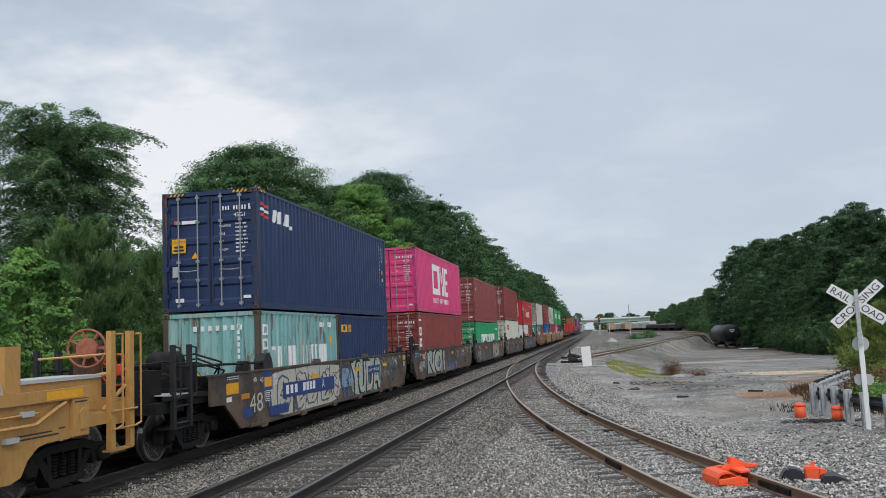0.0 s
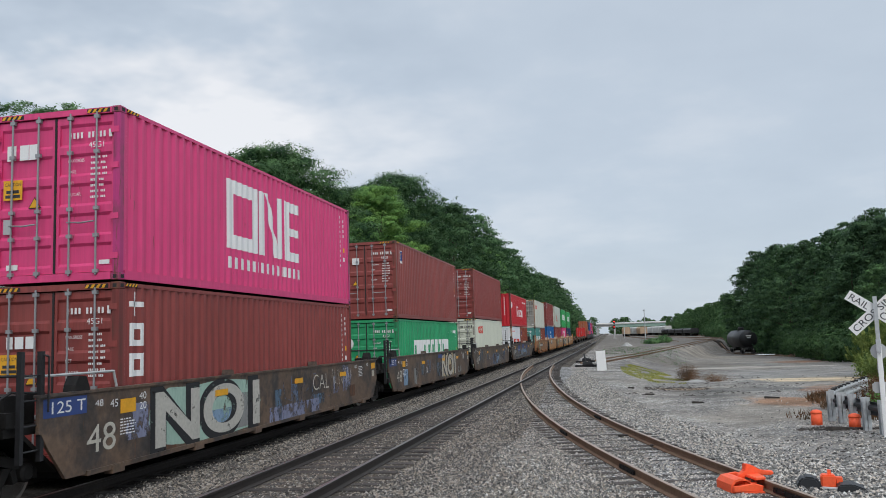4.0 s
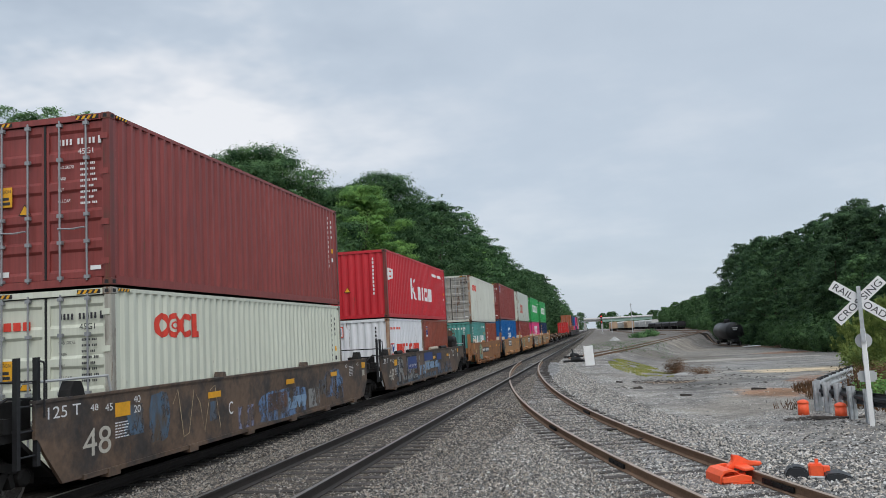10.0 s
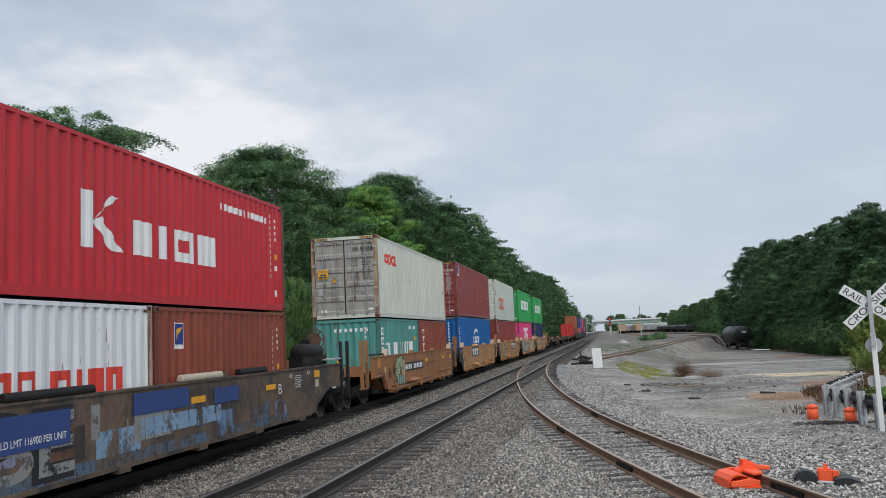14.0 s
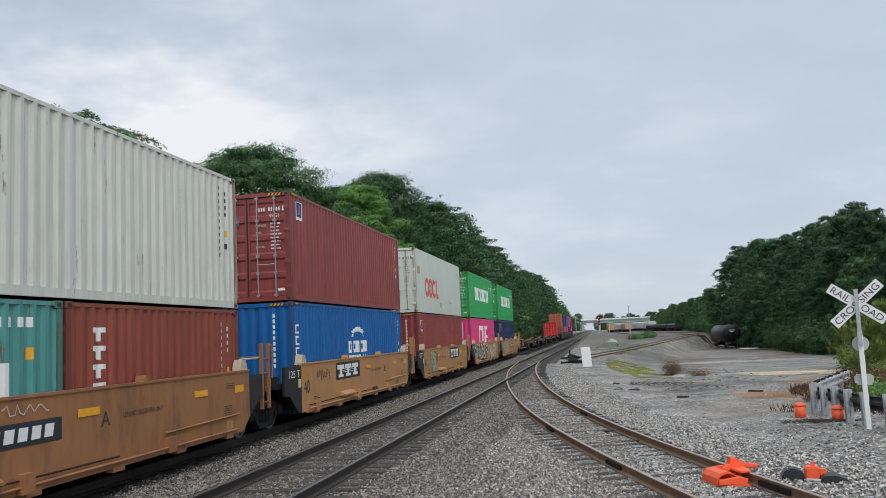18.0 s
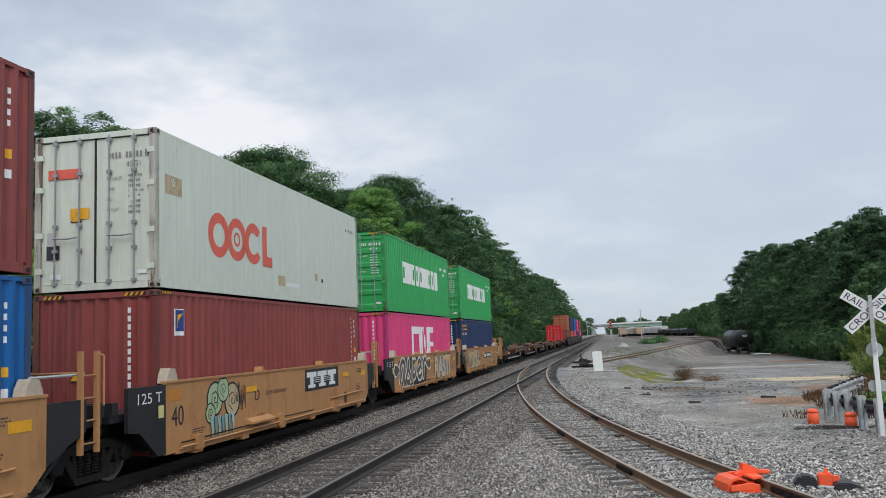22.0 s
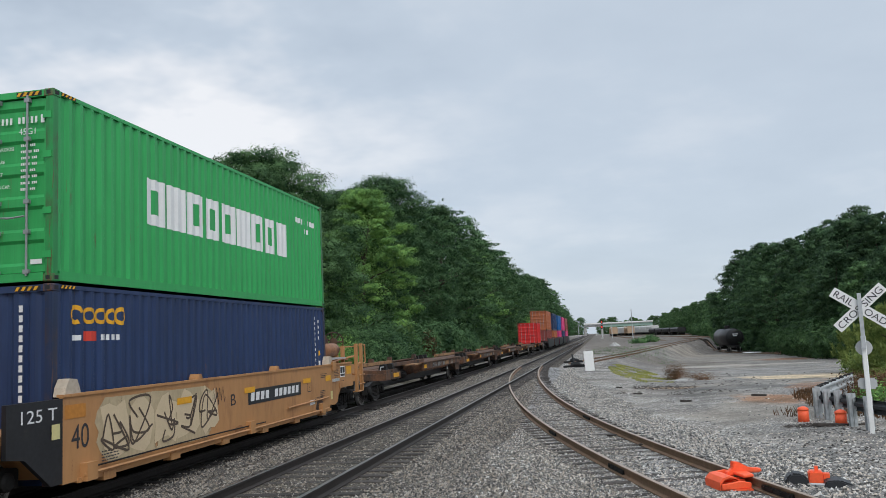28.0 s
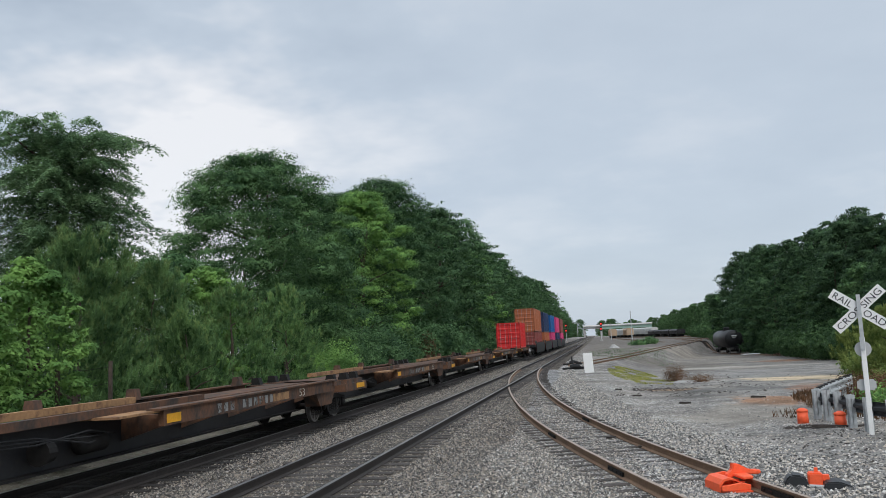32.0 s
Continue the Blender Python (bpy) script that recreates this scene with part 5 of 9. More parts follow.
    if not lead and k != 4:
        grab(u, [(1.46, 2.45, 0.62), (1.46, 5.5, 0.66)], 0.022, paint, "brake_pipe")
        if k != 5:
            part("shelf", prism(bm_new(), [(SIDE, 0.6), (SIDE + 0.16, 0.52), (SIDE + 0.16, 0.48), (SIDE, 0.48)], "y", -2.9, -1.7), paint, u)
    ttx.append(place(u, c))


def deck_unit(label, last):
    """A skeleton car unit: a centre sill with outrigger decks, trucks at y = 0 and at its end."""
    u = thing("spine_car", label, "flat car", "units of the train")
    n = 17.25
    part("centre_sill", prism(bm_new(), [(-0.4, 0.95), (1.4, 0.42), (n - 1.4, 0.42), (n + 0.4, 0.95), (n + 0.4, 1.08), (-0.4, 1.08)], "x", -0.4, 0.4), "black_car", u)
    part("sill_flange", box(bm_new(), -0.55, 0.55, 1.3, n - 1.3, 0.38, 0.415), "steel", u)
    part("sill_cap", box(bm_new(), -0.5, 0.5, -0.6, n + 0.3, 1.085, 1.12), "rust_car", u)
    for s in (-1, 1):
        # long side sill of the trailer deck and the short container platforms
        bm = bm_new()
        box(bm, s * 1.33 - 0.05, s * 1.33 + 0.05, 6.9, n - 0.9, 0.86, 1.14)
        part("side_sill", bm, "rust_car", u)
        bm = bm_new()
        box(bm, s * 1.3 - 0.14, s * 1.3 + 0.14, 6.7, n - 0.7, 1.145, 1.18)
        part("sill_top", bm, "rust_car", u)
        for y in (7.2, 9.4, 11.6, 13.8, 15.9):
            part("outrigger", prism(bm_new(), [(s * 0.41, 0.6), (s * 1.27, 0.86), (s * 1.27, 1.05), (s * 0.41, 1.05)], "y", y - 0.06, y + 0.06), "rust_car", u)
        for y in (0.9, 1.9, n - 0.35):
            part("deck_plate", box(bm_new(), *sorted((s * 0.51, s * 1.35)), y - 0.35, y + 0.35, 0.98, 1.1), "rust_car", u)
            part("pedestal", prism(bm_new(), [(s * 1.0, 1.105), (s * 1.3, 1.105), (s * 1.26, 1.3), (s * 1.06, 1.3)], "y", y - 0.12, y + 0.12), "steel", u)
        part("end_sill", box(bm_new(), *sorted((s * 0.41, s * 1.38)), 0.4, 2.6, 0.74, 0.98), "rust_car", u)
        part("reflector", box(bm_new(), *sorted((s * 1.382, s * 1.39)), 1.5, 2.35, 0.8, 0.95), "panel_yellow", u)
        part("reflector", box(bm_new(), *sorted((s * 1.382, s * 1.39)), 7.0, 7.5, 0.9, 1.06), "panel_yellow", u)
        part("hitch_rail", box(bm_new(), *sorted((s * 0.7, s * 0.85)), 3.2, 9.5, 1.13, 1.26), "deck_tan" if s < 0 else "rust_car", u)
    for y in (6.4, 9.6, 14.8):
        part("pedestal", prism(bm_new(), [(-0.95, 1.19), (-0.7, 1.19), (-0.74, 1.42), (-0.9, 1.42)], "y", y - 0.12, y + 0.12), "rust_car", u)
    part("deck_plate", box(bm_new(), 0.45, 1.3, 5.6, 6.95, 1.1, 1.14), "deck_tan", u)
    part("sill_patch", box(bm_new(), 1.386, 1.389, 11.9, 12.9, 0.9, 1.08), "deck_tan", u)
    bm = bm_new()
    prism(bm, [(0.8, 0.5), (1.2, 0.98), (-0.6, 0.98), (-0.2, 0.5)], "x", 0.9, 1.3)
    for v in bm.verts:
        v.co.y += n - 1.6
    part("end_bracket", bm, "rust_car", u)
    # air brake pieces on the sill's side
    bm = bm_new()
    lathe(bm, [(-0.35, 0.06), (-0.3, 0.16), (0.3, 0.16), (0.35, 0.06)], (0.62, 5.9, 0.72), "y", 16)
    part("air_reservoir", bm, "steel", u, "", True)
    bm = bm_new()
    lathe(bm, [(-0.12, 0.2), (0.12, 0.17)], (0.62, 4.7, 0.72), "y", 14)
    part("brake_cylinder", bm, "steel", u)
    for k in range(3):
        grab(u, [(0.55, 3.2, 0.9 + 0.05 * k), (0.72, 4.4, 0.86 + 0.05 * k), (0.8, 5.6, 0.95 - 0.1 * k), (0.6, 6.6, 0.8)], 0.016, "rubber", "air_hose")
    truck(u, 0.0)
    if last:
        truck(u, n)
    return u


for k in range(5):
    u = deck_unit("empty rusty spine car with black centre sill", k == 4)
    if k == 0:
        coupler(u, -0.6, -1)
        grab(u, [(1.2, 0.35, 1.1), (1.2, 0.35, 1.22), (1.2, 0.85, 1.22), (1.2, 0.85, 1.1)], 0.018, "galv")
    place(u, 190.3 + 17.25 * k)
for k in range(5):
    u = well_unit("black well car unit, far along the train", "black_car", 14.2, 1.46, 0.3, -8.95, 9.0 if k == 4 else None, "black_car", 8.75, 8.75)
    place(u, FAR0 + HALF + 17.8 * k)

# ---- lettering and flat marks ----


def words(name, text, size, material, parent, loc, rot, width=0.0, align="LEFT", lift=0.0, bold=0.0, shear=0.0):
    """Painted words as a thin mesh: built-in font, letter height in metres, squeezed to a width where given."""
    cu = bpy.data.curves.new(name, "FONT")
    cu.body, cu.size, cu.align_x, cu.offset, cu.shear = text, size / 0.72, align, bold, shear
    tmp = bpy.data.objects.new(name, cu)
    me = bpy.data.meshes.new_from_object(tmp)
    bpy.data.objects.remove(tmp)
    if width and me.vertices:
        xs = [v.co.x for v in me.vertices]
        k = width / (max(xs) - min(xs))
        for v in me.vertices:
            v.co.x *= k
    me.materials.clear()
    me.materials.append(M[material])
    o = new(name, me)
    o.parent, o.location, o.rotation_euler = parent, loc, rot
    return o


def patch(name, outline, material, parent, x, thick=0.004):
    """A flat painted patch on a wall that faces +x: outline in (y, z)."""
    bm = bm_new()
    prism(bm, outline, "x", x, x + thick)
    return part(name, bm, material, parent)


def quad(y0, y1, z0, z1):
    return [(y0, z0), (y1, z0), (y1, z1), (y0, z1)]


# ---- crossing sign, guardrail and small things by the yard's mouth ----


def crossing_sign():
    x, y = 5.68, 19.8
    z = -0.13
    s = thing("crossing_sign", "white crossbuck sign with black words on a white post", "road sign")
    s.matrix_basis = pose(x, y, z, 0, 0, -14)
    bm = bm_new()
    box(bm, -0.05, 0.05, -0.04, 0.04, -0.2, 2.05)
    bmesh.ops.bevel(bm, geom=bm.edges[:], offset=0.01, segments=1, affect="EDGES")
    part("post", bm, "white", s)
    part("upper_post", box(bm_new(), -0.04, 0.04, -0.1, -0.042, 1.75, 2.98), "galv", s, "galvanised upper post")
    for a, text, dy in ((-36, "RAIL  ROAD", -0.03), (42, "CROS SING", -0.036)):
        bm = bm_new()
        box(bm, -0.66, 0.66, 0, 0.004, -0.115, 0.115)
        b = part("board", bm, "white", s, "white retroreflective board")
        b.location, b.rotation_euler = (0.0, dy, 2.66), (0, -radians(a), 0)
        w = words("lettering", text, 0.15, "letter_dark", b, (0, -0.004, -0.072), (math.pi / 2, 0, 0), 1.2, "CENTER")
    bm = bm_new()
    lathe(bm, [(0, 0.17), (0.004, 0.17)], (0.0, 0.05, 1.78), "y", 24)
    part("round_plate", bm, "grey_paint", s, "grey back of a round plate")
    part("small_plate", box(bm_new(), -0.06, 0.06, 0.045, 0.05, 1.3, 1.52), "grey_paint", s)
    bm = bm_new()
    box(bm, -0.19, 0.19, 0.045, 0.05, 0.88, 1.12)
    bmesh.ops.bevel(bm, geom=[e for e in bm.edges if abs(e.verts[0].co.y - e.verts[1].co.y) > 0.002], offset=0.04, segments=3, affect="EDGES")
    part("square_plate", bm, "grey_paint", s, "pale back of a square plate")


def w_beam(name, pts, parent, material, z):
    """Corrugated guardrail beam along a list of (x, y)."""
    prof = [(0.0, 0.155), (0.04, 0.12), (0.04, 0.075), (-0.035, 0.03), (-0.035, -0.03), (0.04, -0.075), (0.04, -0.12), (0.0, -0.155)]
    bm, rows = bm_new(), []
    for i, (x, y) in enumerate(pts):
        a, b = pts[max(0, i - 1)], pts[min(len(pts) - 1, i + 1)]
        d = Vector((b[0] - a[0], b[1] - a[1])).normalized()
        rows.append([bm.verts.new((x + d.y * u, y - d.x * u, ground_z(x, y) + z + v)) for u, v in prof])
    for a, b in zip(rows, rows[1:]):
        for i in range(len(prof) - 1):
            bm.faces.new((a[i], a[i + 1], b[i + 1], b[i]))
    o = part(name, bm, material, parent)
    sol = o.modifiers.new("thickness", "SOLIDIFY")
    sol.thickness = 0.006
    return o


def guardrail():
    g = thing("guardrail", "galvanised guardrail on steel posts, bent round the corner", "guardrail")
    near = [(6.5, 18.6), (6.1, 19.6), (5.85, 20.35), (5.74, 21.23), (5.7, 22.18), (5.58, 22.75), (5.46, 23.25)]
    far = [(5.5, 23.35), (5.62, 23.8), (5.95, 24.7), (6.4, 25.8), (6.9, 26.9), (7.4, 28.0), (7.9, 29.1)]
    w_beam("beam", near, g, "panel_black", 0.52)
    w_beam("beam", far, g, "galv", 0.58)
    for i, (x, y) in enumerate(near[1:] + far[1:]):
        bm = bm_new()
        z = ground_z(x, y)
        w = 0.16 if i < 6 else 0.1
        box(bm, x - w / 2 - 0.05, x + w / 2 - 0.05, y - 0.1, y - 0.088, z - 0.2, z + 0.76)
        box(bm, x - 0.056, x - 0.044, y - 0.1, y + 0.06, z - 0.2, z + 0.76)
        box(bm, x - w / 2 - 0.05, x + w / 2 - 0.05, y + 0.05, y + 0.062, z - 0.2, z + 0.76)
        part("post", bm, "galv", g)
    for x, y in far[1:] + [(5.78, 24.25), (6.17, 25.25), (6.65, 26.35), (7.15, 27.45), (7.65, 28.55)]:
        part("bolt_block", box(bm_new(), x - 0.05, x + 0.05, y - 0.05, y + 0.05, ground_z(x, y) + 0.735, ground_z(x, y) + 0.79), "rubber", g)


def marker(x, y):
    c = thing("orange_cone", "small orange plastic marker with domed top", "marker", "orange markers by the guardrail")
    c.location = (x, y, ground_z(x, y) - 0.03)
    bm = bm_new()
    lathe(bm, [(0, 0.135), (0.3, 0.128)], (0, 0, 0), "z", 20)
    part("body", bm, "orange", c, "", True)
    bm = bm_new()
    lathe(bm, [(0.3, 0.137), (0.33, 0.137), (0.36, 0.12), (0.39, 0.06), (0.4, 0.01)], (0, 0, 0), "z", 20)
    part("lid", bm, "orange", c, "", True)


def derail():
    d = thing("derail", "bright orange cast steel derail clamped on the rail", "derail")
    y = 14.0
    d.matrix_basis = pose(siding_x(y) + GAUGE, y, siding_z(y), 0, 0, 16)
    # an open casting beside the rail: floor, cheeks, curved back and ribs
    bm = bm_new()
    prism(bm, [(-0.5, -0.3), (-0.06, -0.42), (-0.06, 0.34), (-0.5, 0.3)], "z", -0.19, -0.15)
    part("base", bm, "orange", d)
    for y0, y1, hi in ((-0.36, -0.325, -0.06), (0.26, 0.3, 0.02)):
        bm = bm_new()
        prism(bm, [(-0.52, -0.15), (-0.06, -0.15), (-0.05, hi - 0.01), (-0.2, hi + 0.03), (-0.44, hi), (-0.52, -0.06)], "y", y0, y1)
        bmesh.ops.bevel(bm, geom=bm.edges[:], offset=0.01, segments=1, affect="EDGES")
        part("cheek", bm, "orange", d)
    bm = bm_new()
    pts = [(-0.54, -0.18), (-0.53, -0.05), (-0.47, 0.02), (-0.38, 0.04), (-0.28, 0.02), (-0.2, -0.04)]
    prism(bm, pts + [(p + 0.02, q - 0.03) for p, q in pts[::-1]], "y", -0.3, 0.24)
    part("hood", bm, "orange", d)
    for k in range(2):
        part("rib", box(bm_new(), -0.18, -0.08, -0.2 + 0.2 * k, -0.17 + 0.2 * k, -0.149, -0.04), "orange", d)
    # deflector that slants up over the rail head, with a raised toe
    bm = bm_new()
    prism(bm, [(-0.24, -0.02), (0.0, 0.03), (0.3, 0.02), (0.31, 0.06), (0.1, 0.1), (-0.06, 0.19), (-0.15, 0.2), (-0.16, 0.1), (-0.26, 0.03)], "y", 0.02, 0.14)
    bmesh.ops.bevel(bm, geom=bm.edges[:], offset=0.012, segments=2, affect="EDGES")
    part("deflector", bm, "orange", d)
    bm = bm_new()
    prism(bm, [(-0.16, -0.34), (0.02, -0.3), (0.08, 0.1), (0.0, 0.2), (-0.16, 0.16)], "z", 0.004, 0.05)
    bmesh.ops.bevel(bm, geom=bm.edges[:], offset=0.012, segments=1, affect="EDGES")
    part("shoe", bm, "orange", d)
    bm = bm_new()
    prism(bm, [(0.05, 0.05), (0.26, 0.02), (0.33, 0.1), (0.3, 0.2), (0.1, 0.22)], "z", 0.01, 0.07)
    bmesh.ops.bevel(bm, geom=bm.edges[:], offset=0.012, segments=1, affect="EDGES")
    part("toe", bm, "orange", d)


def derail_machine():
    d = thing("derail_stand", "black derail operating stand with orange handle block", "track machine")
    x, y = 3.2, 14.2
    d.matrix_basis = pose(x, y, ground_z(x, y), 0, 0, -8)
    bm = bm_new()
    prism(bm, [(-0.5, 0), (-0.12, 0), (-0.14, 0.13), (-0.22, 0.21), (-0.38, 0.22), (-0.47, 0.14)], "y", -0.16, 0.16)
    bmesh.ops.bevel(bm, geom=bm.edges[:], offset=0.03, segments=2, affect="EDGES")
    part("housing", bm, "panel_black", d)
    bm = bm_new()
    prism(bm, [(0.05, 0.0), (0.5, 0.0), (0.48, 0.07), (0.3, 0.14), (0.1, 0.13)], "y", -0.3, 0.1)
    bmesh.ops.bevel(bm, geom=bm.edges[:], offset=0.02, segments=2, affect="EDGES")
    part("counter_weight", bm, "panel_black", d)
    part("tie_plate", box(bm_new(), -1.1, 0.75, -0.12, 0.12, -0.05, 0.03), "panel_black", d)
    bm = bm_new()
    box(bm, -0.13, 0.08, -0.1, 0.12, 0.03, 0.24)
    bmesh.ops.bevel(bm, geom=bm.edges[:], offset=0.02, segments=2, affect="EDGES")
    box(bm, -0.03, 0.02, -0.03, 0.03, 0.24, 0.31)
    part("handle_block", bm, "orange", d, "orange handle block")
    part("lever_plate", box(bm_new(), 0.09, 0.18, -0.04, 0.08, 0.05, 0.2), "orange", d)
    bm = bm_new()
    bar(bm, (-0.12, -0.2, 0.06), (0.22, -0.24, 0.05), 0.025, 8)
    part("throw_rod", bm, "grey_paint", d)


def relay_box():
    b = thing("white_signboard", "white rectangular panel standing in the ballast", "panel")
    x, y = -0.75, 53.5
    b.matrix_basis = pose(x, y, ground_z(x, y), 0, -3, 4)
    bm = bm_new()
    box(bm, -0.29, 0.29, -0.03, 0.03, 0.0, 1.24)
    bmesh.ops.bevel(bm, geom=bm.edges[:], offset=0.012, segments=1, affect="EDGES")
    part("panel", bm, "white", b)
    part("foot", box(bm_new(), -0.06, 0.06, 0.031, 0.1, -0.1, 0.9), "galv", b)


def switch_machine(x, y):
    s = thing("switch_stand", "low black switch stand beside the turnout", "track machine", "switch stands")
    s.matrix_basis = pose(x, y, ground_z(x, y) + 0.02, 0, 0, 5)
    part("tie", box(bm_new(), -0.75, 0.8, -0.16, 0.16, 0.0, 0.14), "rubber", s)
    bm = bm_new()
    prism(bm, [(-0.25, 0.14), (0.5, 0.14), (0.45, 0.3), (0.1, 0.38), (-0.2, 0.34)], "y", -0.25, 0.25)
    bmesh.ops.bevel(bm, geom=bm.edges[:], offset=0.03, segments=2, affect="EDGES")
    part("housing", bm, "panel_black", s)
    bm = bm_new()
    bar(bm, (0.0, 0, 0.34), (-0.05, 0, 0.7), 0.07, 8, 0, 0.05)
    part("spindle", bm, "panel_black", s)
    part("lever", box(bm_new(), -0.05, 0.7, -0.3, -0.26, 0.16, 0.22), "rubber", s)


crossing_sign()
guardrail()
marker(4.88, 22.5)
marker(5.5, 21.5)
derail()
derail_machine()
relay_box()
switch_machine(-1.95, 60)
switch_machine(-2.3, 69)

# ---- the yard: tank car, far tracks, far cars, bridge, signals ----


def line_x(a, b):
    return lambda y: a[0] + (b[0] - a[0]) * (y - a[1]) / (b[1] - a[1])


tank_line = line_x((22.4, 147), (22.1, 162.5))
lead_line = line_x((0.3, 78), (25.2, 220))
track("track_lead", "rusty lead track on dark ties crossing to the yard", lead_line, lambda y: ground_z(lead_line(y), y) + 0.13, 66, 260, 66, "rail_side", "")
track("track_yard", "old yard track half buried in the dirt", tank_line, lambda y: ground_z(tank_line(y), y) + 0.12, 112, 240, 112, "rail_side", "")


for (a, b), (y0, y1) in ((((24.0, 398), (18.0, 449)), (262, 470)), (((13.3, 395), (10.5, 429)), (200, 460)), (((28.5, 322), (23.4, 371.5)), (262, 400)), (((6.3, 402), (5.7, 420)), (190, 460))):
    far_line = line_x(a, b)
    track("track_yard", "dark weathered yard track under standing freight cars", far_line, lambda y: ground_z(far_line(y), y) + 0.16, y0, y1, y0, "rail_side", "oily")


def joint_bar(t, y, off):
    """A bolted splice on both faces of a siding rail."""
    d = (siding_x(y + 0.1) - siding_x(y - 0.1)) / 0.2
    bm = bm_new()
    for side in (-1, 1):
        x = side * 0.03
        prism(bm, [(x - 0.02, -0.13), (x + 0.02, -0.13), (x + 0.014, -0.06), (x - 0.014, -0.06)], "y", -0.45, 0.45)
        for k in range(4):
            box(bm, x + side * 0.01 - 0.02, x + side * 0.01 + 0.02, -0.36 + 0.24 * k - 0.02, -0.36 + 0.24 * k + 0.02, -0.115, -0.075)
    o = part("joint_bar", bm, "steel", t, "dark bolted joint bar")
    k = math.hypot(1, d)
    o.matrix_basis = pose(siding_x(y) + off / k, y - off * d / k, siding_z(y), 0, 0, -math.degrees(math.atan(d)))


for y, off in ((15.6, -GAUGE), (21.3, -GAUGE), (12.8, GAUGE), (24.5, GAUGE), (32.5, -GAUGE)):
    joint_bar(siding, y, off)


def tank_car():
    t = thing("tank_car", "black tank car standing on the yard track", "tank car")
    x, y = tank_line(155), 155
    t.matrix_basis = pose(x, y, ground_z(x, y) + 0.14, 0, 0, 1.1)
    n, r = 6.6, 1.5
    bm = bm_new()
    prof = [(-n - 0.55, 0.1), (-n - 0.5, 0.6), (-n - 0.35, 1.05), (-n - 0.15, 1.35), (-n, r), (n, r), (n + 0.15, 1.35), (n + 0.35, 1.05), (n + 0.5, 0.6), (n + 0.55, 0.1)]
    lathe(bm, prof, (0, 0, 2.5), "y", 32)
    part("tank", bm, "tank_black", t, "", True)
    bm = bm_new()
    lathe(bm, [(0, 0.5), (0.5, 0.5), (0.6, 0.4)], (0, 0, 3.95), "z", 18)
    part("dome", bm, "tank_black", t)
    part("walkway", box(bm_new(), -0.9, 0.9, -1.2, 1.2, 4.0, 4.06), "steel", t)
    for s in (-1, 1):
        part("sill", box(bm_new(), -0.4, 0.4, *sorted((s * 4.2, s * 7.9)), 0.75, 1.15), "black_car", t)
        part("end_platform", box(bm_new(), -1.35, 1.35, *sorted((s * 7.2, s * 7.9)), 1.1, 1.18), "black_car", t)
        grab(t, [(-1.3, s * 7.8, 1.18), (-1.3, s * 7.8, 2.2), (1.3, s * 7.8, 2.2), (1.3, s * 7.8, 1.18)], 0.03, "steel", "hand_rail")
        ladder(t, s * 7.2, 1.4, 0.5, 2.2, "steel")
        tr = truck(t, s * 5.4)
        coupler(t, s * 7.9, s)
    for z, w in ((3.0, 0.9), (2.75, 0.6)):
        part("number_bar", box(bm_new(), -w / 2, w / 2, -n - 0.62, -n - 0.56, z, z + 0.14), "letter_white", t)


TANK_WHEELS = len(WHEELS)
tank_car()
del WHEELS[TANK_WHEELS:]


def hopper(x, y, turn, paint, label, height=4.3):
    h = thing("freight_car", label, "freight car", "freight cars standing in the yard")
    h.matrix_basis = pose(x, y, ground_z(x, y), 0, 0, turn)
    bm = bm_new()
    prism(bm, [(-1.5, 1.2), (1.5, 1.2), (1.55, height - 0.5), (1.1, height), (-1.1, height), (-1.55, height - 0.5)], "y", -7.5, 7.5)
    part("body", bm, paint, h)
    for k in range(-6, 7):
        for s in (-1, 1):
            part("rib", box(bm_new(), *sorted((s * 1.55, s * 1.62)), k * 1.15 - 0.06, k * 1.15 + 0.06, 1.2, height - 0.5), paint, h)
    for s in (-1, 1):
        part("end_platform", box(bm_new(), -1.4, 1.4, *sorted((s * 7.5, s * 8.4)), 1.0, 1.15), "steel", h)
        part("truck", box(bm_new(), -1.2, 1.2, s * 6 - 1.1, s * 6 + 1.1, 0.1, 0.95), "steel", h)
        grab(h, [(-1.3, s * 8.3, 1.15), (-1.3, s * 8.3, 2.4), (1.3, s * 8.3, 2.4), (1.3, s * 8.3, 1.15)], 0.04, paint, "hand_rail")


M["hopper_white"] = mat("dusty_white_paint", (0.5, 0.5, 0.48), 0.6, 0, 0.2, 4, 0.5, 0, (0.3, 0.27, 0.23), 0.35)
M["hopper_tan"] = mat("tan_paint", (0.42, 0.3, 0.2), 0.6, 0, 0.2, 4, 0.5)
for k in range(4):
    hopper(24.0 - 2.0 * k, 398 + 17 * k, 6.7, "hopper_white", "dusty white covered hopper car in the yard")
for k in range(3):
    hopper(13.3 - 1.4 * k, 395 + 17 * k, 4.7, "hopper_white" if k else "hopper_tan", "dusty covered hopper car in the yard")
hopper(6.3, 402, 2, "hopper_tan", "tan covered hopper car in the yard")
for k in range(4):
    hopper(28.5 - 1.7 * k, 322 + 16.5 * k, 5.9, "black_car", "black open gondola car in the yard", 2.9)


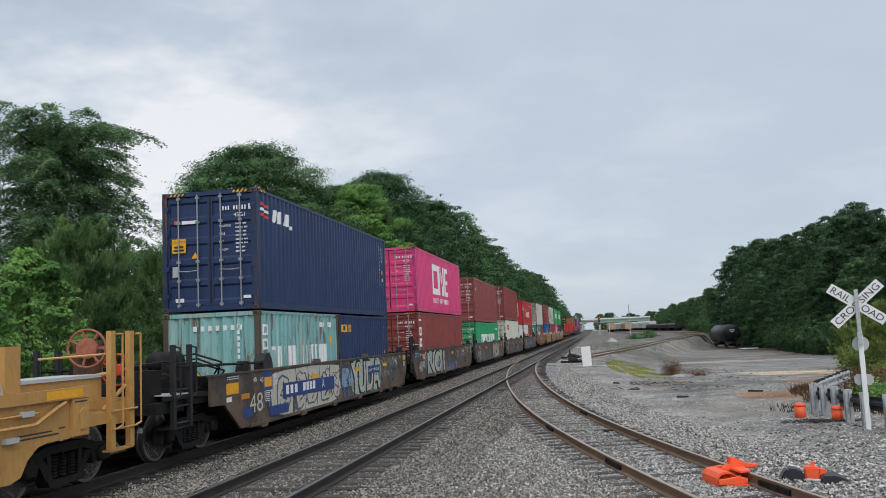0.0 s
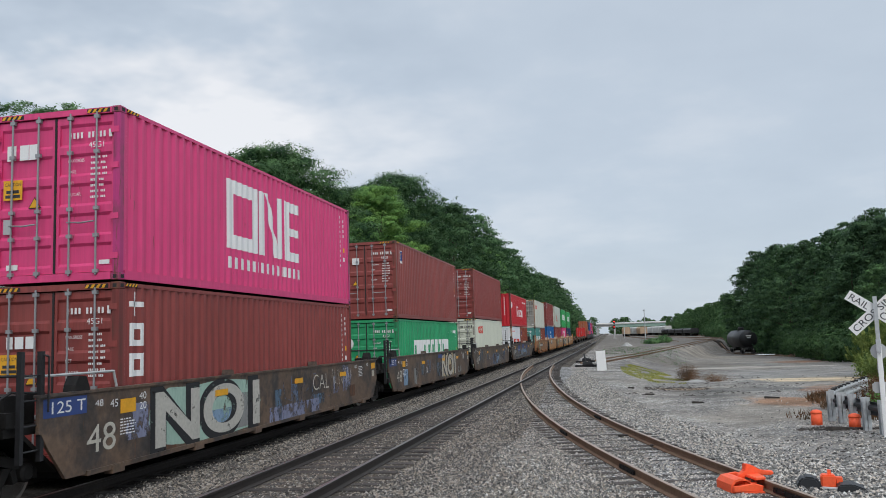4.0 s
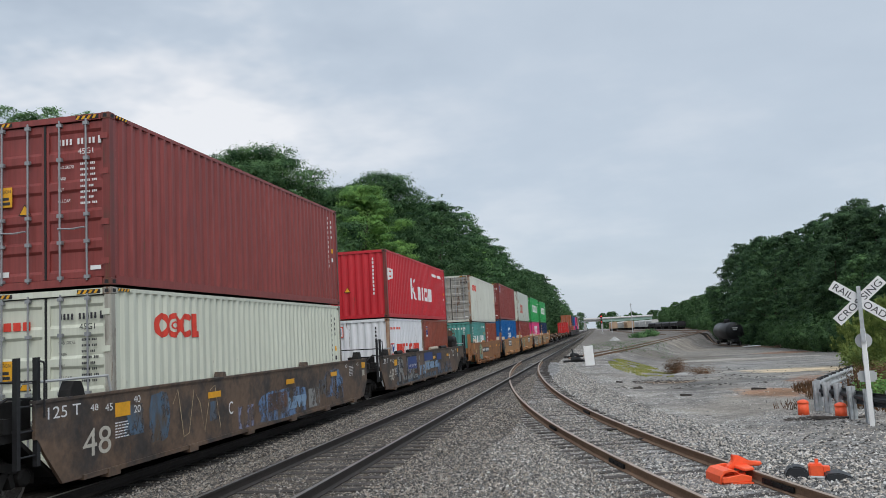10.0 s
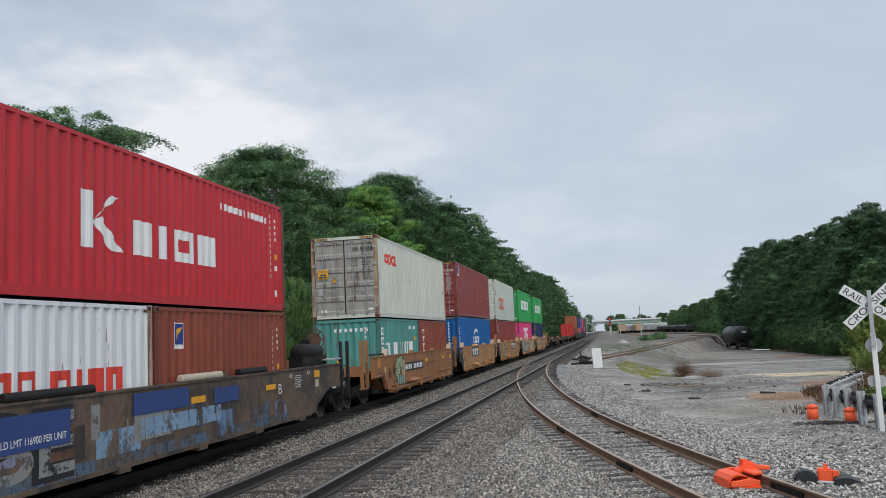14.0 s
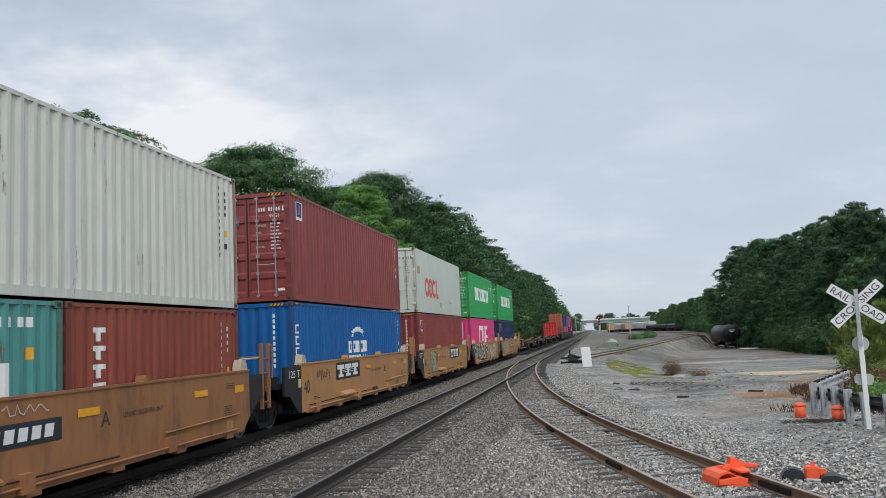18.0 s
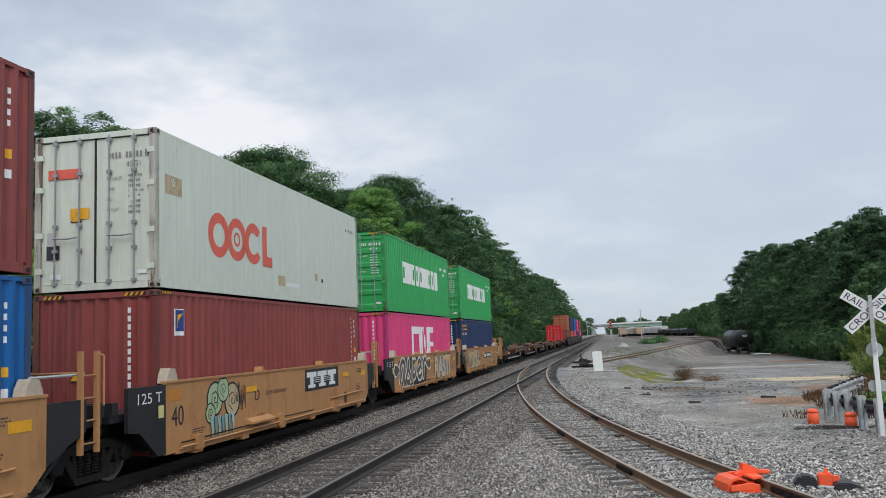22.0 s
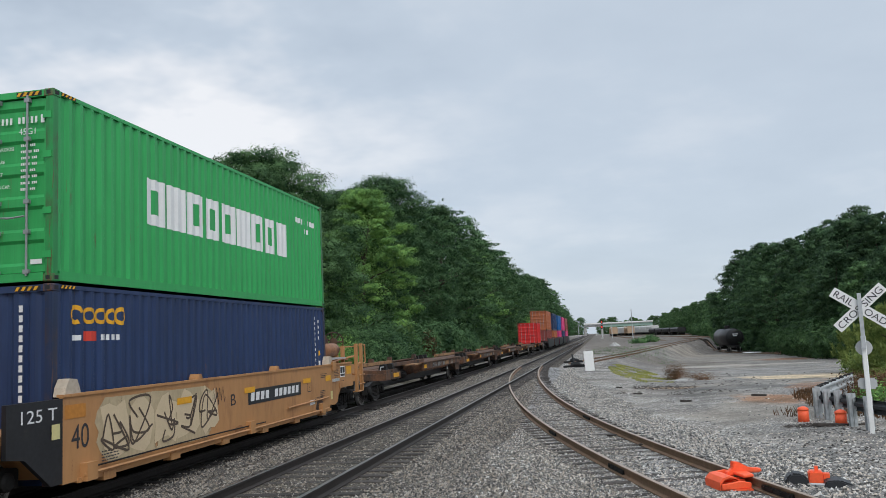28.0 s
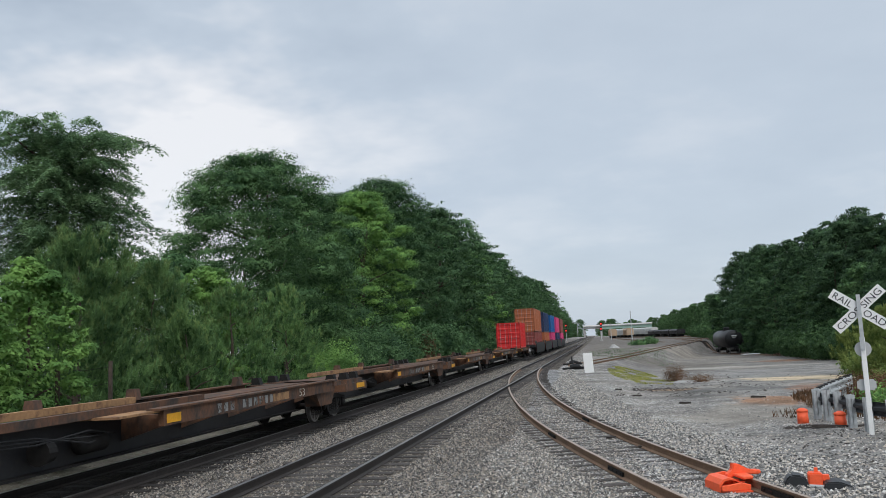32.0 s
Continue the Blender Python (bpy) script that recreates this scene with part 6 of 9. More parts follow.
def bridge():
    b = thing("overpass_bridge", "road bridge with pale green girders over the tracks", "bridge")
    y, z = 505, 5.2
    part("girder", box(bm_new(), 1.5, 30.7, y - 0.4, y + 0.4, z + 0.5, z + 2.1), M["bridge_green"], b, "pale green steel girder")
    part("girder", box(bm_new(), -9, 1.4, y - 0.3, y + 0.3, z + 0.9, z + 1.9), "concrete", b)
    part("deck", box(bm_new(), -9, 31, y - 1.2, y + 9, z + 2.1, z + 2.5), "concrete", b)
    part("parapet", box(bm_new(), -9, 31, y - 1.25, y - 1.0, z + 2.5, z + 3.1), "white", b)
    for x in (-8.4, 1.5, 30.3):
        part("pier", box(bm_new(), x - 0.6, x + 0.6, y - 0.2, y + 7, ground_z(x, y) - 0.5, z + 0.5), "concrete", b)


M["bridge_green"] = mat("pale_green_steel", (0.32, 0.47, 0.4), 0.6, 0, 0.12, 4, 0.5)
bridge()


def signal(x, y, h, heads):
    s = thing("signal_mast", "railway signal mast with black heads showing red", "signal", "signals by the line")
    s.location = (x, y, ground_z(x, y))
    bm = bm_new()
    bar(bm, (0, 0, -0.3), (0, 0, h), 0.11, 10)
    part("mast", bm, "galv", s)
    part("base", box(bm_new(), -0.5, 0.5, -0.5, 0.5, -0.2, 0.5), "concrete", s)
    ladder(s, 0.2, 0.0, 0.5, h, "galv", 0.4, 0.05)
    for z in heads:
        bm = bm_new()
        box(bm, -0.35, 0.35, -0.3, -0.1, z - 0.75, z + 0.75)
        bmesh.ops.bevel(bm, geom=bm.edges[:], offset=0.1, segments=2, affect="EDGES")
        hd = part("head", bm, "panel_black", s)
        bm = bm_new()
        lathe(bm, [(0, 0.2), (0.06, 0.17)], (0, -0.37, z), "y", 16)
        part("red_lens", bm, M["red_glow"], hd, "lit red lens")


def glow(name, color, strength):
    m = bpy.data.materials.new(name)
    m.use_nodes = True
    b = m.node_tree.nodes["Principled BSDF"]
    b.inputs["Emission Color"].default_value = (*color, 1)
    b.inputs["Emission Strength"].default_value = strength
    b.inputs["Base Color"].default_value = (*color, 1)
    return m


M["red_glow"] = glow("lit_red_lens", (1.0, 0.03, 0.02), 3.0)
signal(0.8, 300, 6.6, (6.0, 4.2))
signal(-11.4, 300, 6.6, (6.0, 4.2))


def pole(x, y, h, arm=0.0):
    p = thing("pole", "grey pole in the yard", "pole", "poles in the yard")
    tagged(p, "slender weathered grey pole in the yard")
    p.location = (x, y, ground_z(x, y))
    bm = bm_new()
    bar(bm, (0, 0, -0.5), (0, 0, h), 0.16, 8, 0, 0.1)
    part("shaft", bm, "galv", p)
    bm = bm_new()
    bar(bm, (-0.4 - arm, 0, h - 0.4), (0.4 + arm, 0, h - 0.4), 0.05, 6)
    part("arm", bm, "galv", p)


pole(9.4, 250, 8.9)
pole(4.6, 330, 6.4)
pole(-11.8, 480, 9.0, 1.2)


def heap(name, label, x, y, sx, sy, h, material, seed):
    """A low heap of soil or rubble."""
    bm = bm_new()
    n, rings = 18, 5
    rg = random.Random(seed)
    rows = []
    for k in range(rings + 1):
        f = k / rings
        rows.append([bm.verts.new((sx * (1 - f) * math.cos(2 * math.pi * i / n) * rg.uniform(0.8, 1.15), sy * (1 - f) * math.sin(2 * math.pi * i / n) * rg.uniform(0.8, 1.15),
                                   h * math.sin(f * 1.45) * rg.uniform(0.75, 1.1) - 0.05)) for i in range(n)])
    for a, b in zip(rows, rows[1:]):
        for i in range(n):
            bm.faces.new((a[i], a[(i + 1) % n], b[(i + 1) % n], b[i]))
    o = part(name, bm, material, None)
    o.location = (x, y, ground_z(x, y))
    tagged(o, label, "heap", kind="structure" if name == "trim" else "")
    return o


heap("rubble_heap", "low heap of pale broken concrete and soil", 4.1, 44.0, 1.0, 0.7, 0.16, "concrete", 1)
heap("soil_heap", "low reddish soil heap by the yard track", 25.3, 118, 3.4, 2.0, 0.7, "dirt_red" if "dirt_red" in M else "rust_car", 2)
heap("rubble_heap", "pale gravel heap between the tracks", 2.4, 150, 1.0, 1.6, 0.7, "concrete", 3)


def wire_fence():
    f = thing("wire_fence", "sagging wire fence on dark posts beyond the train", "fence")
    ys = [13.0, 15.1, 17.2, 19.3]
    x = -12.2
    for y in ys:
        bm = bm_new()
        bar(bm, (x, y, ground_z(x, y) - 0.3), (x + 0.03, y, 2.2), 0.06, 8, 0, 0.05)
        part("post", bm, "bark", f)
    for z in (2.05, 1.65, 1.25):
        for a, b in zip(ys, ys[1:]):
            grab(f, [(x, a, z), (x, (a + b) / 2, z - 0.05), (x, b, z)], 0.005, "steel", "wire")


wire_fence()


def wood_scrap(x, y, ln, w, turn):
    o = thing("wood_scrap", "broken dark piece of tie lying in the gravel", "scrap", "scraps in the gravel")
    o.matrix_basis = pose(x, y, max(ground_z(x, y), siding_z(y) - 0.2 if abs(x - siding_x(y)) < 1.6 else -9) + 0.01, 0, 3, turn)
    bm = bm_new()
    prism(bm, [(-ln / 2, -w / 2), (ln * 0.35, -w * 0.45), (ln / 2, -w * 0.1), (ln * 0.4, w / 2), (-ln * 0.42, w * 0.4)], "z", -0.02, 0.05)
    part("plank", bm, "tie", o)


for k, (x, y) in enumerate([(5.38, 21.36), (1.31, 34.08), (0.67, 37.03), (0.89, 19.01), (0.13, 20.88), (2.74, 30.01), (5.28, 30.78), (-0.38, 25.55)]):
    wood_scrap(x, y, (1.2, 0.4, 0.3, 0.5, 0.4, 0.4, 0.5, 0.4)[k], (0.16, 0.14, 0.1)[k % 3], (4, 25, -30, 12, 60, 5, -8, 40)[k])
sheet_x, sheet_y = 21.9, 129.6
o = thing("plastic_sheet", "white plastic sheet on the yard track", "sheet")
o.location = (sheet_x, sheet_y, ground_z(sheet_x, sheet_y) + 0.16)
bm = bm_new()
prism(bm, [(-1.2, -1.3), (0.9, -1.6), (1.3, 0.6), (0.2, 1.5), (-1.4, 0.9)], "z", 0.0, 0.05)
part("sheet", bm, "white", o)

# ---- trees and shrubs ----


def leaves(rng, pts, size, up=0.3, narrow=0.5, face=None):
    """Small pointed leaves at the given points, as verts and faces."""
    n = len(pts)
    d = rng.normal(size=(n, 3)); d[:, 2] = d[:, 2] * 0.7 - 0.15
    d /= np.linalg.norm(d, axis=1)[:, None]
    e = rng.normal(size=(n, 3)); e[:, 2] *= 0.5
    e -= (e * d).sum(1)[:, None] * d
    e /= np.linalg.norm(e, axis=1)[:, None] + 1e-9
    if face is not None:
        # most leaves turn their face to the open side
        nf = face + rng.normal(size=(n, 3)) * 0.5
        nf /= np.linalg.norm(nf, axis=1)[:, None] + 1e-9
        d -= (d * nf).sum(1)[:, None] * nf
        d /= np.linalg.norm(d, axis=1)[:, None] + 1e-9
        e = np.cross(nf, d)
    s = size * rng.uniform(0.6, 1.35, n)[:, None]
    w = s * narrow
    f = np.cross(d, e) * s * 0.18
    v = np.stack([pts - e * w * 0.35, pts + d * s * 0.45 + e * w * 0.75 + f, pts + d * s], 1).reshape(-1, 3)
    idx = np.arange(n * 3).reshape(n, 3)
    return v, idx


def leaf_mesh(name, v, idx, material, parent):
    me = bpy.data.meshes.new(name)
    me.vertices.add(len(v)); me.vertices.foreach_set("co", v.ravel())
    me.loops.add(idx.size); me.loops.foreach_set("vertex_index", idx.ravel())
    me.polygons.add(len(idx))
    me.polygons.foreach_set("loop_start", np.arange(len(idx)) * idx.shape[1])
    me.update(calc_edges=True)
    me.materials.append(M[material])
    o = new(name, me)
    o.parent = parent
    return o


def trunk_part(parent, h, r, rng, limbs, spread, low=0.25):
    bm = bm_new()
    top, p, k = h * 0.82, Vector((0, 0, -0.3)), 7
    spine = [p]
    for i in range(1, k + 1):
        q = Vector((rng.normal() * 0.12, rng.normal() * 0.12, 0)) * (h / 12) + Vector((spine[-1].x, spine[-1].y, -0.3 + (top + 0.3) * i / k))
        spine.append(q)
    for i in range(k):
        bar(bm, spine[i], spine[i + 1], r * (1 - 0.85 * i / k), 8, 0, r * (1 - 0.85 * (i + 1) / k))
    part("trunk", bm, "bark", parent)
    for i in range(limbs):
        u = low + (0.9 - low) * (i + rng.uniform(0, 1)) / limbs
        s = spine[min(k, max(1, int(u * k)))]
        a = rng.uniform(0, 2 * math.pi)
        reach = spread * rng.uniform(0.55, 0.9) * (1.15 - 0.6 * u)
        m = s + Vector((math.cos(a), math.sin(a), 0.55)) * reach * 0.5
        e = m + Vector((math.cos(a + 0.4), math.sin(a + 0.4), 0.35)) * reach * 0.5
        bm = bm_new()
        bar(bm, s, m, r * 0.4 * (1 - 0.5 * u), 6, 0, r * 0.22)
        bar(bm, m, e, r * 0.22, 6, 0, r * 0.07)
        part("limb", bm, "bark", parent)


def leaf_tris(rng, pts, normals, size, narrow=0.55, tumble=0.3):
    """One pointed leaf at each point, its face turned near the given normal."""
    n = len(pts)
    nf = normals + rng.normal(size=(n, 3)) * tumble
    nf /= np.linalg.norm(nf, axis=1)[:, None] + 1e-9
    d = rng.normal(size=(n, 3))
    d -= (d * nf).sum(1)[:, None] * nf
    d /= np.linalg.norm(d, axis=1)[:, None] + 1e-9
    e = np.cross(nf, d)
    s = size * rng.uniform(0.6, 1.35, n)[:, None]
    v = np.stack([pts - e * s * narrow * 0.4, pts + d * s * 0.4 + e * s * narrow * 0.75, pts + d * s], 1).reshape(-1, 3)
    return v, np.arange(n * 3).reshape(n, 3)


def broadleaf(label, h, spread, seed, material, count, size, low=0.12, lobes=34, group="trees along the line", shape=1.0):
    """A crown of many flat leafy clumps in tiers, with dark gaps below and between them."""
    rng = np.random.default_rng(seed)
    t = thing("tree", label, "tree", group)
    trunk_part(t, h, 0.022 * h, rng, 9, spread)
    pads = int(lobes * 4.2)
    cs, rs, outs = [], [], []
    for i in range(pads):
        u = (i + rng.uniform()) / pads
        z = h * (low + (0.95 - low) * u)
        prof = math.sin(math.pi * min(1.0, 0.16 + 0.8 * u ** 0.9)) ** 0.55 * (1 if u < 0.75 else 1 - (u - 0.75) * 0.9)
        a = i * 2.39996 + rng.normal() * 0.5
        bulge = 1 + 0.13 * math.sin(3 * a + seed) + 0.1 * math.sin(5 * a + 7 * u + seed)
        d = spread * prof * bulge * (0.42 + 0.56 * rng.uniform() ** 0.45) * shape
        twig = rng.uniform() < 0.3
        if twig:
            d, z = d * rng.uniform(1.0, 1.22), z + rng.uniform(-0.01, 0.045) * h
        o = np.array([math.cos(a), math.sin(a), 0.0])
        cs.append(o * d + np.array([0, 0, z]))
        outs.append(o)
        rs.append((spread * rng.uniform(0.1, 0.21) + 0.06) * (0.45 if twig else 1))
    cs, rs, outs = np.array(cs), np.array(rs), np.array(outs)
    m = int(count * 0.86)
    w = rs ** 2
    k = rng.choice(pads, m, p=w / w.sum())
    # leaves lie on the upper and outer skin of flat clumps
    d = rng.normal(size=(m, 3)) + outs[k] * 0.3 + np.array([0, 0, 0.9])
    d /= np.linalg.norm(d, axis=1)[:, None]
    rad = rs[k] * (0.72 + 0.45 * rng.uniform(size=m) ** 1.6) * (1 + 0.4 * np.sin(d[:, 0] * 6 + k) * np.sin(d[:, 1] * 6 + 2.0 * k))
    p = cs[k] + d * rad[:, None] * np.array([1.2, 1.2, 0.46])
    nl = d * np.array([1, 1, 1.3]) + np.array([0, 0, 0.25])
    # the shaded inside of the crown
    q = count - m
    u = rng.uniform(size=q)
    a = rng.uniform(0, 2 * math.pi, q)
    prof = np.sin(math.pi * np.minimum(1.0, 0.16 + 0.8 * u ** 0.9)) ** 0.55 * np.where(u < 0.75, 1, 1 - (u - 0.75) * 0.9)
    d = spread * prof * 0.68 * np.sqrt(rng.uniform(size=q))
    inner = np.stack([d * np.cos(a), d * np.sin(a), h * (low + (0.93 - low) * u)], 1)
    pts = np.concatenate([p, inner])
    nrm = np.concatenate([nl, np.stack([np.cos(a), np.sin(a), np.full(q, 0.6)], 1)])
    pts[:, 2] = np.maximum(pts[:, 2], 0.02)
    v, idx = leaf_tris(rng, pts, nrm, size, 0.62, 0.26)
    leaf_mesh("crown", v, idx, material, t)
    return t


def feathery(label, h, spread, seed, material, count, size):
    """A tree with long drooping sprays: leaves in two rows along thin hanging twigs, a narrow waist and a forked, open top."""
    rng = np.random.default_rng(seed)
    t = thing("tree", label, "tree", "trees along the line")
    trunk_part(t, h, 0.2, rng, 10, spread)
    boughs, twigs = 230, 26
    per = max(6, int(count * 0.8) // boughs // twigs)
    starts, ways, ups = [], [], []
    for i in range(boughs):
        u = (i + rng.uniform()) / boughs
        a = i * 2.39996 + rng.normal() * 0.25
        reach = spread * np.interp(u, [0, 0.3, 0.6, 0.78, 0.92, 1.0], [1.0, 1.0, 0.78, 0.68, 0.8, 0.5]) * rng.uniform(0.55, 1.12)
        z0 = h * (0.04 + 0.72 * u)
        lift = reach * (0.1 + 0.7 * max(0.0, u - 0.4))
        o = np.array([math.cos(a), math.sin(a), 0.0])
        sd = np.array([-math.sin(a), math.cos(a), 0.0])
        for k in range(twigs):
            f = 0.25 + 0.75 * (k + rng.uniform()) / twigs
            s = (-1) ** k * rng.uniform(0.3, 1.0)
            sag = math.sin(f * 2.3)
            starts.append(o * reach * f + np.array([0, 0, z0 + lift * sag]))
            w = o * rng.uniform(0.5, 1.0) + sd * s * (1.1 - 0.6 * f) + np.array([0, 0, rng.uniform(-0.5, 0.25)])
            ways.append(w / np.linalg.norm(w) * rng.uniform(0.35, 0.85) * (1.2 - 0.45 * f) * spread / 3.9)
    starts, ways = np.repeat(np.array(starts), per, 0), np.repeat(np.array(ways), per, 0)
    n = len(starts)
    g = np.tile((np.arange(per) + 0.5) / per, n // per)[:, None]
    pts = starts + ways * g
    pts[:, 2] -= (0.45 * g[:, 0] ** 2) * np.linalg.norm(ways, axis=1)
    pts += rng.normal(size=(n, 3)) * 0.03
    nrm = np.tile(np.array([[0.0, 0.0, 1.0]]), (n, 1)) + ways * 0.3
    # the denser heart of the crown
    q = int(count * 0.2)
    z = rng.uniform(0.06, 0.8, q)
    a, r = rng.uniform(0, 2 * math.pi, q), 0.5 * spread * np.sqrt(rng.uniform(size=q)) * np.interp(z, [0, 0.4, 0.7, 0.8], [1.2, 1.05, 0.7, 0.35])
    pts = np.concatenate([pts, np.stack([r * np.cos(a), r * np.sin(a), z * h], 1)])
    nrm = np.concatenate([nrm, np.stack([0.6 * np.cos(a), 0.6 * np.sin(a), np.ones(q)], 1)])
    v, idx = leaf_tris(rng, pts, nrm, size, 0.42, 0.35)
    leaf_mesh("crown", v, idx, material, t)
    return t


def pine(label, h, spread, seed, count, material="pine", needle=0.15, group="young pines beside the line", width=0.085):
    """A young pine: whorled branches that end in upright candles, each a dense brush of needles with a paler tip."""
    rng = np.random.default_rng(seed)
    t = thing("pine_tree", label, "pine", group)
    trunk_part(t, h, 0.02 * h + 0.03, rng, 6, spread * 0.8, 0.1)
    boughs = int(h * 15)
    each = 40
    per = max(1, int(count * 1.45) // each // boughs)
    shoots, ways, young = [], [], []
    for i in range(boughs):
        u = ((i + rng.uniform()) / boughs) ** 0.8
        a = i * 2.39996 + rng.normal() * 0.4
        reach = spread * (1.02 - u ** 1.6) ** 0.6 * rng.uniform(0.55, 1.1) + 0.08
        z0 = h * (0.02 + 0.9 * u)
        for k in range(per):
            f = 0.35 + 0.65 * rng.uniform() ** 0.6
            s = rng.normal() * 0.15 * reach
            x, z = reach * f, z0 + reach * (0.02 + 0.36 * f * f * (0.5 + 0.5 * u)) + rng.normal() * 0.06
            shoots.append((x * math.cos(a) - s * math.sin(a), x * math.sin(a) + s * math.cos(a), z))
            tilt = 0.55 * (1 - 0.7 * u)
            ways.append((tilt * math.cos(a) + rng.normal() * 0.14, tilt * math.sin(a) + rng.normal() * 0.14, 1.0))
            young.append(f > 0.72 and rng.uniform() < 0.25 + 0.5 * u)
    m = len(shoots)
    ways = np.array(ways)
    ways *= (rng.uniform(0.22, 0.5, m) * (0.6 + 0.4 * min(1.0, h / 5)) / np.linalg.norm(ways, axis=1))[:, None]
    base, wn, g = np.repeat(np.array(shoots), each, 0), np.repeat(ways, each, 0), rng.uniform(0, 1, (m * each, 1))
    young = np.repeat(np.array(young), each)
    base = base + wn * g
    wu = wn / np.linalg.norm(wn, axis=1)[:, None]
    d = wu * 0.8 + rng.normal(size=base.shape) * 0.42
    d /= np.linalg.norm(d, axis=1)[:, None]
    e = np.cross(d, rng.normal(size=base.shape))
    e /= np.linalg.norm(e, axis=1)[:, None] + 1e-9
    ln = needle * rng.uniform(0.7, 1.2, len(base))[:, None] * (1.15 - 0.45 * g)
    v = np.stack([base - e * width * ln, base + e * width * ln, base + d * ln], 1)
    tip = young & (g[:, 0] > 0.55)
    for name, pick, mm in (("needles", ~tip, material), ("pale_growth", tip, material + "_tip")):
        if pick.any():
            w = v[pick].reshape(-1, 3)
            leaf_mesh(name, w, np.arange(len(w)).reshape(-1, 3), mm, t)
    return t


def shrub(label, h, spread, seed, material, count, size, group="shrubs beside the line", name="shrub"):
    rng = np.random.default_rng(seed)
    t = thing(name, label, "shrub", group)
    for i in range(5):
        a = rng.uniform(0, 2 * math.pi)
        bm = bm_new()
        bar(bm, (0, 0, -0.1), (spread * 0.5 * math.cos(a), spread * 0.5 * math.sin(a), h * 0.7), 0.03, 5, 0, 0.01)
        part("stem", bm, "bark", t)
    n = count // 10
    d = rng.normal(size=(n, 3)); d /= np.linalg.norm(d, axis=1)[:, None]
    r = (0.45 + 0.6 * rng.uniform(size=(n, 1)) ** 0.6) * (1 + 0.25 * np.sin(3 * d[:, :1] * 2 + seed) * np.cos(4 * d[:, 1:2] + seed))
    c = d * r * np.array([spread, spread, h * 0.5]) + np.array([0, 0, h * 0.5])
    pts = np.repeat(c, 10, 0) + rng.normal(size=(n * 10, 3)) * 0.12
    pts[:, 2] = np.abs(pts[:, 2])
    v, idx = leaves(rng, pts, size, face=np.repeat(d + np.array([0, 0, 0.6]), 10, 0))
    leaf_mesh("foliage", v, idx, material, t)
    return t


def set_at(t, x, y, turn=0, scale=1.0):
    t.matrix_basis = pose(x, y, ground_z(x, y) - 0.05, 0, 0, turn) @ Matrix.Scale(scale, 4)
    return t


def again(t, x, y, turn, scale):
    return copy_thing(t, pose(x, y, ground_z(x, y) - 0.05, 0, 0, turn) @ Matrix.Scale(scale, 4))


# beyond the train, from the near end
set_at(feathery("tall grey-green tree with drooping feathery sprays", 12.7, 4.1, 3, "cedar", 240000, 0.12), -18, 25.7)
set_at(feathery("grey-green tree with drooping branches", 7.6, 2.8, 4, "cedar", 90000, 0.11), -20.5, 21.5)
set_at(pine("bushy young pine with upright shoots", 6.0, 2.5, 5, 62000), -14.2, 21.0)
set_at(pine("young pine among the shrubs", 5.4, 2.2, 6, 30000), -15.5, 22.6)
set_at(broadleaf("slender sapling with bright green leaves", 4.8, 1.05, 7, "bright", 22000, 0.1, 0.05, 22), -12.4, 16.6)
set_at(broadleaf("slender sapling with bright green leaves", 3.6, 1.0, 17, "bright", 16000, 0.1, 0.03, 18), -12.3, 14.9)
set_at(pine("dark young pine beside the line", 5.4, 1.7, 8, 26000), -14.2, 25.3)
set_at(broadleaf("small tree with pale green leaves", 5.9, 1.5, 9, "bright", 26000, 0.11, 0.05, 24), -14.8, 30.0)
set_at(pine("young pine with pale shoot tips", 4.7, 1.9, 10, 28000), -13.3, 29.0)
set_at(pine("young pine with pale shoot tips", 5.1, 1.9, 11, 28000), -13.5, 34.6)
set_at(pine("low young pine beside the line", 3.6, 1.7, 12, 18000), -12.8, 24.4)
oak1 = set_at(broadleaf("broad oak with dark green crown", 13.5, 5.3, 13, "oak", 230000, 0.12, 0.03, 84), -18.2, 43.0)
set_at(broadleaf("dark green tree behind the pines", 6.6, 2.6, 23, "oak", 36000, 0.13, 0.06, 36), -17.5, 32.0)
ash1 = set_at(broadleaf("tall tree with light green leaves", 14.2, 3.4, 14, "bright", 80000, 0.15, 0.08, 46), -16.6, 59.0)
oak2 = set_at(broadleaf("tall oak with dense dark crown", 18.0, 6.2, 15, "wood_leaf", 130000, 0.18, 0.03, 90), -19.2, 75.0)
oak3 = set_at(broadleaf("tall dark tree of the wood's edge", 14.6, 5.0, 16, "wood_leaf", 80000, 0.17, 0.05, 56), -19.5, 61.0)
set_at(shrub("leafy shrub in front of the wood", 3.0, 1.9, 20, "oak", 15000, 0.12), -13.2, 43.0)
set_at(shrub("yellow-green shrub in front of the wood", 2.6, 1.7, 21, "bright", 14000, 0.11), -13.0, 39.0)
bush = set_at(shrub("leafy shrub in front of the wood", 3.2, 2.1, 22, "wood_leaf", 9000, 0.19), -13.2, 49.0)
set_at(shrub("dead reddish-brown shrub by the wood", 2.9, 0.8, 24, "dry", 2600, 0.13), -13.0, 62.5)
set_at(pine("small pine at the wood's edge", 3.4, 1.5, 25, 12000), -13.0, 55.5)
rnd = random.Random(5)
for k in range(16):
    y = 54 + k * 7.5
    again(bush, -13.6 - rnd.uniform(0, 1.6), y, rnd.uniform(0, 360), rnd.uniform(0.75, 1.25))
far_tree = broadleaf("tall tree of the wood beside the line", 18.8, 5.6, 31, "wood_leaf", 30000, 0.31, 0.03, 54)
